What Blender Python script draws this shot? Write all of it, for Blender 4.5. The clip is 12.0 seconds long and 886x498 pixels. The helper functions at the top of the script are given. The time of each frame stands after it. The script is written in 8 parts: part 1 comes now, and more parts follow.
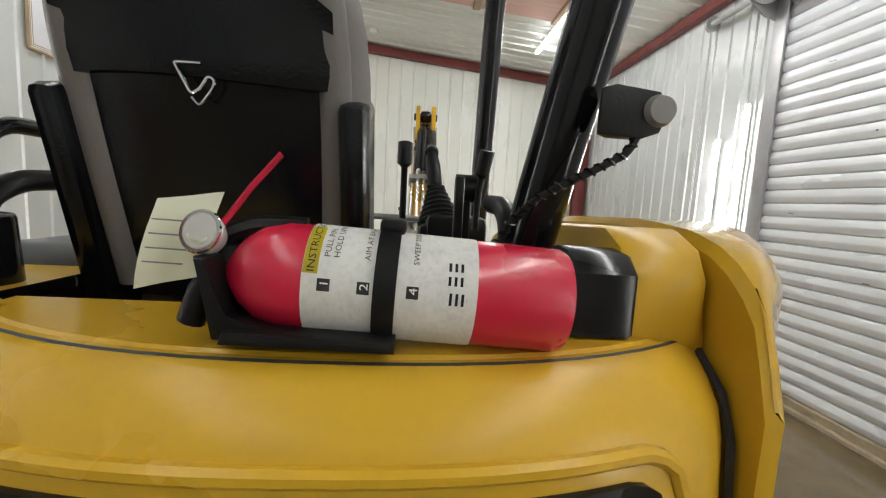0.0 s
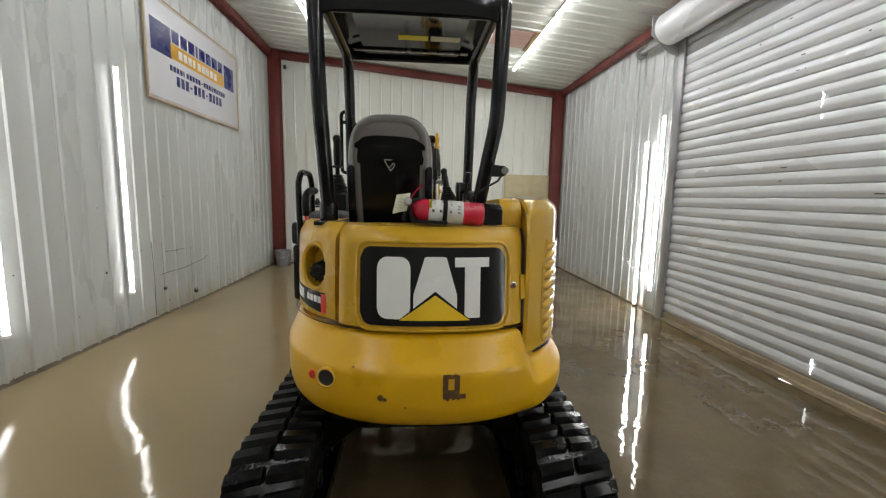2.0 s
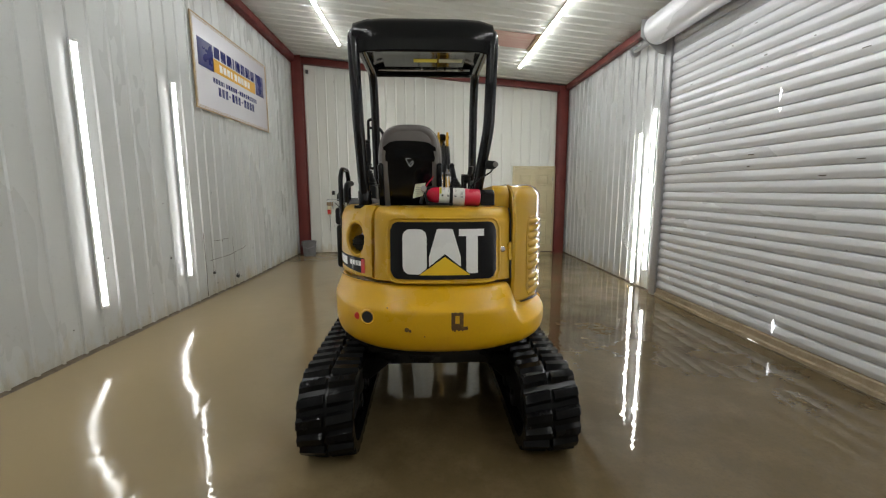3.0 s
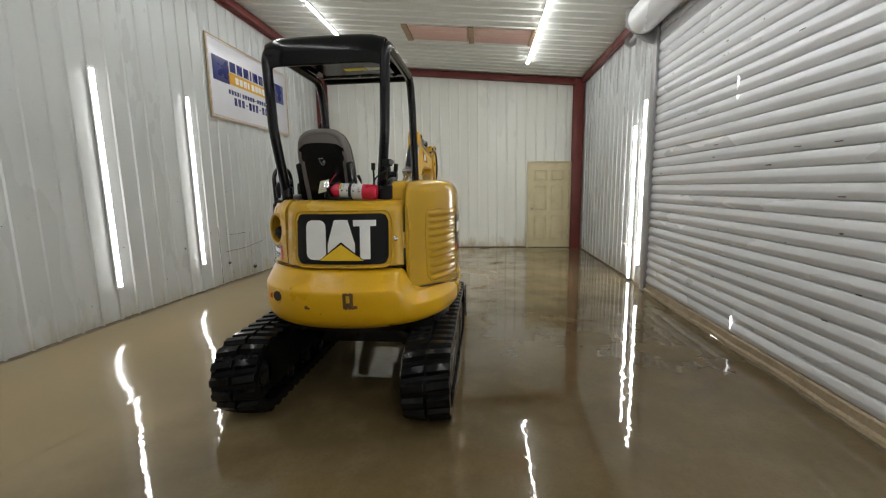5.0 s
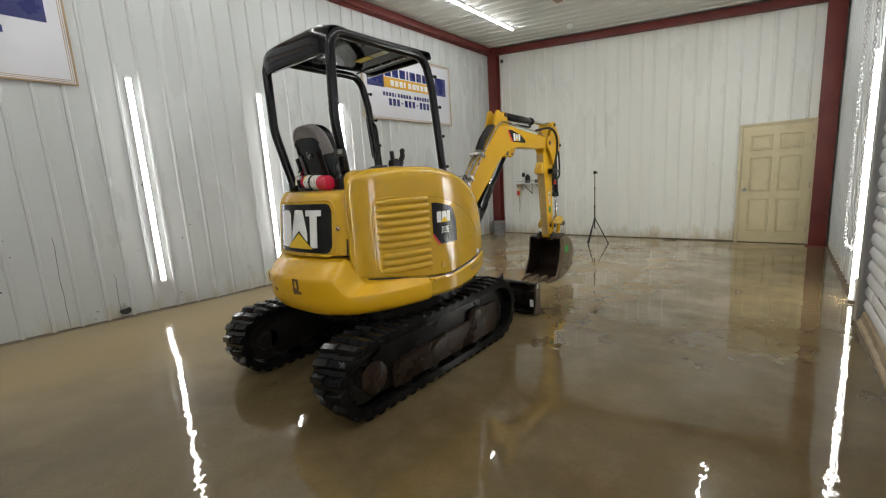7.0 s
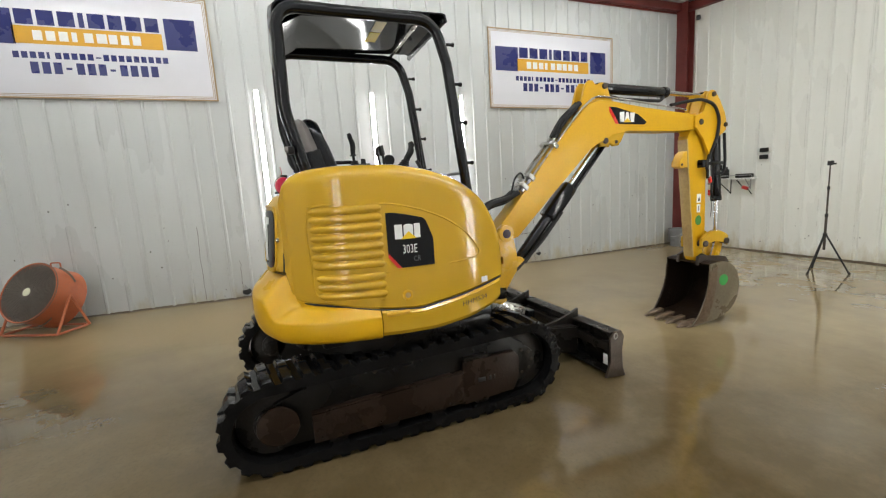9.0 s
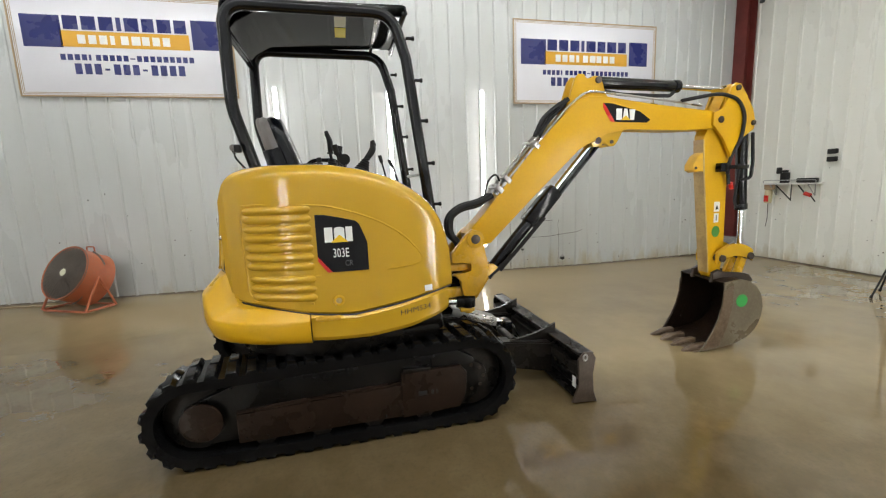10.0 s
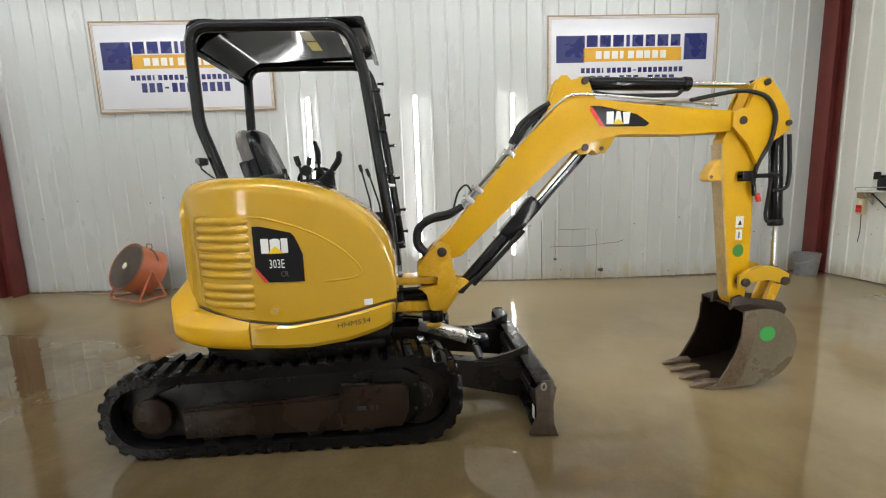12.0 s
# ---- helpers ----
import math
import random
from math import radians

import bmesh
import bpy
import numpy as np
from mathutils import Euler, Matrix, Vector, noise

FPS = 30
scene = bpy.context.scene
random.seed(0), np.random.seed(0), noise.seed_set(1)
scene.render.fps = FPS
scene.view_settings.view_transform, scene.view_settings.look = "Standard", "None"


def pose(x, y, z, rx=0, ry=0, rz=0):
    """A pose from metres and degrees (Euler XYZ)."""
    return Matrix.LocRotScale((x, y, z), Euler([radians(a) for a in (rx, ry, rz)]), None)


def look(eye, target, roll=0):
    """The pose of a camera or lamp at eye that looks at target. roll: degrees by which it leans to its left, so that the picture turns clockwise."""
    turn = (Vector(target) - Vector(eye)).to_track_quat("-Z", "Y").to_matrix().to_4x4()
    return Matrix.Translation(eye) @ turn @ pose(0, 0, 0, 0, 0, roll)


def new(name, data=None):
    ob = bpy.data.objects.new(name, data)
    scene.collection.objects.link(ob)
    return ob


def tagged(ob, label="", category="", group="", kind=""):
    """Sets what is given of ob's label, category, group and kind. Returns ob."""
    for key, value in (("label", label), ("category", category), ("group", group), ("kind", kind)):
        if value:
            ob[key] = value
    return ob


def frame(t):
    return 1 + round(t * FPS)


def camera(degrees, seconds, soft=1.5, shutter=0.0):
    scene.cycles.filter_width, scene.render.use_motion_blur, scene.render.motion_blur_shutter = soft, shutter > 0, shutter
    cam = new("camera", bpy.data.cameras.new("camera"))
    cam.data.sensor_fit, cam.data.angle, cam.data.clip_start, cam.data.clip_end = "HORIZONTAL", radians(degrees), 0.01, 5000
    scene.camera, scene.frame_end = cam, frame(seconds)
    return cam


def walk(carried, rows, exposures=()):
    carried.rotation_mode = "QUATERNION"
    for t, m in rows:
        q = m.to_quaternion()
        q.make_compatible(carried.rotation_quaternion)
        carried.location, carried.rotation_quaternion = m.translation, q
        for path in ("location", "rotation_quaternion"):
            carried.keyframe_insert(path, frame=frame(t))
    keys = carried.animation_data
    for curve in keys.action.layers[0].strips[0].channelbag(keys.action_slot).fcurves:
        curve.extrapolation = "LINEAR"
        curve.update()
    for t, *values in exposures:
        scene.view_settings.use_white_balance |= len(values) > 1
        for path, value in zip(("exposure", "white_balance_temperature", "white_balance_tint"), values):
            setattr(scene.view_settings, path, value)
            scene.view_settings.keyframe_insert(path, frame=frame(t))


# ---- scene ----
cam = camera(94.6, 12.0, 1.2)
PATH = [
    (0, (0.278, 0.227, 1.563), (0.409, 2.21, 1.335), 3.2),
    (0.5, (0.217, 0.049, 1.564), (0.33, 2.036, 1.362), 3.0),
    (1, (0.141, -0.324, 1.546), (0.281, 1.658, 1.325), 2.3),
    (1.5, (0.16, -0.765, 1.548), (0.313, 1.214, 1.302), 1.9),
    (2, (0.108, -1.193, 1.548), (0.262, 0.785, 1.294), 1.2),
    (2.5, (0.141, -1.527, 1.535), (0.261, 0.451, 1.262), 0.6),
    (3, (0.105, -1.845, 1.52), (0.185, 0.133, 1.233), -0.1),
    (3.5, (0.129, -2.065, 1.527), (0.211, -0.089, 1.232), -0.8),
    (3.7, (0.199, -2.132, 1.522), (0.259, -0.155, 1.227), -1.2),
    (5.3, (1.457, -2.063, 1.481), (1.128, -0.114, 1.18), -1.1),
    (5.5, (1.679, -2.016, 1.467), (1.246, -0.091, 1.142), -1.5),
    (6, (2.11, -1.768, 1.445), (1.452, 0.094, 1.129), -2.3),
    (6.5, (2.515, -1.43, 1.446), (1.564, 0.3, 1.125), -3.2),
    (7, (2.808, -1.077, 1.444), (1.546, 0.438, 1.112), -3.5),
    (7.5, (2.933, -0.628, 1.418), (1.424, 0.643, 1.093), -3.5),
    (7.7, (2.962, -0.45, 1.42), (1.365, 0.71, 1.095), -4.0),
    (9.3, (3.073, 0.807, 1.406), (1.205, 1.454, 1.108), -3.0),
    (9.5, (3.098, 0.952, 1.426), (1.212, 1.546, 1.125), -2.7),
    (10, (3.1, 1.245, 1.414), (1.177, 1.701, 1.109), -2.2),
    (10.5, (3.086, 1.517, 1.426), (1.136, 1.839, 1.122), -1.9),
    (11, (3.104, 1.819, 1.437), (1.137, 2.022, 1.134), -1.6),
    (11.5, (3.118, 1.963, 1.453), (1.145, 2.103, 1.157), -1.6),
    (12, (3.112, 1.994, 1.449), (1.135, 2.089, 1.164), -1.9),
]
EXPOSURES = [(0, 0.2), (0.5, 0.18), (1, -0.13), (1.5, -0.21), (2, -0.22), (3.5, -0.26), (5.5, -0.33), (6.5, -0.23), (7.5, -0.02), (9.5, 0.29), (12, 0.28)]
walk(cam, [(t, look(eye, target, roll)) for t, eye, target, roll in PATH], EXPOSURES)

# ---- world and exposure: a closed hall lit by its own tubes ----
scene.view_settings.exposure = 0.0
world = bpy.data.worlds.new("world")
world.use_nodes = True
scene.world = world
sky = world.node_tree.nodes.new("ShaderNodeTexSky")
sky.sky_type, sky.sun_disc, sky.sun_elevation = "NISHITA", False, radians(35)
world.node_tree.links.new(sky.outputs[0], world.node_tree.nodes["Background"].inputs[0])
world.node_tree.nodes["Background"].inputs[1].default_value = 0.05
# tube powers tuned for balance: west wall, east wall, south pair, two roof rows
WEST_POWER, EAST_POWER, SOUTH_POWER, ROW_WEST_POWER, ROW_EAST_POWER = 20.0, 51.0, 33.0, 39.0, 58.0

# ---- materials ----
MATS = {}


def nodes_of(name):
    m = bpy.data.materials.new(name)
    m.use_nodes = True
    nt = m.node_tree
    return m, nt, nt.nodes["Principled BSDF"]


def link(nt, a, ia, b, ib):
    nt.links.new(a.outputs[ia], b.inputs[ib])


def noise_node(nt, scale, detail=4.0, stretch=(1, 1, 1), rough=0.55, shift=False):
    co = nt.nodes.new("ShaderNodeTexCoord")
    mp = nt.nodes.new("ShaderNodeMapping")
    mp.inputs["Scale"].default_value = stretch
    n = nt.nodes.new("ShaderNodeTexNoise")
    n.inputs["Scale"].default_value, n.inputs["Detail"].default_value, n.inputs["Roughness"].default_value = scale, detail, rough
    link(nt, co, "Object", mp, "Vector")
    if shift:
        info, far = nt.nodes.new("ShaderNodeObjectInfo"), nt.nodes.new("ShaderNodeMath")
        far.operation, far.inputs[1].default_value = "MULTIPLY", 61.0
        link(nt, info, "Random", far, 0)
        link(nt, far, 0, mp, "Location")
    link(nt, mp, "Vector", n, "Vector")
    return n


def ramp_node(nt, src, out, lo, hi, a, b):
    r = nt.nodes.new("ShaderNodeMapRange")
    r.inputs["From Min"].default_value, r.inputs["From Max"].default_value = lo, hi
    r.inputs["To Min"].default_value, r.inputs["To Max"].default_value = a, b
    link(nt, src, out, r, "Value")
    return r


def mix_colour(nt, fac, a, b):
    m = nt.nodes.new("ShaderNodeMix")
    m.data_type = "RGBA"
    for sock, v in ((m.inputs[6], a), (m.inputs[7], b)):
        if isinstance(v, tuple):
            sock.default_value = (*v, 1)
        else:
            nt.links.new(v, sock)
    nt.links.new(fac, m.inputs[0])
    return m.outputs[2]


def surface(name, colour, rough=0.5, metal=0.0, second=None, third=None, scale=3.0, fine=60.0, wear=0.35, bump=0.0, coat=0.0,
            stretch=(1, 1, 1), rough_var=0.12, vary=0.0, bump_scale=None, shift=False, ior=1.5):
    """A surface with stains (second colour, broad noise), wear (third colour, fine noise), uneven gloss and fine relief."""
    m, nt, bs = nodes_of(name)
    second = second or tuple(c * 0.72 for c in colour)
    third = third or tuple(c * 0.85 for c in colour)
    big, small = noise_node(nt, scale, 5, stretch, shift=shift), noise_node(nt, fine, 3, shift=shift)
    f1 = ramp_node(nt, big, "Fac", 0.48, 0.75, 0.0, wear * 2)
    f2 = ramp_node(nt, small, "Fac", 0.45, 0.8, 0.0, wear)
    c = mix_colour(nt, f1.outputs[0], colour, second)
    c = mix_colour(nt, f2.outputs[0], c, third)
    if vary:
        info = nt.nodes.new("ShaderNodeObjectInfo")
        hsv = nt.nodes.new("ShaderNodeHueSaturation")
        v = ramp_node(nt, info, "Random", 0, 1, 1 - vary, 1 + vary)
        link(nt, v, 0, hsv, "Value")
        nt.links.new(c, hsv.inputs["Color"])
        c = hsv.outputs[0]
    nt.links.new(c, bs.inputs["Base Color"])
    r = ramp_node(nt, big, "Fac", 0.3, 0.7, max(rough - rough_var, 0.03), min(rough + rough_var, 1))
    link(nt, r, 0, bs, "Roughness")
    bs.inputs["Metallic"].default_value, bs.inputs["IOR"].default_value = metal, ior
    bs.inputs["Coat Weight"].default_value, bs.inputs["Coat Roughness"].default_value = coat, 0.05
    if bump:
        b = nt.nodes.new("ShaderNodeBump")
        b.inputs["Strength"].default_value, b.inputs["Distance"].default_value = bump, 0.01
        n = noise_node(nt, bump_scale, 3) if bump_scale else small
        link(nt, n, "Fac", b, "Height")
        link(nt, b, "Normal", bs, "Normal")
    MATS[name] = m
    return m


def glow(name, colour, power):
    m, nt, bs = nodes_of(name)
    bs.inputs["Base Color"].default_value = (0.8, 0.8, 0.8, 1)
    bs.inputs["Emission Color"].default_value = (*colour, 1)
    bs.inputs["Emission Strength"].default_value = power
    return m


M_YELLOW = surface("yellow_paint", (0.55, 0.325, 0.02), 0.15, second=(0.53, 0.31, 0.022), third=(0.47, 0.275, 0.026), scale=2.2, fine=120, wear=0.2, coat=0.45, rough_var=0.05, ior=1.40)
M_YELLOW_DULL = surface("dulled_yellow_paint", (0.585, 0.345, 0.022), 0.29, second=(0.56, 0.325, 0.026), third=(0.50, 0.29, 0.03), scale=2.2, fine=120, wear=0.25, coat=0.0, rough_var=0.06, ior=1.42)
M_YELLOW_WORN = surface("worn_yellow_paint", (0.66, 0.37, 0.015), 0.3, second=(0.5, 0.28, 0.03), third=(0.36, 0.2, 0.04), scale=5, fine=55, wear=0.3, coat=0.15, bump=0.05)
M_BLACK = surface("black_paint", (0.006, 0.0065, 0.008), 0.13, second=(0.008, 0.008, 0.009), third=(0.010, 0.010, 0.011), scale=1.5, wear=0.15, coat=0.0, rough_var=0.03, ior=1.40)
M_PLASTIC = surface("black_plastic", (0.008, 0.008, 0.0085), 0.4, second=(0.014, 0.014, 0.013), wear=0.4, bump=0.08, fine=300, ior=1.33)
M_GREYPLASTIC = surface("grey_plastic", (0.07, 0.072, 0.075), 0.45, wear=0.3, bump=0.06, fine=250)
M_RUBBER = surface("wet_rubber", (0.005, 0.005, 0.0055), 0.13, second=(0.010, 0.010, 0.010), third=(0.012, 0.012, 0.012), scale=8, fine=50, wear=0.4, rough_var=0.06, bump=0.10, ior=1.26)
M_HOSE = surface("hose_rubber", (0.014, 0.014, 0.015), 0.5, wear=0.4, bump=0.15, fine=200, ior=1.33)
M_STEEL = surface("dark_wet_steel", (0.012, 0.0105, 0.0095), 0.32, metal=0.15, second=(0.024, 0.018, 0.014), third=(0.04, 0.034, 0.028), scale=6, wear=0.5, bump=0.15, rough_var=0.15, ior=1.33)
M_RUST = surface("rusty_bucket_steel", (0.12, 0.082, 0.052), 0.4, metal=0.25, second=(0.07, 0.04, 0.024), third=(0.2, 0.15, 0.11), scale=7, fine=45, wear=0.6, bump=0.25)
# near-black base paints the shade inside the bucket; brown stains are caked mud
M_SHADEDSTEEL = surface("shade_dark_caked_steel", (0.012, 0.007, 0.0045), 0.45, second=(0.035, 0.018, 0.009), third=(0.03, 0.016, 0.009), scale=5, fine=40, wear=0.45, bump=0.3, ior=1.33)
M_PIN = surface("pin_steel", (0.07, 0.055, 0.045), 0.45, metal=0.6, wear=0.5, bump=0.1)
M_CHROME = surface("chrome", (0.75, 0.75, 0.76), 0.12, metal=1.0, wear=0.15, rough_var=0.05)
M_PIPE = surface("plated_pipe", (0.45, 0.44, 0.42), 0.3, metal=0.9, wear=0.4)
M_SEATGREY = surface("grey_vinyl", (0.165, 0.15, 0.142), 0.42, wear=0.3, bump=0.12, fine=220)
M_SEATBLACK = surface("black_vinyl", (0.004, 0.005, 0.007), 0.20, wear=0.2, bump=0.04, fine=220, ior=1.42)
M_DECAL = surface("black_decal", (0.012, 0.012, 0.013), 0.16, wear=0.2, rough_var=0.05, ior=1.33)
M_WHITE = surface("white_vinyl", (0.86, 0.86, 0.85), 0.3, wear=0.15)
M_REDDECAL = surface("red_vinyl", (0.62, 0.03, 0.02), 0.3, wear=0.2)
M_TRIANGLE = surface("gold_vinyl", (0.85, 0.55, 0.02), 0.3, wear=0.15)
M_EXT = surface("red_enamel", (0.56, 0.012, 0.045), 0.28, second=(0.5, 0.012, 0.04), wear=0.2, coat=0.2, rough_var=0.06)
M_LABEL = surface("worn_paper_label", (0.72, 0.71, 0.68), 0.5, second=(0.55, 0.54, 0.52), third=(0.35, 0.35, 0.34), scale=40, fine=180, wear=0.3)
M_TAG = surface("pale_paper_tag", (0.72, 0.72, 0.55), 0.6, wear=0.2)
M_YTAG = surface("yellow_label", (0.75, 0.62, 0.03), 0.5, wear=0.2)
M_INK = surface("black_ink", (0.02, 0.02, 0.02), 0.6, wear=0.2)
M_CEIL = surface("ceiling_sheet_metal", (0.68, 0.69, 0.65), 0.38, second=(0.56, 0.56, 0.51), scale=1.5, wear=0.3, stretch=(0.4, 1.5, 1), rough_var=0.1, bump=0.03, bump_scale=4)
M_CORE = surface("wall_core", (0.4, 0.39, 0.36), 0.7, wear=0.4)
M_REDSTEEL = surface("red_oxide_steel", (0.15, 0.024, 0.02), 0.5, second=(0.1, 0.018, 0.016), third=(0.2, 0.05, 0.04), wear=0.4, bump=0.08)
M_SLAT = surface("galvanised_slat", (0.74, 0.75, 0.78), 0.3, metal=0.1, second=(0.66, 0.67, 0.69), third=(0.46, 0.47, 0.49), scale=1.1, fine=30, wear=0.07, stretch=(1, 0.25, 1), vary=0.03, bump=0.02, shift=True)
M_RAIL = surface("galvanised_rail", (0.42, 0.42, 0.43), 0.4, metal=0.5, wear=0.4)
M_CREAM = surface("cream_door_paint", (0.66, 0.58, 0.37), 0.42, second=(0.52, 0.44, 0.26), wear=0.3, scale=4)
M_SIGN = surface("white_sign_panel", (0.74, 0.74, 0.80), 0.22, wear=0.1, scale=1.2, rough_var=0.05)
M_NAVY = surface("navy_vinyl", (0.022, 0.028, 0.15), 0.3, wear=0.2)
M_GOLD = surface("gold_panel", (0.72, 0.38, 0.035), 0.35, wear=0.2)
M_FRAME = surface("thin_gold_frame", (0.42, 0.3, 0.17), 0.4, wear=0.3)
M_ORANGE = surface("faded_orange_paint", (0.50, 0.14, 0.06), 0.42, second=(0.4, 0.1, 0.05), third=(0.3, 0.16, 0.1), wear=0.45, scale=6)
M_GRILLE = surface("dusty_wire", (0.2, 0.172, 0.15), 0.55, metal=0.4, wear=0.4)
M_BLADE = surface("fan_blade", (0.2, 0.17, 0.145), 0.5, metal=0.3, wear=0.4)
M_PAIL = surface("grey_pail", (0.21, 0.21, 0.22), 0.5, wear=0.5, scale=12)
M_PINK = surface("pink_insulation", (0.66, 0.42, 0.36), 0.8, second=(0.72, 0.6, 0.52), third=(0.5, 0.3, 0.26), scale=5, wear=0.5, bump=0.3, stretch=(0.3, 2, 1))
M_TIMBER = surface("timber", (0.36, 0.25, 0.15), 0.7, wear=0.4, stretch=(1, 8, 8))
M_BOX = surface("black_box", (0.02, 0.02, 0.02), 0.5, wear=0.3, ior=1.33)
M_GREEN = surface("green_sticker", (0.03, 0.30, 0.06), 0.5, wear=0.3)
M_DKGREEN = surface("dark_green_sticker", (0.05, 0.2, 0.04), 0.5, wear=0.4)
M_MUD = surface("dried_mud", (0.13, 0.10, 0.065), 0.8, second=(0.08, 0.06, 0.04), wear=0.6, bump=0.5, scale=12)
M_TUBE = glow("lit_tube", (1.0, 1.0, 0.97), WEST_POWER)
M_TUBE_EAST = glow("lit_east_tube", (1.0, 1.0, 0.94), EAST_POWER)
M_TUBE_SOUTH = glow("lit_south_tube", (1.0, 1.0, 0.95), SOUTH_POWER)
M_ROW_WEST = glow("lit_west_row", (0.985, 1.0, 0.985), ROW_WEST_POWER)
M_ROW_EAST = glow("lit_east_row", (0.985, 1.0, 0.985), ROW_EAST_POWER)
M_GREYLENS = surface("grey_lens_cap", (0.22, 0.21, 0.2), 0.5, wear=0.3)
M_GLASS = surface("gauge_glass", (0.5, 0.49, 0.47), 0.15, wear=0.2)


def wet_concrete():
    """Brown trowelled concrete under a thin film of water: gloss in pools, duller where it dries."""
    m, nt, bs = nodes_of("wet_concrete")
    a, b, c = noise_node(nt, 0.55, 6, rough=0.6), noise_node(nt, 3.2, 6, rough=0.65), noise_node(nt, 45, 3)
    base = mix_colour(nt, ramp_node(nt, a, "Fac", 0.35, 0.68, 0, 1).outputs[0], (0.098, 0.069, 0.032), (0.148, 0.108, 0.054))
    base = mix_colour(nt, ramp_node(nt, b, "Fac", 0.46, 0.72, 0, 0.5).outputs[0], base, (0.185, 0.142, 0.080))
    base = mix_colour(nt, ramp_node(nt, c, "Fac", 0.5, 0.75, 0, 0.38).outputs[0], base, (0.08, 0.062, 0.036))
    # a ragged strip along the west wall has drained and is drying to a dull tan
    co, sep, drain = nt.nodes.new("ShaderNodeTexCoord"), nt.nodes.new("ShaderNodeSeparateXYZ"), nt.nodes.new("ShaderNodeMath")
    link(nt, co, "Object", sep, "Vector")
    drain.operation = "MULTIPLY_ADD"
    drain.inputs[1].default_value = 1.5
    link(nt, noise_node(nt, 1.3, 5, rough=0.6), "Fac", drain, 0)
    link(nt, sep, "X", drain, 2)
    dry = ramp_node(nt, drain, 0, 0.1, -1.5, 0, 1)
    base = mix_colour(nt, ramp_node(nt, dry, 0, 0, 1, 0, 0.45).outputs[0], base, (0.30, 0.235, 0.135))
    # paler towards west and north: dry tan, lifted to stand in for wall reflection
    north, slope, brightened = (nt.nodes.new("ShaderNodeMath") for k in range(3))
    north.operation, north.inputs[1].default_value = "MULTIPLY", 0.75
    slope.operation = brightened.operation = "MULTIPLY_ADD"
    slope.inputs[1].default_value, brightened.inputs[1].default_value = -1.6, 2.4
    link(nt, sep, "Y", north, 0)
    link(nt, sep, "X", slope, 0)
    link(nt, north, 0, slope, 2)
    link(nt, noise_node(nt, 0.9, 6, rough=0.65), "Fac", brightened, 0)
    link(nt, slope, 0, brightened, 2)
    base = mix_colour(nt, ramp_node(nt, brightened, 0, 1.4, 3.3, 0, 0.85).outputs[0], base, (0.325, 0.248, 0.136))
    nt.links.new(base, bs.inputs["Base Color"])
    pools = noise_node(nt, 0.8, 5, rough=0.6)
    dull = nt.nodes.new("ShaderNodeMath")
    dull.operation = "MULTIPLY_ADD"
    dull.inputs[1].default_value = 0.11
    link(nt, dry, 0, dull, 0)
    link(nt, ramp_node(nt, pools, "Fac", 0.42, 0.62, 0.012, 0.035), 0, dull, 2)
    link(nt, dull, 0, bs, "Roughness")
    bs.inputs["IOR"].default_value = 1.4
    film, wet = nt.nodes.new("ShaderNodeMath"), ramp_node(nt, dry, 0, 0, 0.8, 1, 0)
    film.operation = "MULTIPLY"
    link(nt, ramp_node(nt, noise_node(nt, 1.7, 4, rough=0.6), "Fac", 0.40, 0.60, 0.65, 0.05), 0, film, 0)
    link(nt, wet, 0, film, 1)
    link(nt, film, 0, bs, "Coat Weight")
    bs.inputs["Coat Roughness"].default_value = 0.03
    bump = nt.nodes.new("ShaderNodeBump")
    bump.inputs["Strength"].default_value, bump.inputs["Distance"].default_value = 0.12, 0.008
    wave, ripple = noise_node(nt, 5.0, 2, rough=0.45), noise_node(nt, 17.0, 1, rough=0.4)
    both = nt.nodes.new("ShaderNodeMath")
    both.operation = "MULTIPLY_ADD"
    link(nt, ripple, "Fac", both, 0)
    link(nt, ramp_node(nt, noise_node(nt, 2.3, 3), "Fac", 0.44, 0.58, 0.0, 0.9), 0, both, 1)
    link(nt, wave, "Fac", both, 2)
    link(nt, both, 0, bump, "Height")
    link(nt, bump, "Normal", bs, "Normal")
    link(nt, bump, "Normal", bs, "Coat Normal")
    return m


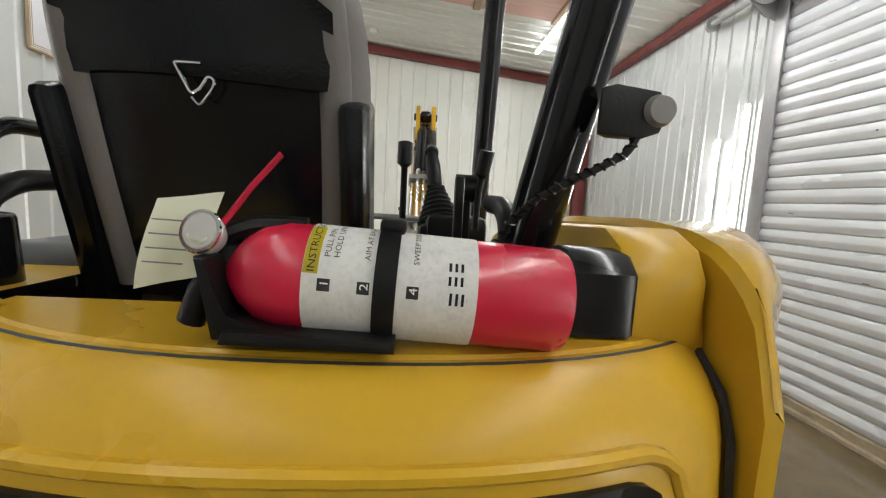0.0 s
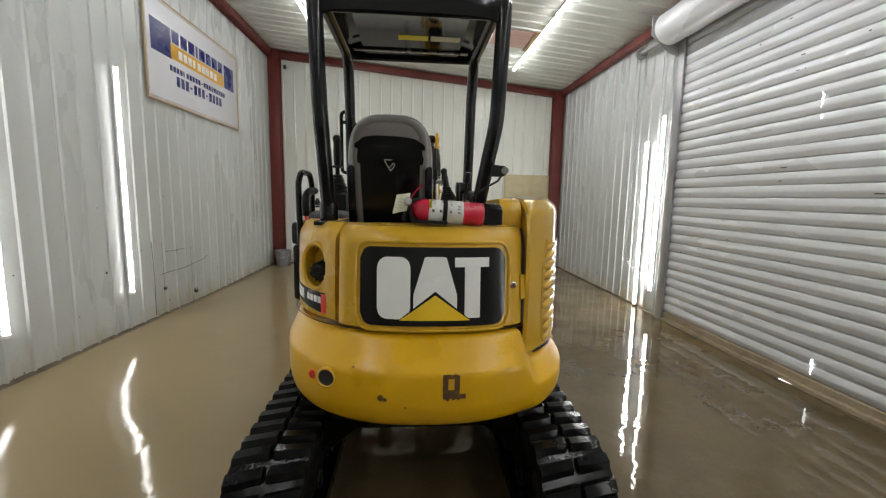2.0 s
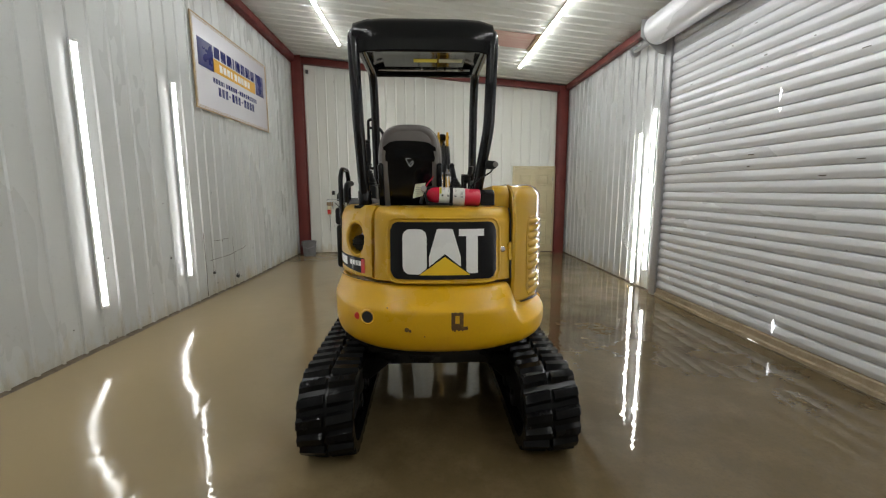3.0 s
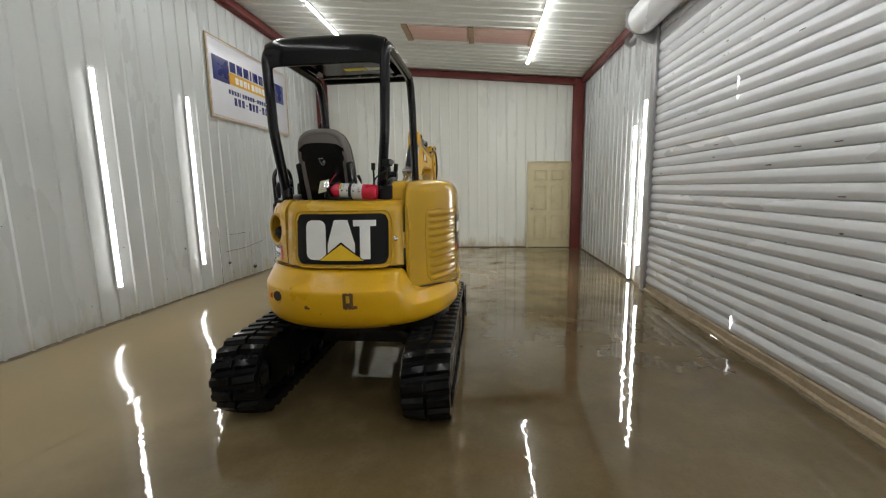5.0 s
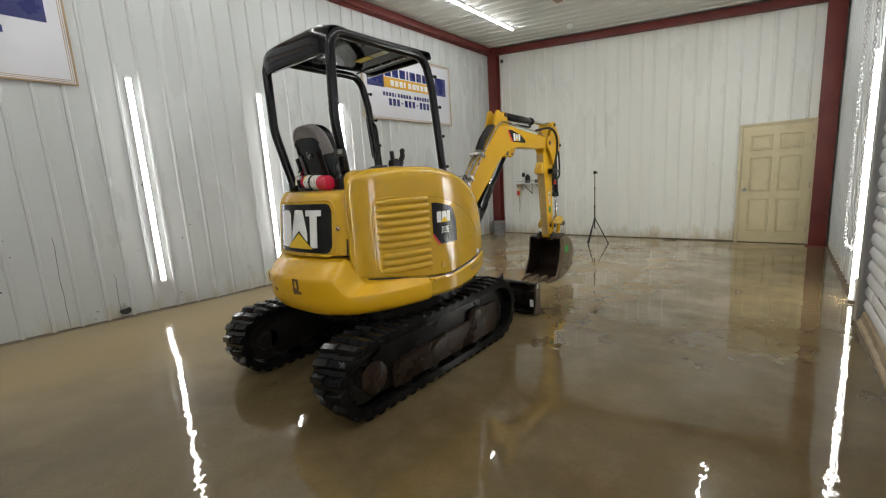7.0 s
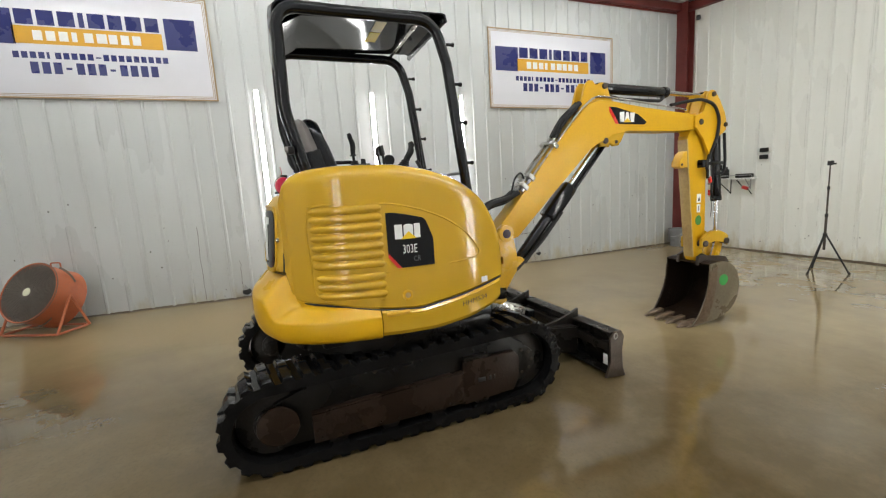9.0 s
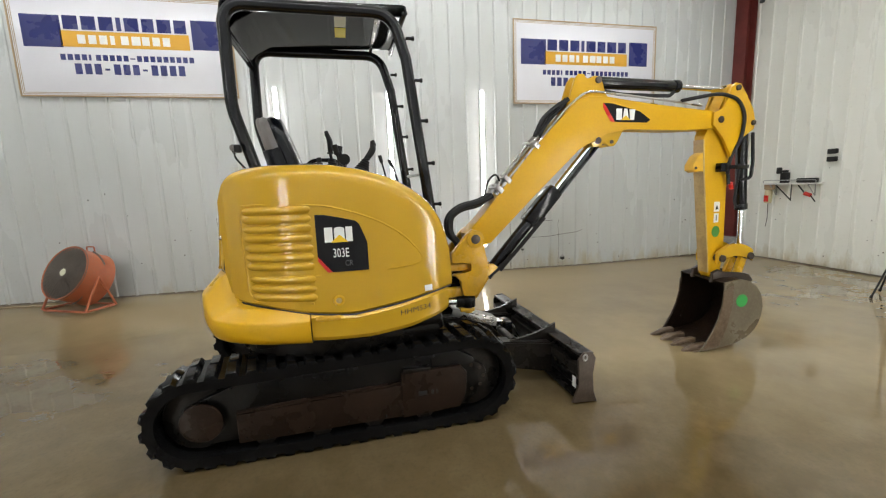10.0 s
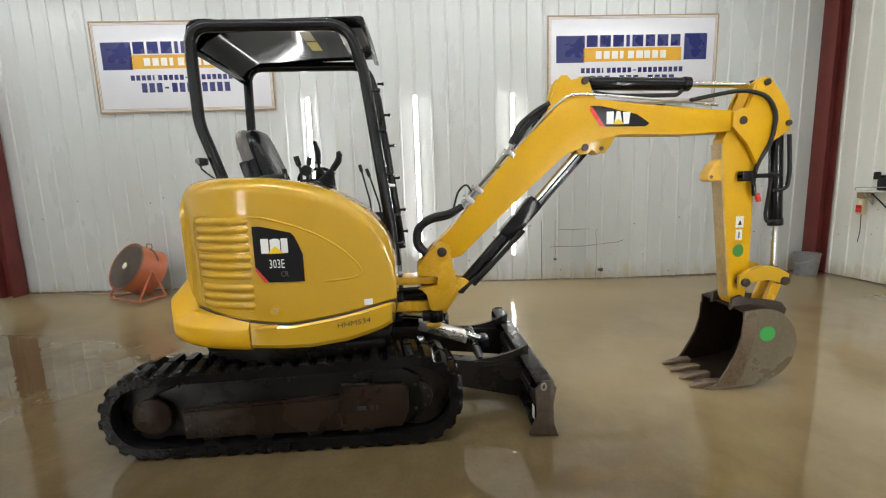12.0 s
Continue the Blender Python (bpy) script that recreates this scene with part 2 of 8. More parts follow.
def wall_sheet(name, colour, faded, mud):
    """White coated sheet: faint streaks down the sheet, and mud splashed up unevenly from the floor."""
    m, nt, bs = nodes_of(name)
    broad, fine = noise_node(nt, 1.1, 4, (1, 1, 0.3), shift=True), noise_node(nt, 30, 3, shift=True)
    streak = noise_node(nt, 14, 4, (1, 1, 0.04), shift=True)
    c = mix_colour(nt, ramp_node(nt, broad, "Fac", 0.45, 0.75, 0, 0.7).outputs[0], colour, faded)
    c = mix_colour(nt, ramp_node(nt, streak, "Fac", 0.56, 0.72, 0, 0.12).outputs[0], c, tuple(v * 0.84 for v in colour))
    c = mix_colour(nt, ramp_node(nt, fine, "Fac", 0.62, 0.75, 0, 0.3).outputs[0], c, tuple(v * 0.8 for v in faded))
    splash = noise_node(nt, 5.0, 5, (1, 1, 0.35), rough=0.65, shift=True)
    co, sep = nt.nodes.new("ShaderNodeTexCoord"), nt.nodes.new("ShaderNodeSeparateXYZ")
    link(nt, co, "Object", sep, "Vector")
    edge = nt.nodes.new("ShaderNodeMath")
    edge.operation = "MULTIPLY_ADD"
    edge.inputs[1].default_value = -0.95
    link(nt, sep, "Z", edge, 0)
    link(nt, splash, "Fac", edge, 2)
    c = mix_colour(nt, ramp_node(nt, edge, 0, 0.28, 0.62, 0, 0.8).outputs[0], c, mud)
    nt.links.new(c, bs.inputs["Base Color"])
    link(nt, ramp_node(nt, broad, "Fac", 0.3, 0.7, 0.22, 0.4), 0, bs, "Roughness")
    bump = nt.nodes.new("ShaderNodeBump")
    bump.inputs["Strength"].default_value, bump.inputs["Distance"].default_value = 0.04, 0.01
    link(nt, noise_node(nt, 4, 3, shift=True), "Fac", bump, "Height")
    link(nt, bump, "Normal", bs, "Normal")
    return m


# one white sheet in two tones: darker sides, lighter ends even out the light
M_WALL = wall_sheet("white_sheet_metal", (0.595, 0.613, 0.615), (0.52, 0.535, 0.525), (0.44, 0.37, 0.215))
M_WALL_LIGHTENED = wall_sheet("lightened_sheet_metal", (0.85, 0.86, 0.815), (0.78, 0.78, 0.72), (0.47, 0.39, 0.22))
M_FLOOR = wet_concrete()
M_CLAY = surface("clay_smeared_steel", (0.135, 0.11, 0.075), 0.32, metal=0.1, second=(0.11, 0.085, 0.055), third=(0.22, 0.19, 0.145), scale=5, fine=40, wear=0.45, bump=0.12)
M_TAN = surface("rubbed_tan_paint", (0.46, 0.32, 0.12), 0.4, second=(0.3, 0.19, 0.08), third=(0.2, 0.12, 0.06), scale=6, fine=50, wear=0.45, bump=0.06)
M_SILL = surface("muddy_sill", (0.34, 0.265, 0.17), 0.6, second=(0.24, 0.18, 0.11), third=(0.45, 0.39, 0.30), scale=5, fine=40, wear=0.6, bump=0.3)
M_DAY = glow("daylight_in_a_split", (0.96, 0.97, 1.0), 4.0)
M_BLADEEND = surface("brown_rubbed_steel", (0.065, 0.047, 0.035), 0.4, metal=0.2, second=(0.04, 0.026, 0.018), third=(0.11, 0.085, 0.065), scale=7, wear=0.5, bump=0.2)
M_YELLOW_ARM = surface("arm_yellow_paint", (0.62, 0.345, 0.006), 0.36, second=(0.55, 0.30, 0.012), third=(0.42, 0.23, 0.02), scale=3.5, fine=60, wear=0.22, rough_var=0.08, bump=0.02, ior=1.4)
M_YELLOW_CAST = surface("yellow_cast_paint", (0.68, 0.38, 0.005), 0.33, second=(0.64, 0.35, 0.01), third=(0.55, 0.30, 0.02), scale=2.5, fine=70, wear=0.25, rough_var=0.1, bump=0.03)
M_LINING = surface("shiny_black_lining", (0.006, 0.006, 0.0065), 0.09, wear=0.3, rough_var=0.03, ior=1.24)
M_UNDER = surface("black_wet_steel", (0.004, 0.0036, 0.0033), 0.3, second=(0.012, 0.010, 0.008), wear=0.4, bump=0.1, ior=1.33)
M_TRACKFRAME = surface("brown_black_steel", (0.016, 0.009, 0.006), 0.28, second=(0.034, 0.019, 0.012), third=(0.014, 0.009, 0.007), scale=5, wear=0.45, bump=0.16, rough_var=0.14, ior=1.33)
M_SCRAPE = surface("brown_scrape", (0.10, 0.05, 0.018), 0.6, second=(0.2, 0.12, 0.03), scale=25, wear=0.6, bump=0.2)

# ---- building tools ----
BASE = {}


def thing(name, x=0.0, y=0.0, z=0.0, rz=0.0, label="", category="", group="", kind=""):
    """An empty at the base of a thing; its parts are given in the world's coordinates."""
    ob = new(name)
    m = pose(x, y, z, 0, 0, rz)
    ob.matrix_basis = m
    BASE[ob.name] = m
    return tagged(ob, label, category, group, kind)


def mesh_of(name, bm, material, angle=38):
    bmesh.ops.recalc_face_normals(bm, faces=bm.faces)
    me = bpy.data.meshes.new(name)
    bm.to_mesh(me)
    bm.free()
    me.polygons.foreach_set("use_smooth", [True] * len(me.polygons))
    me.set_sharp_from_angle(angle=radians(angle))
    me.materials.append(material)
    return me


def part(name, bm, material, parent=None, label="", angle=38):
    """One mesh object under a thing or a part, from a bmesh in the world's coordinates."""
    if parent is not None:
        bm.transform(BASE[parent.name].inverted())
    ob = new(name, mesh_of(name, bm, material, angle))
    if parent is not None:
        ob.parent = parent
        BASE[ob.name] = BASE[parent.name]
    else:
        BASE[ob.name] = Matrix()
    return tagged(ob, label)


def copies(name, me, parent, places):
    """Alike pieces that share one mesh, each an object under the parent; places are poses in the parent's coordinates."""
    made = []
    for m in places:
        ob = new(name, me)
        ob.parent = parent
        ob.matrix_basis = m
        made.append(ob)
    return made


def bx(bm, x0, x1, y0, y1, z0, z1, bev=0.004, turn=None, seg=2):
    """A box with eased edges."""
    r = bmesh.ops.create_cube(bm, size=1.0)
    vs = r["verts"]
    c, s = Vector(((x0 + x1) / 2, (y0 + y1) / 2, (z0 + z1) / 2)), Vector((abs(x1 - x0), abs(y1 - y0), abs(z1 - z0)))
    for v in vs:
        v.co = Vector((v.co.x * s.x, v.co.y * s.y, v.co.z * s.z))
    if bev:
        es = list({e for v in vs for e in v.link_edges})
        out = bmesh.ops.bevel(bm, geom=es, offset=min(bev, min(s) * 0.45), segments=seg, affect="EDGES", profile=0.5)
        vs = list({v for f in out["faces"] for v in f.verts} | {v for v in vs if v.is_valid})
        vs = list({w for v in vs for f in v.link_faces for w in f.verts} | set(vs))
    for v in vs:
        v.co = (turn @ v.co if turn else v.co) + c
    return vs


def aim(p0, p1):
    d = Vector(p1) - Vector(p0)
    return Matrix.Translation((Vector(p0) + Vector(p1)) / 2) @ d.to_track_quat("Z", "Y").to_matrix().to_4x4(), d.length


def cy(bm, p0, p1, r, r2=None, seg=18, bev=0.0):
    """A rod or cone from p0 to p1."""
    m, length = aim(p0, p1)
    out = bmesh.ops.create_cone(bm, cap_ends=True, segments=seg, radius1=r, radius2=r if r2 is None else r2, depth=length, matrix=m)
    if bev:
        es = [e for e in {e for v in out["verts"] for e in v.link_edges} if len(e.link_faces) == 2 and e.calc_face_angle() > 0.9]
        bmesh.ops.bevel(bm, geom=es, offset=bev, segments=2, affect="EDGES", profile=0.5)


def ring(bm, a, b):
    n = len(a)
    for i in range(n):
        bm.faces.new((a[i], a[(i + 1) % n], b[(i + 1) % n], b[i]))


def tube(bm, pts, r, seg=10, closed=False, flat=1.0):
    """A round bar swept along points."""
    pts = [Vector(p) for p in pts]
    n = len(pts)
    rings, up = [], None
    for i, p in enumerate(pts):
        a, b = (pts[i - 1], pts[(i + 1) % n]) if closed else (pts[max(i - 1, 0)], pts[min(i + 1, n - 1)])
        t = (b - a).normalized()
        if up is None:
            up = Vector((0, 0, 1)) if abs(t.z) < 0.9 else Vector((1, 0, 0))
        u = (up - t * up.dot(t)).normalized()
        w = t.cross(u)
        up = u
        rr = r(i / max(n - 1, 1)) if callable(r) else r
        rings.append([bm.verts.new(p + u * (rr * math.cos(k * math.tau / seg)) + w * (rr * flat * math.sin(k * math.tau / seg))) for k in range(seg)])
    for a, b in zip(rings, rings[1:] + (rings[:1] if closed else [])):
        ring(bm, a, b)
    if not closed:
        bm.faces.new(rings[0])
        bm.faces.new(rings[-1])


def rounded(pts, r, n=5, closed=False):
    """A line with its corners rounded."""
    pts = [Vector(p) for p in pts]
    out = []
    m = len(pts)
    for i, p in enumerate(pts):
        if not closed and i in (0, m - 1):
            out.append(p)
            continue
        a, b = pts[i - 1], pts[(i + 1) % m]
        d0, d1 = a - p, b - p
        k = min(r, d0.length * 0.45, d1.length * 0.45)
        s, e = p + d0.normalized() * k, p + d1.normalized() * k
        for j in range(n + 1):
            f = j / n
            out.append(s * (1 - f) ** 2 + p * (2 * f * (1 - f)) + e * f * f)
    return out


def sag(a, b, drop, n=12):
    a, b = Vector(a), Vector(b)
    return [a.lerp(b, i / n) + Vector((0, 0, -4 * drop * (i / n) * (1 - i / n))) for i in range(n + 1)]


def prism(bm, poly, x0, x1, bev=0.006, axis="x"):
    """A plate: an outline in (y, z) swept from x0 to x1 (or an outline in (x, z) along y, or in (x, y) along z)."""
    def at(p, d):
        return {"x": (d, p[0], p[1]), "y": (p[0], d, p[1]), "z": (p[0], p[1], d)}[axis]
    a = [bm.verts.new(at(p, x0)) for p in poly]
    b = [bm.verts.new(at(p, x1)) for p in poly]
    ring(bm, a, b)
    fa, fb = bm.faces.new(a), bm.faces.new(b)
    if bev:
        bmesh.ops.bevel(bm, geom=list(fa.edges) + list(fb.edges), offset=bev, segments=2, affect="EDGES", profile=0.5)


def slab(bm, grid, inward, th):
    """A curved plate from a grid of points, with th metres of thickness towards inward(point)."""
    n, m = len(grid), len(grid[0])
    out = [[bm.verts.new(p) for p in row] for row in grid]
    inn = [[bm.verts.new(Vector(p) + inward(Vector(p)) * th) for p in row] for row in grid]
    for i in range(n - 1):
        for j in range(m - 1):
            bm.faces.new((out[i][j], out[i + 1][j], out[i + 1][j + 1], out[i][j + 1]))
            bm.faces.new((inn[i][j], inn[i][j + 1], inn[i + 1][j + 1], inn[i + 1][j]))
    loop = [(i, 0) for i in range(n)] + [(n - 1, j) for j in range(1, m)] + [(i, m - 1) for i in range(n - 2, -1, -1)] + [(0, j) for j in range(m - 2, 0, -1)]
    ring(bm, [out[i][j] for i, j in loop], [inn[i][j] for i, j in loop])


def lathe(bm, profile, m=None, seg=28, hollow=False):
    """Turns (radius, height) pairs about z, laid by the pose m; hollow closes the section into a ring."""
    m = m or Matrix()
    rings = [[bm.verts.new(m @ Vector((r * math.cos(k * math.tau / seg), r * math.sin(k * math.tau / seg), z))) for k in range(seg)] for r, z in profile]
    for a, b in zip(rings, rings[1:]):
        ring(bm, a, b)
    if hollow:
        ring(bm, rings[-1], rings[0])
        return
    bm.faces.new(rings[0])
    bm.faces.new(rings[-1])


def lerp_table(table, v):
    """Straight-line reading of a table of (key, value)."""
    if v <= table[0][0]:
        return table[0][1]
    for (a, va), (b, vb) in zip(table, table[1:]):
        if v <= b:
            f = (v - a) / (b - a)
            return va + (vb - va) * f
    return table[-1][1]


def smooth_table(table, v):
    if v <= table[0][0]:
        return table[0][1]
    for (a, va), (b, vb) in zip(table, table[1:]):
        if v <= b:
            f = (v - a) / (b - a)
            return va + (vb - va) * f * f * (3 - 2 * f)
    return table[-1][1]


def B():
    return bmesh.new()

def text_mesh(words, size):
    cu = bpy.data.curves.new("words", "FONT")
    cu.body, cu.size, cu.resolution_u = words, size, 2
    ob = bpy.data.objects.new("words", cu)
    me = ob.to_mesh()
    verts = [v.co.copy() for v in me.vertices]
    faces = [list(p.vertices) for p in me.polygons]
    ob.to_mesh_clear()
    bpy.data.objects.remove(ob)
    bpy.data.curves.remove(cu)
    return verts, faces

# ---- the hall ----
XW, XE, YN, YS = -2.92, 3.46, 8.10, -6.4
DOOR_Y0, DOOR_Y1, DOOR_H = -1.05, 3.80, 3.36


def roof_z(x):
    return 4.53 - 0.0956 * (x - XW)


APRON = [(-6.4, 0.205), (-3.6, 0.172), (-1.0, 0.130), (1.0, 0.085), (3.0, 0.060), (5.0, 0.016), (8.1, 0.006)]


def apron_z(x, y):
    """Height of the floor, which climbs to a low bank along the west wall."""
    h = lerp_table(APRON, y)
    return h * lerp_table([(XW + 0.45, 1.0), (XW + 0.7, 0.76), (XW + 0.95, 0.38), (XW + 1.2, 0.10), (XW + 1.45, 0.0)], x)


def rib_line(width, pitch=0.22875):
    """Cross-section of ribbed sheet, with a rib at each pitch; pairs (along, proud)."""
    out, k = [], 0
    n = round(width / pitch)
    for k in range(n):
        o = k * pitch
        out += [(o + 0.001, 0.003), (o + 0.020, 0.003), (o + 0.030, 0.0185), (o + 0.050, 0.0185), (o + 0.060, 0.003)]
    out.append((n * pitch - 0.001, 0.003))
    return out


def sheet_mesh(name, width, height, material, top=None):
    """A ribbed wall sheet in local coordinates: along +x, proud to -y, up z. top(x) cuts it to a slope."""
    bm = B()
    line = rib_line(width)
    lo = [bm.verts.new((a, -d, 0)) for a, d in line] + [bm.verts.new((line[-1][0], 0, 0)), bm.verts.new((line[0][0], 0, 0))]
    hi = [bm.verts.new((v.co.x, v.co.y, top(v.co.x) if top else height)) for v in lo]
    ring(bm, lo, hi)
    bm.faces.new(lo)
    bm.faces.new(hi)
    return mesh_of(name, bm, material, 20)


def build_hall():
    bm = B()
    bx(bm, XW - 0.2, XE + 0.2, YS - 0.2, YN + 0.2, -0.15, 0.0, 0)
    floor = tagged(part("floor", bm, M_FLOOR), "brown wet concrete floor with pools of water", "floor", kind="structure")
    bm = B()
    rows = []
    for i in range(59):
        y = YS + (YN - 0.01 - YS) * i / 58
        row = [bm.verts.new((XW + 0.002, y, 0.0005))]
        for u in (0.002, 0.25, 0.45, 0.6, 0.7, 0.82, 0.95, 1.08, 1.2, 1.33, 1.45):
            wob = 0.22 * noise.noise(Vector((y * 0.8, u * 0.5, 3))) * max(u - 0.4, 0)
            row.append(bm.verts.new((XW + u + wob, y, max(apron_z(XW + u, y) + 0.004 * noise.noise(Vector((y * 3, u * 5, 1))) * (u < 0.9), 0.001) + 0.0012)))
        rows.append(row)
    for a, b in zip(rows, rows[1:]):
        ring(bm, a, b)
    bm.faces.new(rows[0])
    bm.faces.new(rows[-1])
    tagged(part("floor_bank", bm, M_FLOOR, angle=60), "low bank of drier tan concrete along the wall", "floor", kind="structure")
    # roof with ribs across the hall
    bm = B()
    y, prof = YS - 0.1, []
    while y < YN + 0.1:
        prof += [(y, 0.0), (y + 0.16, 0.0), (y + 0.175, -0.02), (y + 0.2, -0.02), (y + 0.215, 0.0)]
        y += 0.24
    a = [bm.verts.new((XW - 0.1, v, roof_z(XW - 0.1) + d)) for v, d in prof]
    b = [bm.verts.new((XE + 0.1, v, roof_z(XE + 0.1) + d)) for v, d in prof]
    for i in range(len(prof) - 1):
        bm.faces.new((a[i], a[i + 1], b[i + 1], b[i]))
    c = [bm.verts.new(v.co + Vector((0, 0, 0.12))) for v in (a[0], a[-1], b[-1], b[0])]
    bm.faces.new(c)
    bm.faces.new((a[0], b[0], c[3], c[0]))
    bm.faces.new((a[-1], b[-1], c[2], c[1]))
    bm.faces.new(a + [c[1], c[0]])
    bm.faces.new(b + [c[2], c[3]])
    tagged(part("ceiling", bm, M_CEIL, angle=20), "white ribbed metal ceiling sloping down to one side", "ceiling", kind="structure")
    # west wall
    bm = B()
    bx(bm, XW - 0.15, XW, YS, YN, 0, roof_z(XW) + 0.01, 0)
    west = tagged(part("wall_west", bm, M_CORE), "white ribbed sheet metal wall, stained near the floor", "wall", kind="structure")
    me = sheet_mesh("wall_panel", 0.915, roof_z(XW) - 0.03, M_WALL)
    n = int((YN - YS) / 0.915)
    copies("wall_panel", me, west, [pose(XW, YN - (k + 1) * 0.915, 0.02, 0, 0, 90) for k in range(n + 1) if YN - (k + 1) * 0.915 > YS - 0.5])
    # east wall round the roller door
    bm = B()
    h = roof_z(XE) + 0.01
    bx(bm, XE, XE + 0.15, DOOR_Y1, YN, 0, h, 0)
    bx(bm, XE, XE + 0.15, YS, DOOR_Y0, 0, h, 0)
    bx(bm, XE, XE + 0.15, DOOR_Y0, DOOR_Y1, DOOR_H, h, 0)
    east = tagged(part("wall_east", bm, M_CORE), "white ribbed sheet metal wall beside the roller door", "wall", kind="structure")
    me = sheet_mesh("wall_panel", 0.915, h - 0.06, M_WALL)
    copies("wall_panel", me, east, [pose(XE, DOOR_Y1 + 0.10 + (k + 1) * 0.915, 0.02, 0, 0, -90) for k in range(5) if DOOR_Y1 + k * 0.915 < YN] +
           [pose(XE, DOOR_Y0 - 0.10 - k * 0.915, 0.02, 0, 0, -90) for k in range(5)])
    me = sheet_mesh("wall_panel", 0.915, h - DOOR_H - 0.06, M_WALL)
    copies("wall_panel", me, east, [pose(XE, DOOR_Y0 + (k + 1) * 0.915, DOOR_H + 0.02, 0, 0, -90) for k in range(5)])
    # north and south walls, cut to the roof
    for name, y, turn in (("wall_north", YN, 0), ("wall_south", YS, 180)):
        bm = B()
        s = 1 if turn == 0 else -1
        prism(bm, [(XW - 0.15, 0), (XE + 0.15, 0), (XE + 0.15, roof_z(XE + 0.15)), (XW - 0.15, roof_z(XW - 0.15))], y, y + 0.15 * s, 0, axis="y")
        w = tagged(part(name, bm, M_CORE), "white ribbed sheet metal end wall, muddy at its foot", "wall", kind="structure")
        for k in range(7):
            x0 = XW + k * 0.915 if turn == 0 else XE - k * 0.915
            top = (lambda u, x0=x0, s=s: roof_z(x0 + s * u) - 0.04)
            # lightened sheet stands in for stronger light on the end walls
            ob = copies("wall_panel", sheet_mesh("wall_panel", 0.915, 0, M_WALL_LIGHTENED, top), w, [pose(x0, y, 0.02, 0, 0, turn)])[0]
    # red frame: columns in the corners, rails under the roof
    def column(x, y, h, name="column"):
        bm = B()
        bx(bm, x - 0.11, x + 0.11, y - 0.095, y - 0.08, 0, h, 0.002)
        bx(bm, x - 0.11, x + 0.11, y + 0.08, y + 0.095, 0, h, 0.002)
        bx(bm, x - 0.008, x + 0.008, y - 0.08, y + 0.08, 0.0, h, 0)
        bx(bm, x - 0.14, x + 0.14, y - 0.12, y + 0.12, 0.0, 0.016, 0.002)
        tagged(part(name, bm, M_REDSTEEL), "dark red painted steel column in the corner of the hall", "column", "columns of the hall", "structure")
    column(XW + 0.14, YN - 0.13, roof_z(XW + 0.14) - 0.03)
    column(XE - 0.15, YN - 0.13, roof_z(XE) - 0.03)
    column(XW + 0.14, -3.75, roof_z(XW + 0.14) - 0.03)
    column(XE - 0.15, -3.75, roof_z(XE) - 0.03)
    bm = B()
    z = roof_z(XW + 0.1)
    bx(bm, XW + 0.024, XW + 0.12, YS, YN, z - 0.15, z - 0.03, 0.004)
    bx(bm, XW + 0.024, XW + 0.028, YS, YN, z - 0.19, z - 0.152, 0.001)
    tagged(part("trim", bm, M_REDSTEEL), "dark red steel rail under the roof", "trim", kind="structure")
    bm = B()
    z = roof_z(XE - 0.1)
    bx(bm, XE - 0.12, XE - 0.024, YS, YN, z - 0.14, z - 0.03, 0.004)
    tagged(part("trim", bm, M_REDSTEEL), "dark red steel rail under the roof", "trim", kind="structure")
    bm = B()
    prism(bm, [(XW + 0.13, roof_z(XW + 0.13) - 0.17), (XE - 0.13, roof_z(XE - 0.13) - 0.16), (XE - 0.13, roof_z(XE - 0.13) - 0.03), (XW + 0.13, roof_z(XW + 0.13) - 0.03)], YN - 0.15, YN - 0.026, 0.004, axis="y")
    tagged(part("trim", bm, M_REDSTEEL), "dark red steel rail under the sloping roof", "trim", kind="structure")
    # mud line along the walls' foot
    for x0, x1, y0, y1 in ((XW + 0.003, XW + 0.045, YS, YN), (XW, XE, YN - 0.05, YN - 0.004), (XE - 0.045, XE - 0.003, DOOR_Y1 + 0.1, YN), (XE - 0.09, XE - 0.05, DOOR_Y0, DOOR_Y1)):
        bm = B()
        nseg = 60
        along_y = (y1 - y0) > (x1 - x0)
        rows = []
        for i in range(nseg + 1):
            f = i / nseg
            hgt = 0.006 + 0.010 * noise.noise(Vector((f * 23, x0 * 3, y0)))
            wid = 0.03 + 0.025 * noise.noise(Vector((f * 31, 5, y1)))
            if along_y:
                y = y0 + (y1 - y0) * f
                wall, out = (x0, x0 + wid + 0.02) if x0 < 0 else (x1, x1 - wid - 0.02)
                up = apron_z(wall, y) if x0 < 0 else 0.0
                rows.append([(wall, y, up), (wall, y, up + 0.012 + hgt), (wall * 0.6 + out * 0.4, y, up + 0.006 + hgt * 0.7), (out, y, up + 0.0025)])
            else:
                x = x0 + (x1 - x0) * f
                rows.append([(x, y1, 0.003), (x, y1, 0.012 + hgt), (x, y1 - 0.4 * (wid + 0.03), 0.006 + hgt * 0.7), (x, y1 - wid - 0.03, 0.002)])
        vs = [[bm.verts.new(p) for p in r] for r in rows]
        for a, b in zip(vs, vs[1:]):
            ring(bm, a, b)
        tagged(part("mud_line", bm, M_MUD), "line of dried mud along the foot of the wall", "mud", kind="stuff")


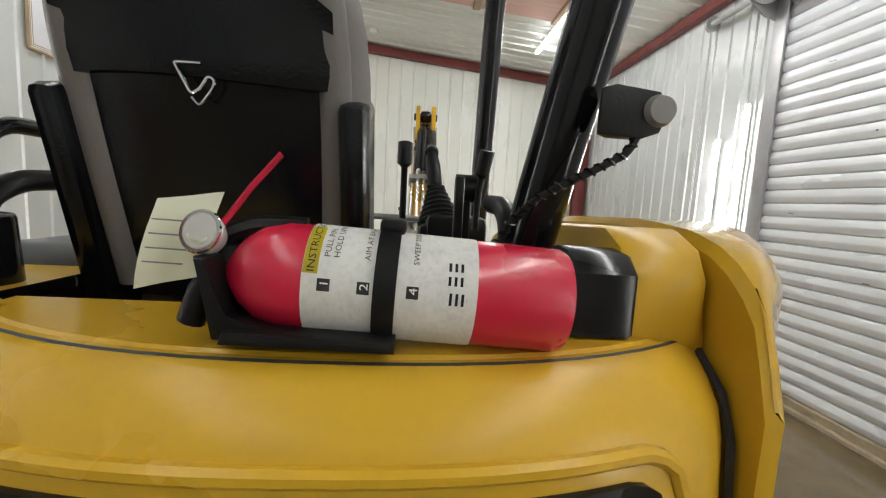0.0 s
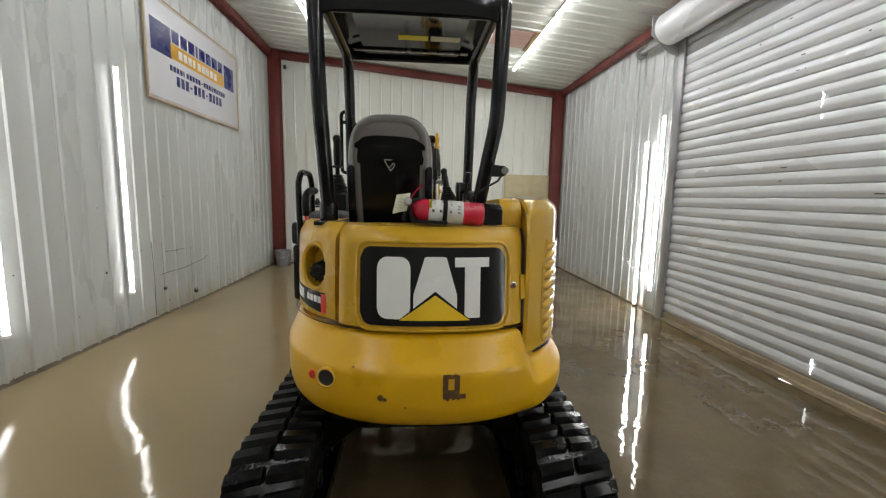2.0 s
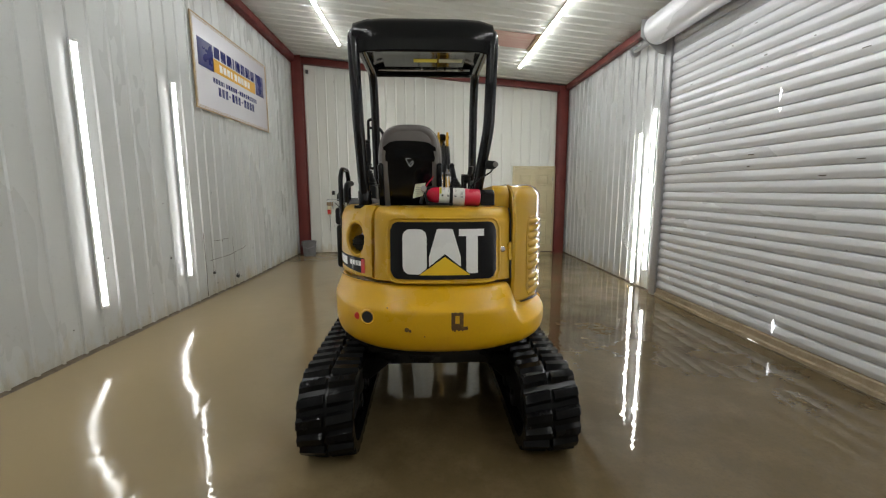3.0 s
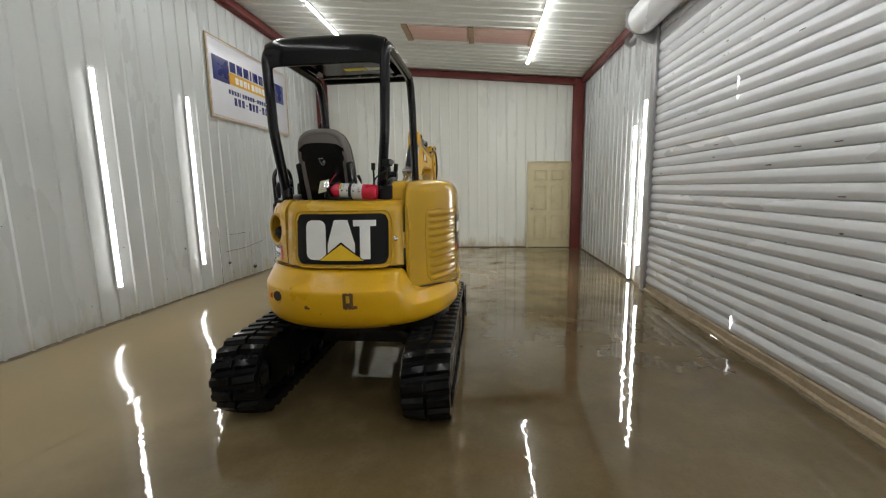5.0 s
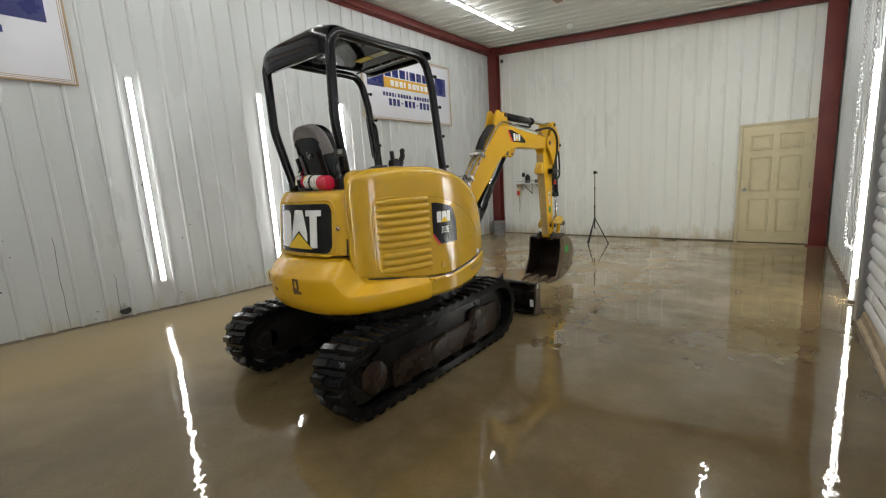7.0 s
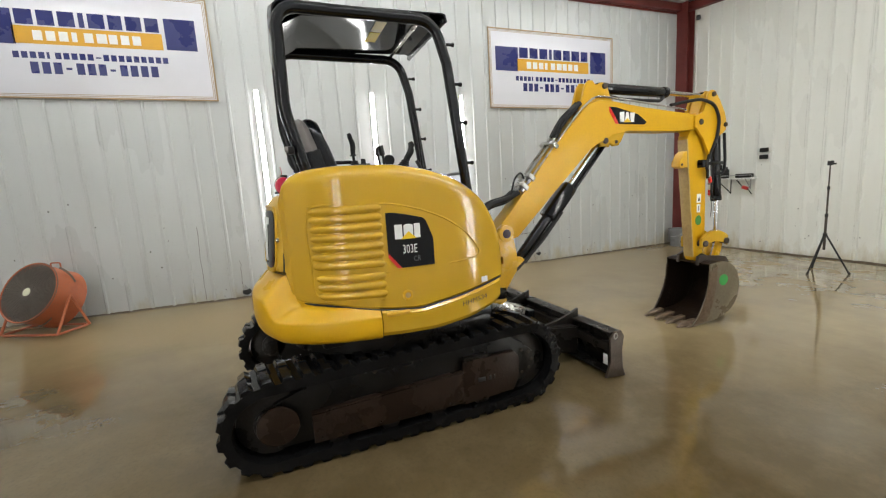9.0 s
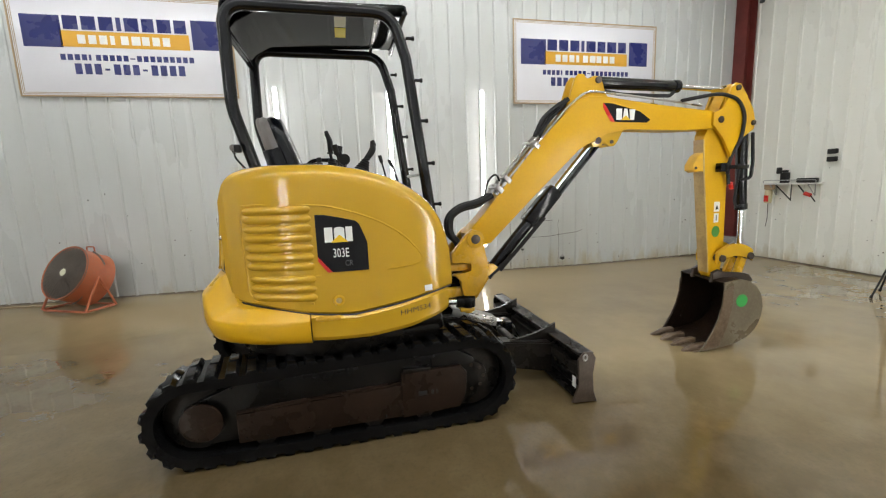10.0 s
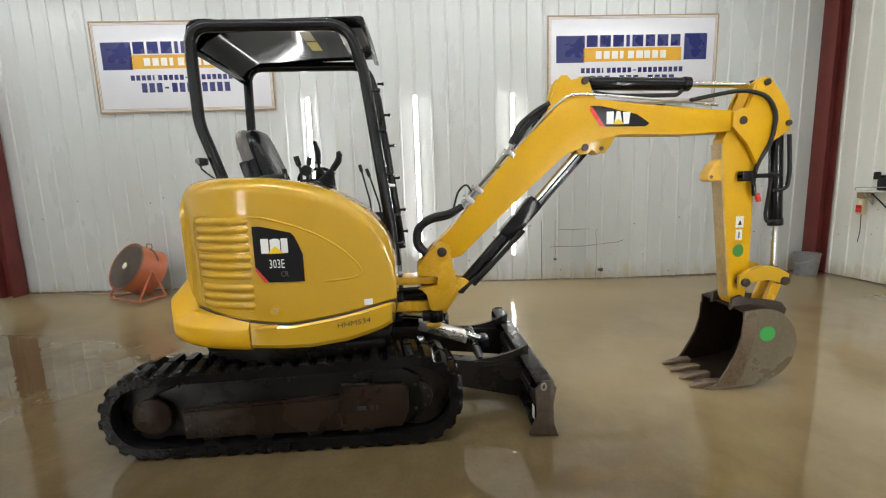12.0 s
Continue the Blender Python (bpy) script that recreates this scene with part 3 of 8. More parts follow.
def build_roller_door():
    """Curtain of curved steel slats in two rails, with its barrel above."""
    bm = B()
    for y in (DOOR_Y0 - 0.05, DOOR_Y1 + 0.05):
        bx(bm, XE - 0.07, XE + 0.03, y - 0.045, y + 0.045, 0.0, DOOR_H + 0.25, 0.004)
        bx(bm, XE - 0.085, XE - 0.07, y - 0.07, y + 0.07, 0.0, DOOR_H + 0.25, 0.002)
    door = tagged(part("door_roller", bm, M_RAIL), "closed pale grey roller door of curved steel slats, dented", "roller door", kind="structure")
    pitch, n = 0.1145, int(DOOR_H / 0.1145) + 2
    bm = B()
    prof = [(0.006, 0.0), (-0.004, 0.003), (-0.012, 0.010), (-0.0185, 0.030), (-0.023, 0.046), (-0.0245, 0.054), (-0.0235, 0.062), (-0.018, 0.085), (-0.0135, 0.100), (-0.010, 0.1065), (-0.002, 0.1105), (0.006, 0.1135), (0.014, 0.1135), (0.014, 0.0)]
    prism(bm, [(d, z) for d, z in prof], DOOR_Y0 - 0.02, DOOR_Y1 + 0.02, 0, axis="y")
    me = mesh_of("slat", bm, M_SLAT, 30)
    copies("slat", me, door, [pose(XE - 0.02, 0, k * pitch - 0.002 + pitch) for k in range(n)])
    bm = B()
    nseg, rows = 48, []
    for i in range(nseg + 1):
        y = DOOR_Y0 + (DOOR_Y1 - DOOR_Y0) * i / nseg
        w = 0.012 * noise.noise(Vector((y * 1.3, 2, 7))) + 0.005 * noise.noise(Vector((y * 7, 3, 1)))
        rows.append([bm.verts.new(p) for p in ((XE + 0.015, y, 0.002), (XE + 0.015, y, 0.112), (XE - 0.03 + w, y, 0.112), (XE - 0.045 + w, y, 0.10), (XE - 0.05 + w, y, 0.045 + w), (XE - 0.075 + w, y, 0.035 + w), (XE - 0.08 + w, y, 0.002))])
    for a, b in zip(rows, rows[1:]):
        ring(bm, a, b)
    bm.faces.new(rows[0])
    bm.faces.new(rows[-1])
    part("bottom_bar", bm, M_SILL, door, "bottom bar caked with tan mud")
    bm = B()
    cy(bm, (XE - 0.24, DOOR_Y0 - 0.02, DOOR_H + 0.28), (XE - 0.24, DOOR_Y1 + 0.08, DOOR_H + 0.28), 0.19, seg=32)
    part("barrel", bm, M_SLAT, door, "rolled-up curtain on its barrel")
    bm = B()
    for y in (DOOR_Y1 + 0.10, DOOR_Y0 - 0.06):
        prism(bm, [(XE - 0.03, DOOR_H - 0.05), (XE - 0.20, DOOR_H + 0.0), (XE - 0.45, DOOR_H + 0.2), (XE - 0.45, DOOR_H + 0.42), (XE - 0.03, DOOR_H + 0.42)], y, y + 0.012, 0.003, axis="y")
    part("bracket", bm, M_RAIL, door, "steel end bracket of the barrel")
    # hand chain that works the door
    chain = thing("hand_chain", XE - 0.12, DOOR_Y1 + 0.45, 0.6, label="loop of steel hand chain beside the roller door", category="chain")
    bm = B()
    for y, a, b in ((DOOR_Y1 + 0.26, 3.62, 0.72), (DOOR_Y1 + 0.90, 3.62, 0.72)):
        z, k = a, 0
        while z > b:
            m = pose(XE - 0.12, y, z, 0, 0, 90 * (k % 2))
            pts = [m @ Vector((0.011 * math.cos(t), 0, 0.02 * math.sin(t))) for t in [i * math.tau / 8 for i in range(8)]]
            tube(bm, pts, 0.0035, 4, closed=True)
            z -= 0.03
            k += 1
    for k in range(27):
        t = math.pi * (1 + k / 26)
        c = Vector((XE - 0.12, DOOR_Y1 + 0.58 + 0.32 * math.cos(t), 0.72 + 0.16 * math.sin(t)))
        m = Matrix.Translation(c) @ pose(0, 0, 0, 0, 0, 90 * (k % 2)) @ pose(0, 0, 0, 60 * math.cos(t), 0, 0)
        tube(bm, [m @ Vector((0.011 * math.cos(q), 0, 0.02 * math.sin(q))) for q in [i * math.tau / 8 for i in range(8)]], 0.0035, 4, closed=True)
    tagged(part("chain", bm, M_RAIL, chain), kind="stuff")
    bm = B()
    cy(bm, (XE - 0.12, DOOR_Y1 + 0.2, 3.62), (XE - 0.12, DOOR_Y1 + 0.96, 3.62), 0.03)
    cy(bm, (XE - 0.12, DOOR_Y1 + 0.24, 3.62), (XE - 0.12, DOOR_Y1 + 0.28, 3.62), 0.11, seg=24)
    cy(bm, (XE - 0.12, DOOR_Y1 + 0.88, 3.62), (XE - 0.12, DOOR_Y1 + 0.92, 3.62), 0.08, seg=24)
    part("chain_wheel", bm, M_RAIL, chain)


def build_panel_door():
    """Six-panel door in its frame on the north wall."""
    x0, x1, h, y = 2.23, 3.17, 2.03, YN - 0.024
    bm = B()
    bx(bm, x0 - 0.045, x0, y - 0.03, y, 0, h + 0.045, 0.003)
    bx(bm, x1, x1 + 0.045, y - 0.03, y, 0, h + 0.045, 0.003)
    bx(bm, x0, x1, y - 0.03, y, h, h + 0.045, 0.003)
    d = tagged(part("door_1", bm, M_CREAM), "closed cream six-panel door, grubby", "door", kind="structure")
    bm = B()
    bx(bm, x0 + 0.004, x1 - 0.004, y - 0.012, y + 0.02, 0.012, h - 0.004, 0.002)
    leaf = part("door_leaf", bm, M_CREAM, d)
    w = x1 - x0
    for cx in (x0 + w * 0.29, x0 + w * 0.71):
        for z0, z1 in ((0.2, 0.78), (0.92, 1.5), (1.63, 1.87)):
            bm = B()
            a, b = cx - w * 0.15, cx + w * 0.15
            tube(bm, rounded([(a, y - 0.014, z0), (b, y - 0.014, z0), (b, y - 0.014, z1), (a, y - 0.014, z1)], 0.01, 2, True), 0.013, 6, closed=True)
            bx(bm, a + 0.035, b - 0.035, y - 0.026, y - 0.011, z0 + 0.03, z1 - 0.03, 0.007)
            part("door_panel", bm, M_CREAM, leaf)
    bm = B()
    lathe(bm, [(0.028, 0), (0.028, 0.006), (0.012, 0.01), (0.012, 0.03), (0.026, 0.04), (0.03, 0.055), (0.02, 0.068), (0.002, 0.07)], pose(x0 + 0.07, y - 0.012, 0.95, 90, 0, 0), 20)
    part("door_knob", bm, M_RAIL, d, "dull metal knob")
    for z in (0.25, 1.0, 1.78):
        bm = B()
        cy(bm, (x1 - 0.002, y - 0.016, z - 0.05), (x1 - 0.002, y - 0.016, z + 0.05), 0.008)
        part("hinge", bm, M_RAIL, d)


def tube_light(a, b, out, label, glowing):
    """A lit tube on its white back plate from a to b; out is the way it faces."""
    a, b, out = Vector(a), Vector(b), Vector(out).normalized()
    t = thing("tube_light", *a, label=label, category="light", group="tube lights of the hall")
    d = (b - a).normalized()
    side = d.cross(out)
    bm = B()
    prof = [(-0.030, 0), (0.030, 0), (0.030, 0.0145), (0.0265, 0.0165), (-0.0265, 0.0165), (-0.030, 0.0145)]
    ra = [bm.verts.new(a + side * u + out * v) for u, v in prof]
    rb = [bm.verts.new(b + side * u + out * v) for u, v in prof]
    ring(bm, ra, rb)
    bm.faces.new(ra)
    bm.faces.new(rb)
    part("back_plate", bm, M_WHITE, t)
    bm = B()
    prof = [(0.0245, 0.0170), (0.0240, 0.026), (0.018, 0.034), (0.008, 0.038), (-0.008, 0.038), (-0.018, 0.034), (-0.0240, 0.026), (-0.0245, 0.0170)]
    ra = [bm.verts.new(a + d * 0.025 + side * u + out * v) for u, v in prof]
    rb = [bm.verts.new(b - d * 0.025 + side * u + out * v) for u, v in prof]
    ring(bm, ra, rb)
    bm.faces.new(ra)
    bm.faces.new(rb)
    part("lit_tube", bm, glowing, t, "glowing white tube")
    for p in (a + d * 0.002, b - d * 0.026):
        bm = B()
        cy(bm, p + out * 0.0265, p + out * 0.0265 + d * 0.024, 0.0255, seg=14)
        part("end_cap", bm, M_WHITE, t)


def build_lights():
    for y in (0.47, 1.96, 3.34):
        tube_light((XW + 0.024, y, 0.44), (XW + 0.024, y, 2.79), (1, 0, 0), "lit white tube light fixed upright on the ribbed wall", M_TUBE)
    tube_light((XE - 0.024, 4.50, 0.02), (XE - 0.024, 4.50, 2.38), (-1, 0, 0), "lit white tube light fixed upright, down to the floor", M_TUBE_EAST)
    for y in (4.14, -1.45, -1.85):
        tube_light((XE - 0.024, y, 0.30), (XE - 0.024, y, 2.68), (-1, 0, 0), "lit white tube light fixed upright beside the roller door", M_TUBE_EAST if y > 0 else M_TUBE_SOUTH)
    for x, end, glowing in ((-1.6, 6.85, M_ROW_WEST), (2.05, 7.0, M_ROW_EAST)):
        for k in range(5):
            y1 = end - k * 2.42
            z = roof_z(x) - 0.021
            tube_light((x, y1 - 2.4, z), (x, y1, z), (0, 0, -1), "lit white tube light along the ceiling", glowing)


build_hall()
build_roller_door()
build_panel_door()
build_lights()


def build_roof_patches():
    """Two openings in the ceiling with pink insulation between timber battens."""
    for x0, x1 in ((-0.15, 0.86), (0.98, 1.95)):
        bm = B()
        t = Matrix.Rotation(math.atan(0.0956), 4, "Y")
        cx, z = (x0 + x1) / 2, roof_z((x0 + x1) / 2) - 0.026
        bx(bm, x0, x1, 5.25, 5.92, z - 0.006, z + 0.006, 0.002, turn=t.to_3x3())
        tagged(part("roof_patch", bm, M_PINK), "pink patch of bare insulation in the ceiling", "roof patch", "roof patches", "structure")
    bm = B()
    for x in (-0.21, 0.92, 1.99):
        bx(bm, x - 0.05, x + 0.05, 5.22, 5.95, roof_z(x) - 0.05, roof_z(x) - 0.018, 0.003)
    tagged(part("batten", bm, M_TIMBER), "rough timber battens across the ceiling opening", "batten", kind="structure")
    d = thing("smoke_detector", -0.58, 7.3, roof_z(-0.58) - 0.02, label="round white smoke detector on the ceiling", category="smoke detector")
    bm = B()
    lathe(bm, [(0.005, -0.055), (0.05, -0.052), (0.065, -0.035), (0.07, -0.01), (0.07, 0.004)], pose(-0.58, 7.3, roof_z(-0.58) - 0.02))
    part("cover", bm, M_WHITE, d)


build_roof_patches()

# ---- the mini excavator ----
CX, CY = 0.17, 1.20           # swing centre
HX, HY = 0.20, 1.25          # middle of the body's rounded tail
HA, HB, HN = 0.735, 0.78, 2.4  # half width, tail length and squareness of the rounded body
SN = 2.15                    # squareness of its east corner
WA, WB, WN = 0.738, 0.885, 2.6  # the same for the counterweight

exc = thing("mini_excavator", CX, CY, 0.0, label="yellow mini excavator with black canopy and rubber tracks on wet floor", category="excavator")


def tail(x, inset=0.0):
    """The y of the tail's outline at x."""
    a, b = HA - inset, HB - inset
    u = min(abs(x - HX) / a, 1.0)
    return HY - b * (1 - u ** HN) ** (1 / HN)


def cw_tail(x):
    u = min(abs(x - HX) / WA, 1.0)
    return HY - WB * (1 - u ** WN) ** (1 / WN)


def tail_x(y, inset=0.0):
    """The x of the tail's outline on the east side at y."""
    a, b = HA - inset, HB - inset
    u = min(max((HY - y) / b, 0.0), 1.0)
    return HX + a * (1 - u ** SN) ** (1 / SN)


def to_middle(p):
    d = Vector((CX, CY + 0.25, p.z)) - p
    return d.normalized()


def build_undercarriage():
    """Two rubber tracks on their frames, and the car body between them."""
    rear, rr, front, rf = (0.425, 0.256), 0.231, (1.915, 0.276), 0.251
    # outline of the belt's outer face: rear arc, top run, front arc, bottom run
    path = []
    lean = math.asin((rf - rr) / (front[0] - rear[0]))
    for k in range(25):
        t = radians(270) - radians(180 - 0) * k / 24
        path.append((rear[0] + rr * math.cos(t), rear[1] + rr * math.sin(t)))
    for k in range(1, 13):
        f = k / 13
        path.append((rear[0] + (front[0] - rear[0]) * f, rear[1] + rr + (front[1] + rf - rear[1] - rr) * f))
    for k in range(25):
        t = radians(90) - radians(180) * k / 24
        path.append((front[0] + rf * math.cos(t), front[1] + rf * math.sin(t)))
    for k in range(1, 13):
        f = k / 13
        path.append((front[0] + (rear[0] - front[0]) * f, 0.025))
    path = [Vector((0, y, z)) for y, z in path]
    total = [0.0]
    for a, b in zip(path, path[1:] + path[:1]):
        total.append(total[-1] + (b - a).length)

    def at(s):
        s %= total[-1]
        for i in range(len(path)):
            if s <= total[i + 1]:
                a, b = path[i], path[(i + 1) % len(path)]
                f = (s - total[i]) / max(total[i + 1] - total[i], 1e-9)
                return a.lerp(b, f), (b - a).normalized()
        return path[0], (path[1] - path[0]).normalized()

    # one lug: a chunky sloping block, half the belt wide
    bm = B()
    prism(bm, [(-0.036, -0.004), (0.036, -0.004), (0.023, 0.022), (-0.019, 0.022)], 0.0, 0.142, 0.005)
    for v in bm.verts:
        v.co.y += 0.028 * (v.co.x / 0.162)
        if v.co.z > 0:
            v.co.z *= 1.38 * (0.68 + 0.32 * min(v.co.x / 0.07, 1.0))
    lug = mesh_of("lug", bm, M_RUBBER, 30)
    count = 46
    for x0 in (CX - 0.765, CX + 0.765 - 0.30):
        bm = B()
        n = len(path)
        rows = []
        for i, p in enumerate(path):
            tdir = (path[(i + 1) % n] - path[i - 1]).normalized()
            nrm = Vector((0, -tdir.z, tdir.y))
            rows.append([p + Vector((x0, 0, 0)), p + Vector((x0 + 0.30, 0, 0)), p - nrm * 0.05 + Vector((x0 + 0.30, 0, 0)), p - nrm * 0.05 + Vector((x0, 0, 0))])
        vs = [[bm.verts.new(p) for p in r] for r in rows]
        for a, b in zip(vs, vs[1:] + vs[:1]):
            ring(bm, a, b)
        track = part("track", bm, M_RUBBER, exc, "wet black rubber track belt with chunky lugs", 30)
        places = []
        inv = BASE[exc.name].inverted()
        for k in range(count):
            for half in (0, 1):
                p, t = at((k + 0.5 * half) * total[-1] / count)
                nrm = Vector((0, -t.z, t.y))
                m = Matrix.Identity(4)
                sx = 1 if half == 0 else -1
                m.col[0][:3], m.col[1][:3], m.col[2][:3] = Vector((sx, 0, 0)), t * sx, nrm
                m.translation = p + Vector((x0 if half == 0 else x0 + 0.30, 0, 0))
                places.append(inv @ m)
        copies("lug", lug, track, places)
        # inner guide teeth ride under the belt; frame, wheels
        bm = B()
        xm = x0 + 0.15
        prism(bm, [(0.44, 0.115), (1.88, 0.115), (1.95, 0.17), (1.97, 0.27), (1.93, 0.40), (1.84, 0.452), (0.62, 0.425), (0.44, 0.36)], x0 + 0.05, x0 + 0.25, 0.01)
        side = x0 + 0.258 if x0 > CX else x0 + 0.017
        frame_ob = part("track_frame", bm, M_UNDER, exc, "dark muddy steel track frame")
        bm = B()
        prism(bm, [(0.62, 0.112), (1.50, 0.112), (1.50, 0.305), (0.62, 0.272)], side, side + 0.025, 0.005)
        part("side_plate", bm, M_TRACKFRAME, frame_ob, "brown muddy side plate")
        bm = B()
        prism(bm, [(1.49, 0.105), (1.83, 0.118), (1.87, 0.20), (1.875, 0.33), (1.84, 0.372), (1.49, 0.372)], side - 0.004, side + 0.030, 0.005)
        part("idler_box", bm, M_TRACKFRAME, frame_ob, "brown steel box at the idler")
        for ya, yb in ((1.585, 1.635), (1.66, 1.675), (1.69, 1.70)):
            bm = B()
            outer = side + 0.027 if x0 > CX else side - 0.007
            bx(bm, outer, outer + 0.006, ya, yb, 0.225, 0.252, 0.001)
            part("slot", bm, M_INK, frame_ob)
        for y in [0.66 + 0.105 * k for k in range(8)]:
            bm = B()
            outer = side + 0.02 if x0 > CX else side - 0.004
            cy(bm, (outer, y, 0.135 + 0.004 * math.sin(y * 40)), (outer + 0.009, y, 0.135), 0.006, seg=6)
            part("bolt", bm, M_UNDER, frame_ob)
        bm = B()
        bx(bm, side - 0.01, side + 0.034, 1.50, 1.66, 0.374, 0.392, 0.004)
        bx(bm, side + 0.0, side + 0.030, 1.50, 1.515, 0.33, 0.374, 0.003)
        part("guard", bm, M_STEEL, frame_ob, "bright rubbed steel guard")
        bm = B()
        prism(bm, [(0.62, 0.276), (1.49, 0.308), (1.49, 0.316), (0.62, 0.284)], side - 0.02, side + 0.027, 0.003)
        part("plate_lip", bm, M_TRACKFRAME, frame_ob)
        for (yy, zz), r, name in ((rear, 0.175, "sprocket"), (front, 0.195, "idler")):
            bm = B()
            cy(bm, (x0 + 0.08, yy, zz), (x0 + 0.22, yy, zz), r, seg=32, bev=0.012)
            cy(bm, (x0 + 0.04, yy, zz), (x0 + 0.25, yy, zz), r * 0.5, seg=24, bev=0.008)
            wheel = part(name, bm, M_STEEL, exc, "dark steel wheel inside the track")
            for k in range(8):
                bm = B()
                a = k * math.tau / 8
                xs = x0 + 0.25 if x0 > CX else x0 + 0.04
                cy(bm, (xs - 0.006, yy + r * 0.38 * math.cos(a), zz + r * 0.38 * math.sin(a)), (xs + 0.006, yy + r * 0.38 * math.cos(a), zz + r * 0.38 * math.sin(a)), 0.011, seg=6)
                part("bolt", bm, M_PIN, wheel)
        bm = B()
        xs = (x0 + 0.262, x0 + 0.287) if x0 > CX else (x0 + 0.013, x0 + 0.038)
        cy(bm, (xs[0], rear[0] + 0.03, rear[1]), (xs[1], rear[0] + 0.03, rear[1]), 0.105, seg=28, bev=0.008)
        part("hub", bm, M_TRACKFRAME, exc, "brown drive hub at the rear of the track")
        for k in range(4):
            bm = B()
            y = 0.75 + k * 0.29
            cy(bm, (x0 + 0.04, y, 0.115), (x0 + 0.26, y, 0.115), 0.055, seg=20, bev=0.006)
            part("roller", bm, M_STEEL, exc)
    # car body
    bm = B()
    prism(bm, [(0.92, 0.33), (1.42, 0.33), (1.50, 0.37), (1.48, 0.46), (0.90, 0.46), (0.86, 0.38)], CX - 0.30, CX + 0.30, 0.02)
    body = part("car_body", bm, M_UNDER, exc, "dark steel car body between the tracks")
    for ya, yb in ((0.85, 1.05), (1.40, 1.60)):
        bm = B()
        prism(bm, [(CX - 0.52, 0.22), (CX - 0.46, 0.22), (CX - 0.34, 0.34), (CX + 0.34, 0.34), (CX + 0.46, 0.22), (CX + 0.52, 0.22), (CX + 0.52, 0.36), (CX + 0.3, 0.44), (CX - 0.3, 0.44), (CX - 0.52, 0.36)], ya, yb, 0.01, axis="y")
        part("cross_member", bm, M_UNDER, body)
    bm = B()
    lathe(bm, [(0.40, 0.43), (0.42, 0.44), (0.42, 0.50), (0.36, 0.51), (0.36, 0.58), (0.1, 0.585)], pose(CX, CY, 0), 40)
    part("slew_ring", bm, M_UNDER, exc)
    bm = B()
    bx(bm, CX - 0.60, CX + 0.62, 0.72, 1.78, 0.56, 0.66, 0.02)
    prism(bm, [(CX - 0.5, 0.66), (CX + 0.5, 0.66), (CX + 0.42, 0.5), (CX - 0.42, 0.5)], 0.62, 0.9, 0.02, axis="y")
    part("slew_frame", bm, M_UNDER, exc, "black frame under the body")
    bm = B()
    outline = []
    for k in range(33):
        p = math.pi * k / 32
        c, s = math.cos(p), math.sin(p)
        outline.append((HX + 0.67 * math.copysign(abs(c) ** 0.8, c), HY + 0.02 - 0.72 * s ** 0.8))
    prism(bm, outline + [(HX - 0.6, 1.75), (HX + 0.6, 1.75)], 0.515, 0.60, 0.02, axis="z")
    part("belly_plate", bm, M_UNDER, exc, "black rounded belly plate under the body")


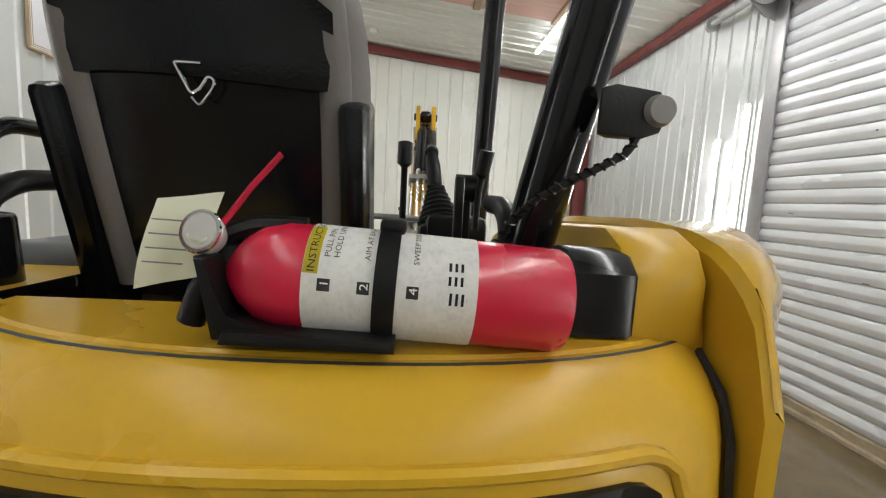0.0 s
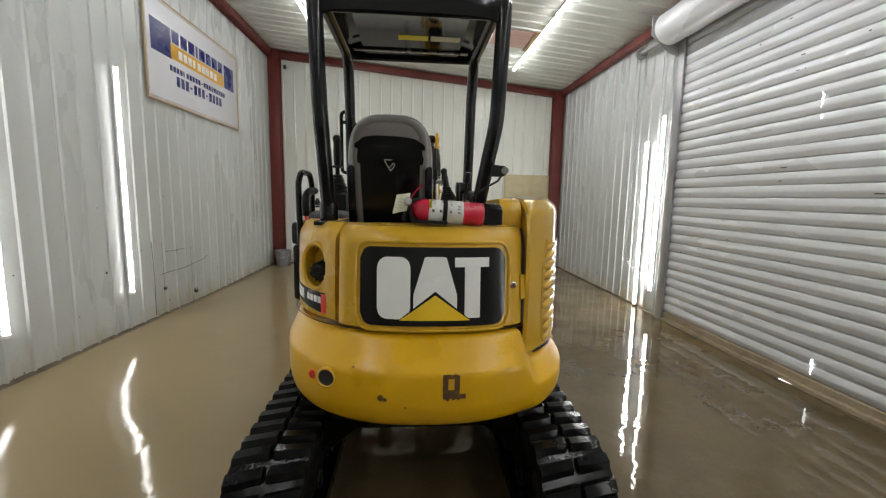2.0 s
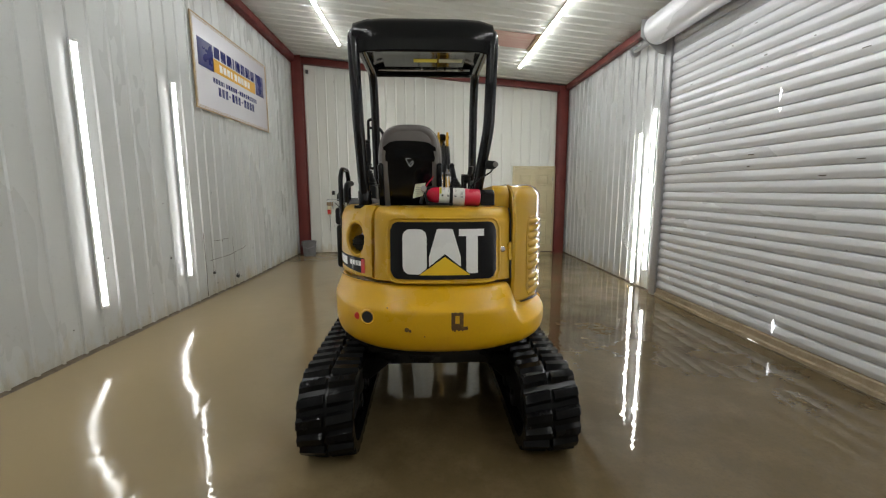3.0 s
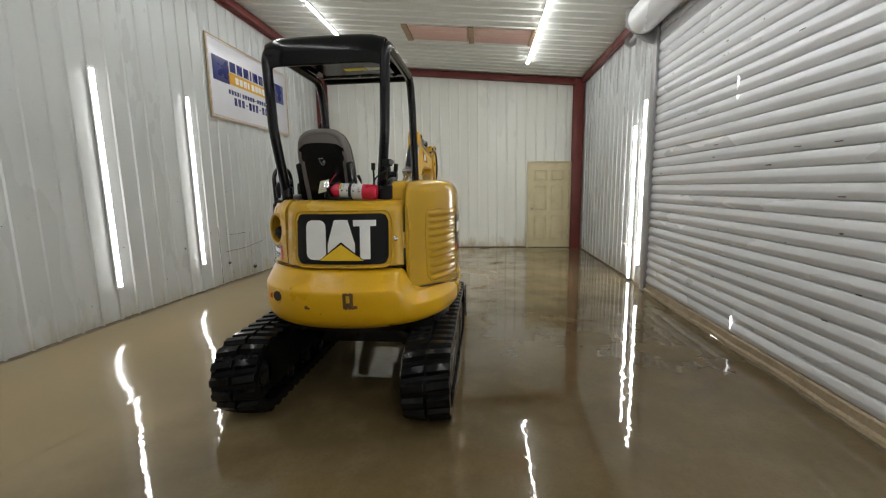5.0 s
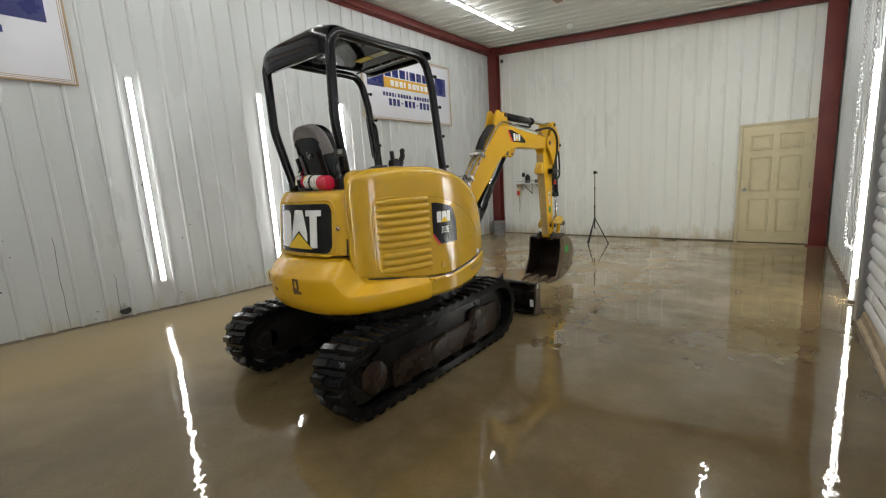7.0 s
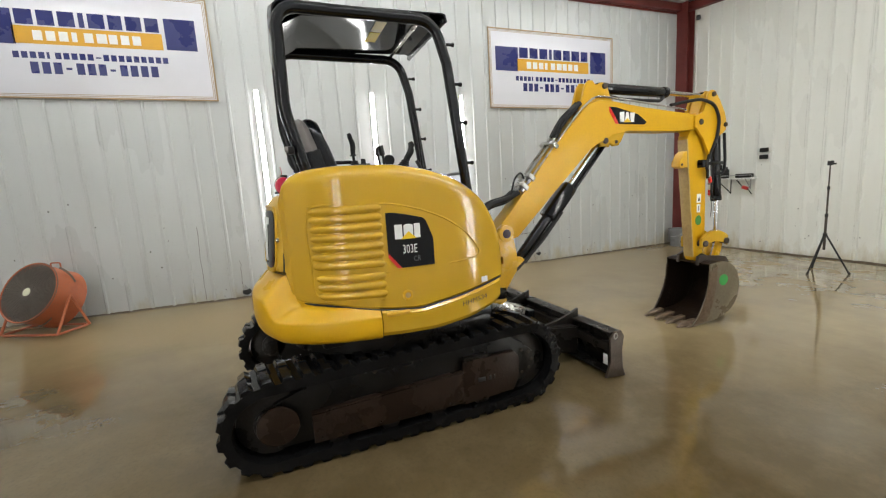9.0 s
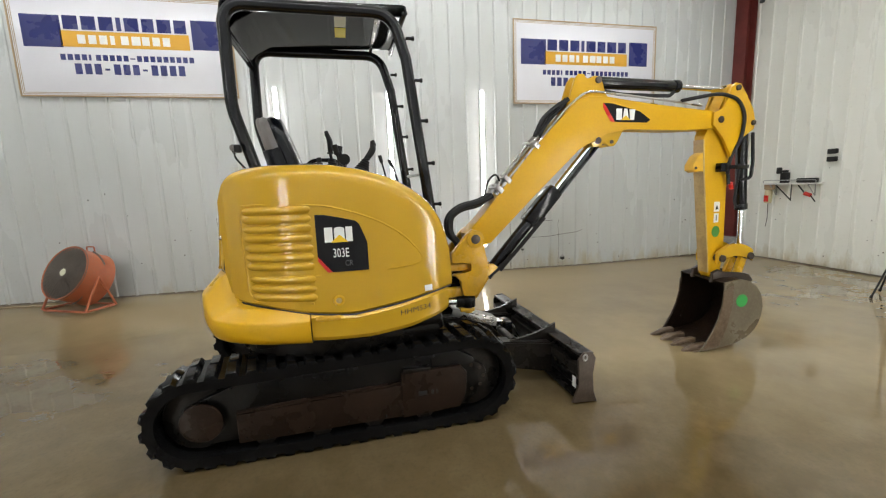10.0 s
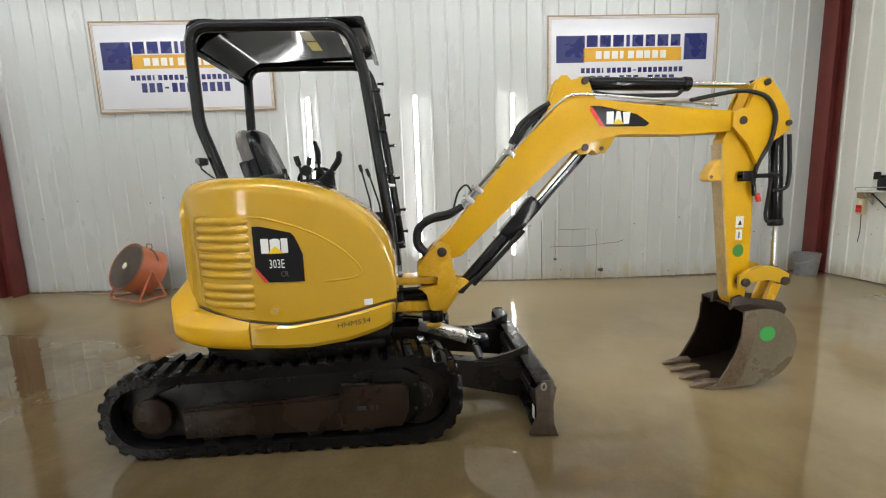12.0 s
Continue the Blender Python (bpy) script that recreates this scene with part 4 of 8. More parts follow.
def build_dozer_blade():
    x0, x1 = CX - 0.745, CX + 0.755
    bm = B()
    grid = [[(x, y, z) for y, z in ((2.735, 0.004), (2.70, 0.06), (2.672, 0.13), (2.668, 0.2), (2.68, 0.27), (2.715, 0.335))] for x in (x0, CX - 0.3, CX + 0.3, x1)]
    slab(bm, grid, lambda p: Vector((0, -1, 0)), 0.018)
    blade = part("dozer_blade", bm, M_STEEL, exc, "worn dark steel dozer blade resting on the floor", 60)
    for xa in (x0 - 0.008, x1 - 0.008):
        bm = B()
        prism(bm, [(2.565, 0.02), (2.742, 0.003), (2.712, 0.08), (2.706, 0.2), (2.728, 0.30), (2.70, 0.345), (2.645, 0.345), (2.605, 0.30), (2.615, 0.13)], xa, xa + 0.016, 0.003)
        end = part("end_plate", bm, M_BLADEEND if xa > CX else M_STEEL, blade)
        bm = B()
        tube(bm, [(xa + 0.008, 2.652 + 0.014 * math.cos(t), 0.312 + 0.02 * math.sin(t)) for t in [i * math.tau / 12 for i in range(12)]], 0.012, 6, closed=True, flat=0.9)
        part("lifting_eye", bm, M_PIPE, end)
    bm = B()
    bx(bm, x0 + 0.01, x1 - 0.01, 2.60, 2.665, 0.20, 0.262, 0.008)
    bx(bm, x0 + 0.01, x1 - 0.01, 2.61, 2.70, 0.325, 0.34, 0.004)
    bx(bm, x0 + 0.01, x1 - 0.01, 2.60, 2.68, 0.03, 0.05, 0.004)
    part("blade_beam", bm, M_STEEL, blade)
    bm = B()
    bx(bm, x1 - 0.06, x1 - 0.02, 2.603, 2.606, 0.10, 0.175, 0.001)
    part("white_sticker", bm, M_WHITE, blade, "torn white sticker")
    for s in (-1, 1):
        xa = CX + s * 0.24
        xb = CX + s * 0.36
        bm = B()
        pts = [(xa, 1.72, 0.31), (xb, 2.63, 0.24)]
        a = [bm.verts.new((xa + dx, 1.70, z)) for dx, z in ((-0.05, 0.22), (0.05, 0.22), (0.05, 0.36), (-0.05, 0.36))]
        b = [bm.verts.new((xb + dx, 2.61, z)) for dx, z in ((-0.06, 0.07), (0.06, 0.07), (0.06, 0.29), (-0.06, 0.29))]
        ring(bm, a, b)
        f = [bm.faces.new(a), bm.faces.new(b)]
        bmesh.ops.bevel(bm, geom=[e for e in bm.edges], offset=0.008, segments=2, affect="EDGES")
        part("push_arm", bm, M_STEEL, blade, "dark steel push arm of the blade")
        bm = B()
        n = 14
        outer = [(2.25 + 0.42 * k / n, 0.315 + 0.09 * (k / n) ** 2.2) for k in range(n + 1)]
        prism(bm, [(y, z) for y, z in outer] + [(2.67, 0.27), (2.25, 0.27)], xb - 0.012 - s * 0.02, xb + 0.012 - s * 0.02, 0.003)
        part("gusset", bm, M_STEEL, blade, "curved gusset plate")
    bm = B()
    cy(bm, (CX - 0.32, 2.35, 0.3), (CX + 0.34, 2.35, 0.3), 0.03)
    part("cross_tube", bm, M_STEEL, blade)
    bm = B()
    cy(bm, (CX + 0.02, 2.42, 0.33), (CX + 0.02, 2.10, 0.45), 0.022)
    part("cylinder_rod", bm, M_CHROME, exc, "chrome rod of the blade cylinder")
    bm = B()
    cy(bm, (CX + 0.02, 2.12, 0.442), (CX + 0.02, 1.78, 0.56), 0.042, bev=0.006)
    part("cylinder_barrel", bm, M_BLACK, exc, "black blade cylinder")
    bm = B()
    bx(bm, CX - 0.045, CX + 0.085, 2.39, 2.45, 0.28, 0.36, 0.01)
    part("rod_eye", bm, M_BLACK, exc)
    bm = B()
    t = Matrix.Rotation(-0.33, 3, "X")
    bx(bm, CX + 0.10, CX + 0.22, 1.93, 2.28, 0.49, 0.502, 0.003, turn=t)
    bx(bm, CX + 0.208, CX + 0.22, 1.93, 2.28, 0.44, 0.49, 0.003, turn=t)
    part("cylinder_guard", bm, M_PIPE, exc, "bare metal guard over the blade cylinder")


CW_NOTCH = [(0.585, 0.968), (0.68, 0.80)]


def build_counterweight():
    bm = B()
    y_end = 1.03
    n = 56
    rings = []
    for f, inset in ((0, 0.095), (0.03, 0.070), (0.07, 0.044), (0.12, 0.026), (0.20, 0.010), (0.32, 0.0), (0.62, 0.0), (0.665, 0.003), (0.69, 0.009), (0.71, 0.018), (0.80, 0.050), (0.94, 0.100), (0.98, 0.117), (1.0, 0.14)):
        row = []
        a, b = WA - inset * 0.4, WB - inset
        s0 = ((HY - y_end) / b) ** (WN / 2)
        p0 = math.asin(s0)
        for k in range(n + 1):
            p = math.pi - p0 - (math.pi - 2 * p0) * k / n
            c, s = math.cos(p), math.sin(p)
            x = HX + a * math.copysign(abs(c) ** (2 / WN), c)
            y = HY - b * s ** (2 / WN)
            zt = smooth_table(CW_NOTCH, x)
            zb = 0.572 + 0.035 * min(abs(x - CX) / 0.7, 1) ** 2
            row.append(bm.verts.new((x, y, zb + (zt - zb) * f)))
        rings.append(row)
    for a, b in zip(rings, rings[1:]):
        for i in range(n):
            bm.faces.new((a[i], a[i + 1], b[i + 1], b[i]))
    bm.faces.new(rings[0])
    bm.faces.new(rings[-1])
    bm.faces.new([r[0] for r in rings])
    bm.faces.new([r[-1] for r in rings])
    cw = part("counterweight", bm, M_YELLOW_CAST, exc, "chipped yellow rear counterweight", 30)
    # hole with a rim, low on one side
    x, z = -0.238, 0.792
    y = cw_tail(x)
    m = look((x, y, z), (CX, CY + 0.6, z)) @ pose(0, 0, 0.0)
    bm = B()
    lathe(bm, [(0.033, 0.007), (0.039, 0.012), (0.045, 0.006), (0.047, -0.015), (0.033, -0.015)], m, 24)
    part("hole_rim", bm, M_YELLOW_WORN, cw)
    bm = B()
    lathe(bm, [(0.001, 0.008), (0.035, 0.008), (0.035, -0.02)], m, 24)
    part("hole", bm, M_INK, cw, "dark round hole")
    x, z = -0.306, 0.783
    m = look((x, cw_tail(x), z), (CX, CY + 0.6, z))
    bm = B()
    lathe(bm, [(0.001, 0.005), (0.018, 0.004), (0.022, 0.0), (0.022, -0.005)], m, 20)
    part("reflector", bm, M_REDDECAL, cw, "small red reflector")
    # scraped patch and chips
    bm = B()
    x, z = 0.275, 0.786
    grid = [[(u, cw_tail(u) - 0.0025, v) for v in (z - 0.053 + 0.02 * noise.noise(Vector((u * 90, 0, 0))), z - 0.02, z + 0.02, z + 0.052 + 0.018 * noise.noise(Vector((u * 70, 3, 0))))] for u in [x - 0.034 + 0.0057 * k for k in range(13)]]
    slab(bm, grid, to_middle, 0.002)
    part("scrape", bm, M_SCRAPE, cw, "rusty scrape through the paint")
    bm = B()
    grid = [[(u, cw_tail(u) - 0.0035, v) for v in (z - 0.012, z + 0.012, z + 0.034)] for u in [x - 0.012 + 0.006 * k for k in range(5)]]
    slab(bm, grid, to_middle, 0.002)
    part("old_label", bm, M_YELLOW_WORN, cw)
    bm = B()
    grid = [[(u, cw_tail(u) - 0.003, v) for v in (z - 0.05, z - 0.03)] for u in [x + 0.03 + 0.006 * k for k in range(6)]]
    slab(bm, grid, to_middle, 0.002)
    part("scrape", bm, M_SCRAPE, cw)
    for u, v, r in ((-0.01, 0.738, 0.013), (0.008, 0.731, 0.008), (0.09, 0.70, 0.004), (-0.12, 0.86, 0.004)):
        bm = B()
        lathe(bm, [(0.001, 0.0035), (r, 0.003), (r, -0.004)], look((u, cw_tail(u), v), (CX, CY + 0.6, v)) @ pose(0, 0, 0, 0, 0, 20), 9)
        part("paint_chip", bm, M_SCRAPE, cw)
    # east skirt in front of the counterweight
    bm = B()
    ys = [1.036 + (1.80 - 1.036) * k / 20 for k in range(21)]
    rows = []
    for y in ys:
        xo = side_x(y) + 0.014
        zt = lerp_table(COVER_FOOT, y) - 0.006
        zb = lerp_table([(1.0, 0.612), (1.35, 0.606), (1.57, 0.63), (1.75, 0.672), (1.80, 0.70)], y)
        rows.append([(0.5, y, zb), (xo - 0.05, y, zb), (xo - 0.015, y, zb + 0.012), (xo, y, zb + 0.035), (xo, y, zt - 0.012), (xo - 0.012, y, zt), (0.5, y, zt)])
    vs = [[bm.verts.new(p) for p in r] for r in rows]
    for a, b in zip(vs, vs[1:]):
        ring(bm, a, b)
    bm.faces.new(vs[0])
    bm.faces.new(vs[-1])
    skirt = part("side_skirt", bm, M_YELLOW, exc, "yellow lower side panel", 30)
    bm = B()
    x = side_x(1.20) + 0.012
    bx(bm, x - 0.03, x + 0.003, 1.06, 1.19, 0.732, 0.756, 0.009)
    part("finger_recess", bm, M_YELLOW_WORN, skirt)
    bm = B()
    verts, faces = text_mesh("HHM534", 0.042)
    vs = [bm.verts.new((side_x(1.505 + v.x * 1.15) + 0.0158, 1.505 + v.x * 1.15, 0.718 + v.y + 0.11 * v.x)) for v in verts]
    for f in faces:
        bm.faces.new([vs[i] for i in f])
    part("stencil_mark", bm, M_INK, skirt, "small black stencilled mark")
    bm = B()
    grid = [[(side_x(y) + 0.007, y, z) for z in (0.833, 0.866)] for y in (1.655, 1.68, 1.70)]
    slab(bm, grid, lambda p: Vector((-1, 0, 0)), 0.002)
    part("white_sticker", bm, M_WHITE, skirt, "small white sticker")


# outline of the east engine cover: top, foot and side along y
COVER_TOP = [(0.59, 1.44), (0.61, 1.475), (0.635, 1.503), (0.67, 1.526), (0.73, 1.544), (0.86, 1.555), (1.17, 1.548), (1.34, 1.52), (1.51, 1.468), (1.62, 1.405), (1.70, 1.345), (1.76, 1.27), (1.80, 1.19), (1.825, 1.08), (1.83, 0.98)]
COVER_FOOT = [(0.58, 0.965), (0.605, 0.82), (0.78, 0.81), (1.035, 0.772), (1.26, 0.752), (1.52, 0.787), (1.83, 0.842)]


def side_x(y):
    """East face of the body along y."""
    if y < HY:
        return tail_x(y, 0.008)
    return HX + HA - 0.008 - 0.10 * ((y - HY) / 0.58) ** 2.6


def build_covers():
    # east cover
    bm = B()
    ys = [0.578, 0.583, 0.592, 0.606, 0.625, 0.65, 0.68, 0.71, 0.74, 0.78, 0.83, 0.88, 0.94] + [1.0 + 0.06 * k for k in range(11)] + [1.64, 1.68, 1.71, 1.74, 1.77, 1.79, 1.805, 1.815, 1.825, 1.83]
    rows = []
    xi = 0.620
    for y in ys:
        xo = max(side_x(y), xi + 0.02)
        zt, zb = lerp_table(COVER_TOP, y), lerp_table(COVER_FOOT, y)
        if y < 0.60:
            zt = 1.38 + 0.075 * (y - 0.578) / 0.022
        r = min(0.085, (xo - xi) * 0.6, (zt - zb) * 0.45)
        row = [(xi, y, zb), (xo - 0.012, y, zb), (xo, y, zb + 0.012)]
        for k in range(1, 7):
            row.append((xo, y, zb + 0.012 + (zt - r - zb - 0.012) * k / 7))
        for k in range(8):
            t = radians(90) * k / 7
            row.append((xo - r + r * math.cos(t), y, zt - r + r * math.sin(t)))
        row += [(xi + 0.012, y, zt), (xi, y, zt - 0.012)]
        rows.append(row)
    vs = [[bm.verts.new(p) for p in r] for r in rows]
    for a, b in zip(vs, vs[1:]):
        ring(bm, a, b)
    bm.faces.new(vs[0])
    bm.faces.new(vs[-1])
    bmesh.ops.remove_doubles(bm, verts=bm.verts, dist=0.0008)
    cover = part("engine_cover", bm, M_YELLOW, exc, "glossy yellow side cover with moulded louvres", 32)
    # louvres
    zs = [1.318, 1.272, 1.223, 1.173, 1.122, 1.073, 1.024, 0.955, 0.906, 0.858]
    for i, z in enumerate(zs):
        bm = B()
        y0, y1 = 0.735 + 0.012 * (i > 6), 1.075
        pts = []
        for k in range(19):
            y = y0 + (y1 - y0) * k / 18
            pts.append((side_x(y) + 0.001 - 0.014 * (k in (0, 18)), y, z + 0.004 * (k / 18)))
        tube(bm, [(p[0] - 0.009, p[1], p[2]) for p in pts], 0.0225, 12, flat=0.95)
        part("louvre", bm, M_YELLOW, cover)
    # moulded line round the louvres and the decal
    bm = B()
    line = [(0.72, 1.348), (0.80, 1.352), (1.08, 1.343), (1.16, 1.335), (1.30, 1.295), (1.43, 1.24), (1.55, 1.16), (1.63, 1.07), (1.655, 1.02), (1.62, 0.995), (1.52, 0.985), (1.08, 0.975)]
    tube(bm, [(side_x(p.x) - 0.0015, p.x, p.y) for p in rounded([(y, z, 0) for y, z in line], 0.05, 4)], 0.0055, 6)
    part("moulded_line", bm, M_YELLOW, cover)
    bm = B()
    line = [(0.80, 1.352), (0.712, 1.342), (0.702, 1.2), (0.712, 0.88), (0.75, 0.832), (1.06, 0.828)]
    tube(bm, [(side_x(p.x) - 0.001, p.x, p.y) for p in rounded([(y, z, 0) for y, z in line], 0.05, 5)], 0.0065, 6)
    part("moulded_line", bm, M_YELLOW, cover)
    # seam along the cover's foot
    bm = B()
    tube(bm, [(side_x(y) - 0.004, y, lerp_table(COVER_FOOT, y) - 0.003) for y in [0.62 + 0.05 * k for k in range(25)]], 0.0055, 6)
    tube(bm, [(side_x(1.033) + 0.001, 1.033, 0.625 + 0.03 * k) for k in range(5)], 0.0026, 6)
    part("seam", bm, M_INK, cover, "dark seam under the cover")
    # decal on the side: columns from foot to top
    def patch(y0, y1, lo, hi, lift, n=10):
        g = []
        for k in range(n + 1):
            y = y0 + (y1 - y0) * k / n
            g.append([(side_x(y) + lift, y, lo(y)), (side_x(y) + lift, y, hi(y))])
        return g
    bm = B()
    slab(bm, patch(1.095, 1.352, lambda y: 0.99 if y > 1.15 else 0.99 + (1.15 - y) * 1.4, lambda y: 1.292 - 0.30 * max(y - 1.13, 0) ** 1.15 - (0.10 * max((y - 1.31) / 0.042, 0)), 0.0035, 14), lambda p: Vector((-1, 0, 0)), 0.002)
    decal = part("decal", bm, M_DECAL, cover, "black side decal with white and gold blocks")
    bm = B()
    slab(bm, patch(1.096, 1.165, lambda y: 0.99 if y > 1.14 else 1.052 - (y - 1.096) * 1.4, lambda y: 1.075 - (y - 1.096) * 1.24, 0.0045, 6), lambda p: Vector((-1, 0, 0)), 0.002)
    part("stripe", bm, M_REDDECAL, decal, "red stripe")
    bm = B()
    slab(bm, patch(1.137, 1.178, lambda y: 1.148, lambda y: 1.225, 0.006, 3), lambda p: Vector((-1, 0, 0)), 0.002)
    slab(bm, patch(1.186, 1.238, lambda y: 1.15 + 0.9 * max(0, 0.026 - abs(y - 1.212)), lambda y: 1.225 - 0.5 * max(abs(y - 1.212) - 0.012, 0), 0.006, 6), lambda p: Vector((-1, 0, 0)), 0.002)
    slab(bm, patch(1.244, 1.278, lambda y: 1.148, lambda y: 1.225, 0.006, 3), lambda p: Vector((-1, 0, 0)), 0.002)
    part("white_block", bm, M_WHITE, decal, "plain white blocks")
    bm = B()
    slab(bm, patch(1.17, 1.254, lambda y: 1.146, lambda y: 1.148 + 0.9 * (0.042 - abs(y - 1.212)), 0.0065, 6), lambda p: Vector((-1, 0, 0)), 0.002)
    part("gold_triangle", bm, M_TRIANGLE, decal)
    for words, size, y0, z0, wide, mat in (("303E", 0.068, 1.172, 1.068, 0.62, M_WHITE), ("CR", 0.043, 1.23, 1.02, 0.75, M_GREYPLASTIC)):
        bm = B()
        verts, faces = text_mesh(words, size)
        vs = [bm.verts.new((side_x(y0 + v.x * wide) + 0.0062, y0 + v.x * wide, z0 + v.y)) for v in verts]
        for f in faces:
            bm.faces.new([vs[i] for i in f])
        part("lettering", bm, mat, decal, "printed model number" if mat is M_WHITE else "grey printed letters")
    # latch
    m = pose(side_x(1.185) - 0.004, 1.185, 0.835, 0, 90, 0)
    bm = B()
    lathe(bm, [(0.012, 0.004), (0.02, 0.009), (0.029, 0.008), (0.032, 0.0), (0.012, 0.0)], m, 24)
    latch = part("latch", bm, M_YELLOW_WORN, cover)
    bm = B()
    lathe(bm, [(0.001, 0.008), (0.015, 0.0075), (0.016, 0.0)], m, 18)
    part("lock", bm, M_TAN, latch)
    # rear door with the big plate
    def skin(x, z, lift=0.0):
        ins = 0.004 + max(z - 0.97, 0) * 0.09 + 0.052 * (max(z - 1.335, 0) / 0.083) ** 2.2
        return (x, tail(x, ins) - lift, z)
    bm = B()
    xs = [-0.205 + (0.604 + 0.205) * k / 30 for k in range(31)]
    zs = [0.985, 0.992, 1.05, 1.14, 1.24, 1.335, 1.365, 1.39, 1.407, 1.418]
    grid = []
    for i, x in enumerate(xs):
        row = []
        for j, z in enumerate(zs):
            lift = -0.012 if j == 0 else (-0.006 if j == 9 else 0.0)
            if i in (0, 30):
                lift -= 0.01
            row.append(skin(x, z, lift))
        grid.append(row)
    slab(bm, grid, to_middle, 0.06)
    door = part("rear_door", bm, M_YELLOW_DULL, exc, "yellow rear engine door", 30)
    bm = B()
    def roundrect(x0, x1, z0, z1, r, n=28):
        cols = []
        for k in range(n + 1):
            x = x0 + (x1 - x0) * k / n
            d = max(r - (x - x0), r - (x1 - x), 0)
            e = r - math.sqrt(max(r * r - d * d, 0))
            cols.append((x, z0 + e, z1 - e))
        return cols
    cols = roundrect(-0.108, 0.516, 1.004, 1.336, 0.05, 40)
    slab(bm, [[skin(x, a + (b - a) * k / 6, 0.006) for k in range(7)] for x, a, b in cols], to_middle, 0.006)
    plate = part("plate", bm, M_DECAL, door, "glossy black plate with white blocks and a gold triangle")
    bm = B()
    edge = roundrect(-0.128, 0.536, 0.985, 1.356, 0.06, 40)
    loop = [skin(x, b, 0.0) for x, a, b in edge] + [skin(x, a, 0.0) for x, a, b in reversed(edge)]
    tube(bm, loop, 0.0085, 8, closed=True)
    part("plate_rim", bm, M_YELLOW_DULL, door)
    def block(cols, lift, mat, label):
        bm = B()
        slab(bm, [[skin(x, a + (b - a) * k / 4, lift) for k in range(5)] for x, a, b in cols], to_middle, 0.003)
        part("plate_block", bm, mat, plate, label)
    # plain blocks in place of lettering
    block(roundrect(-0.035, 0.105, 1.035, 1.295, 0.045, 24), 0.0115, M_WHITE, "plain white block")
    mid = [(0.118 + (0.302 - 0.118) * k / 16) for k in range(17)]
    block([(x, max(1.04, 1.135 - 0.70 * abs(x - 0.21)), min(1.297, 1.297 - 3.4 * max(abs(x - 0.21) - 0.045, 0))) for x in mid if 1.135 - 0.70 * abs(x - 0.21) < 1.297 - 3.4 * max(abs(x - 0.21) - 0.045, 0)], 0.0115, M_WHITE, "plain white block")
    block([(0.292 + (0.44 - 0.292) * k / 8, 1.255, 1.295) for k in range(9)], 0.0115, M_WHITE, "plain white block")
    block([(0.335 + (0.402 - 0.335) * k / 5, 1.04, 1.2545) for k in range(6)], 0.0115, M_WHITE, "plain white block")
    block([(0.062 + (0.358 - 0.062) * k / 20, 1.031, 1.032 + 0.105 * (1 - abs(0.21 - (0.062 + (0.358 - 0.062) * k / 20)) / 0.148)) for k in range(21)], 0.0145, M_TRIANGLE, "gold triangle")
    block([(0.046 + (0.374 - 0.046) * k / 20, 1.022, 1.023 + 0.13 * (1 - abs(0.21 - (0.046 + (0.374 - 0.046) * k / 20)) / 0.164)) for k in range(21)], 0.013, M_DECAL, "black edge round the triangle")
    bm = B()
    slab(bm, [[skin(x, z, 0.0035) for z in (1.10, 1.107, 1.20, 1.207)] for x in (0.5985, 0.604, 0.616, 0.6215)], to_middle, 0.012)
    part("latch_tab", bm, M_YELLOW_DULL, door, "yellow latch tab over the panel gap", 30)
    m = look(skin(0.557, 1.168), (CX + 0.2, CY + 0.6, 1.168)) @ pose(0, 0, -0.004)
    bm = B()
    lathe(bm, [(0.001, 0.016), (0.009, 0.016), (0.011, 0.012), (0.016, 0.01), (0.017, 0.0)], m, 18)
    part("lock", bm, M_CHROME, door, "round chrome key lock")
    # lid on top, where the extinguisher stands
    bm = B()
    xs = [-0.20 + 0.80 * k / 20 for k in range(21)]
    grid = [[(x, tail(x, 0.112) + d, z) for d, z in ((0.0, 1.414), (0.007, 1.4215), (0.04, 1.422))] + [(x, 0.74, 1.4225)] for x in xs]
    slab(bm, grid, lambda p: Vector((0, 0, -1)), 0.02)
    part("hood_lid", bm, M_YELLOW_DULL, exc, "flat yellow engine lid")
    # lid seal first, then thin black tubes that draw the dark panel gaps
    bm = B()
    tube(bm, [(x, tail(x, 0.101) + 0.004, 1.4165) for x in xs], 0.0034, 6)
    tube(bm, [skin(0.6115, 0.99 + 0.043 * k, -0.003) for k in range(11)], 0.0048, 6)
    tube(bm, [(x, tail(x, 0.013), 0.977) for x in [-0.52 + 1.125 * k / 30 for k in range(31)]], 0.0024, 6)
    part("seal", bm, M_INK, exc, "black lid seal and dark lines drawn for the panel gaps")
    # hood between lid and side cover
    bm = B()
    prism(bm, [(0.665, 1.42), (0.665, 1.49), (0.685, 1.525), (0.73, 1.545), (1.30, 1.525), (1.50, 1.465), (1.50, 1.2), (0.70, 1.2)], 0.512, 0.614, 0.012)
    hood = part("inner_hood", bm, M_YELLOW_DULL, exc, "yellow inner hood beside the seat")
    bm = B()
    prism(bm, [(0.65, 1.425), (0.65, 1.495), (0.672, 1.515), (0.70, 1.52), (0.70, 1.425)], 0.435, 0.523, 0.008)
    part("vent_panel", bm, M_DECAL, hood, "black plastic vent panel")
    # west cover with the fuel cap
    def west_inset(z):
        return 0.030 + max(z - 1.15, 0) * 0.03
    bm = B()
    x0, x1 = CX - HA + 0.03, -0.22
    rows = []
    n = 90
    outline = []
    for k in range(n + 1):
        p = math.pi - 0.16 - (math.pi - 0.16 - math.pi / 2) * k / n
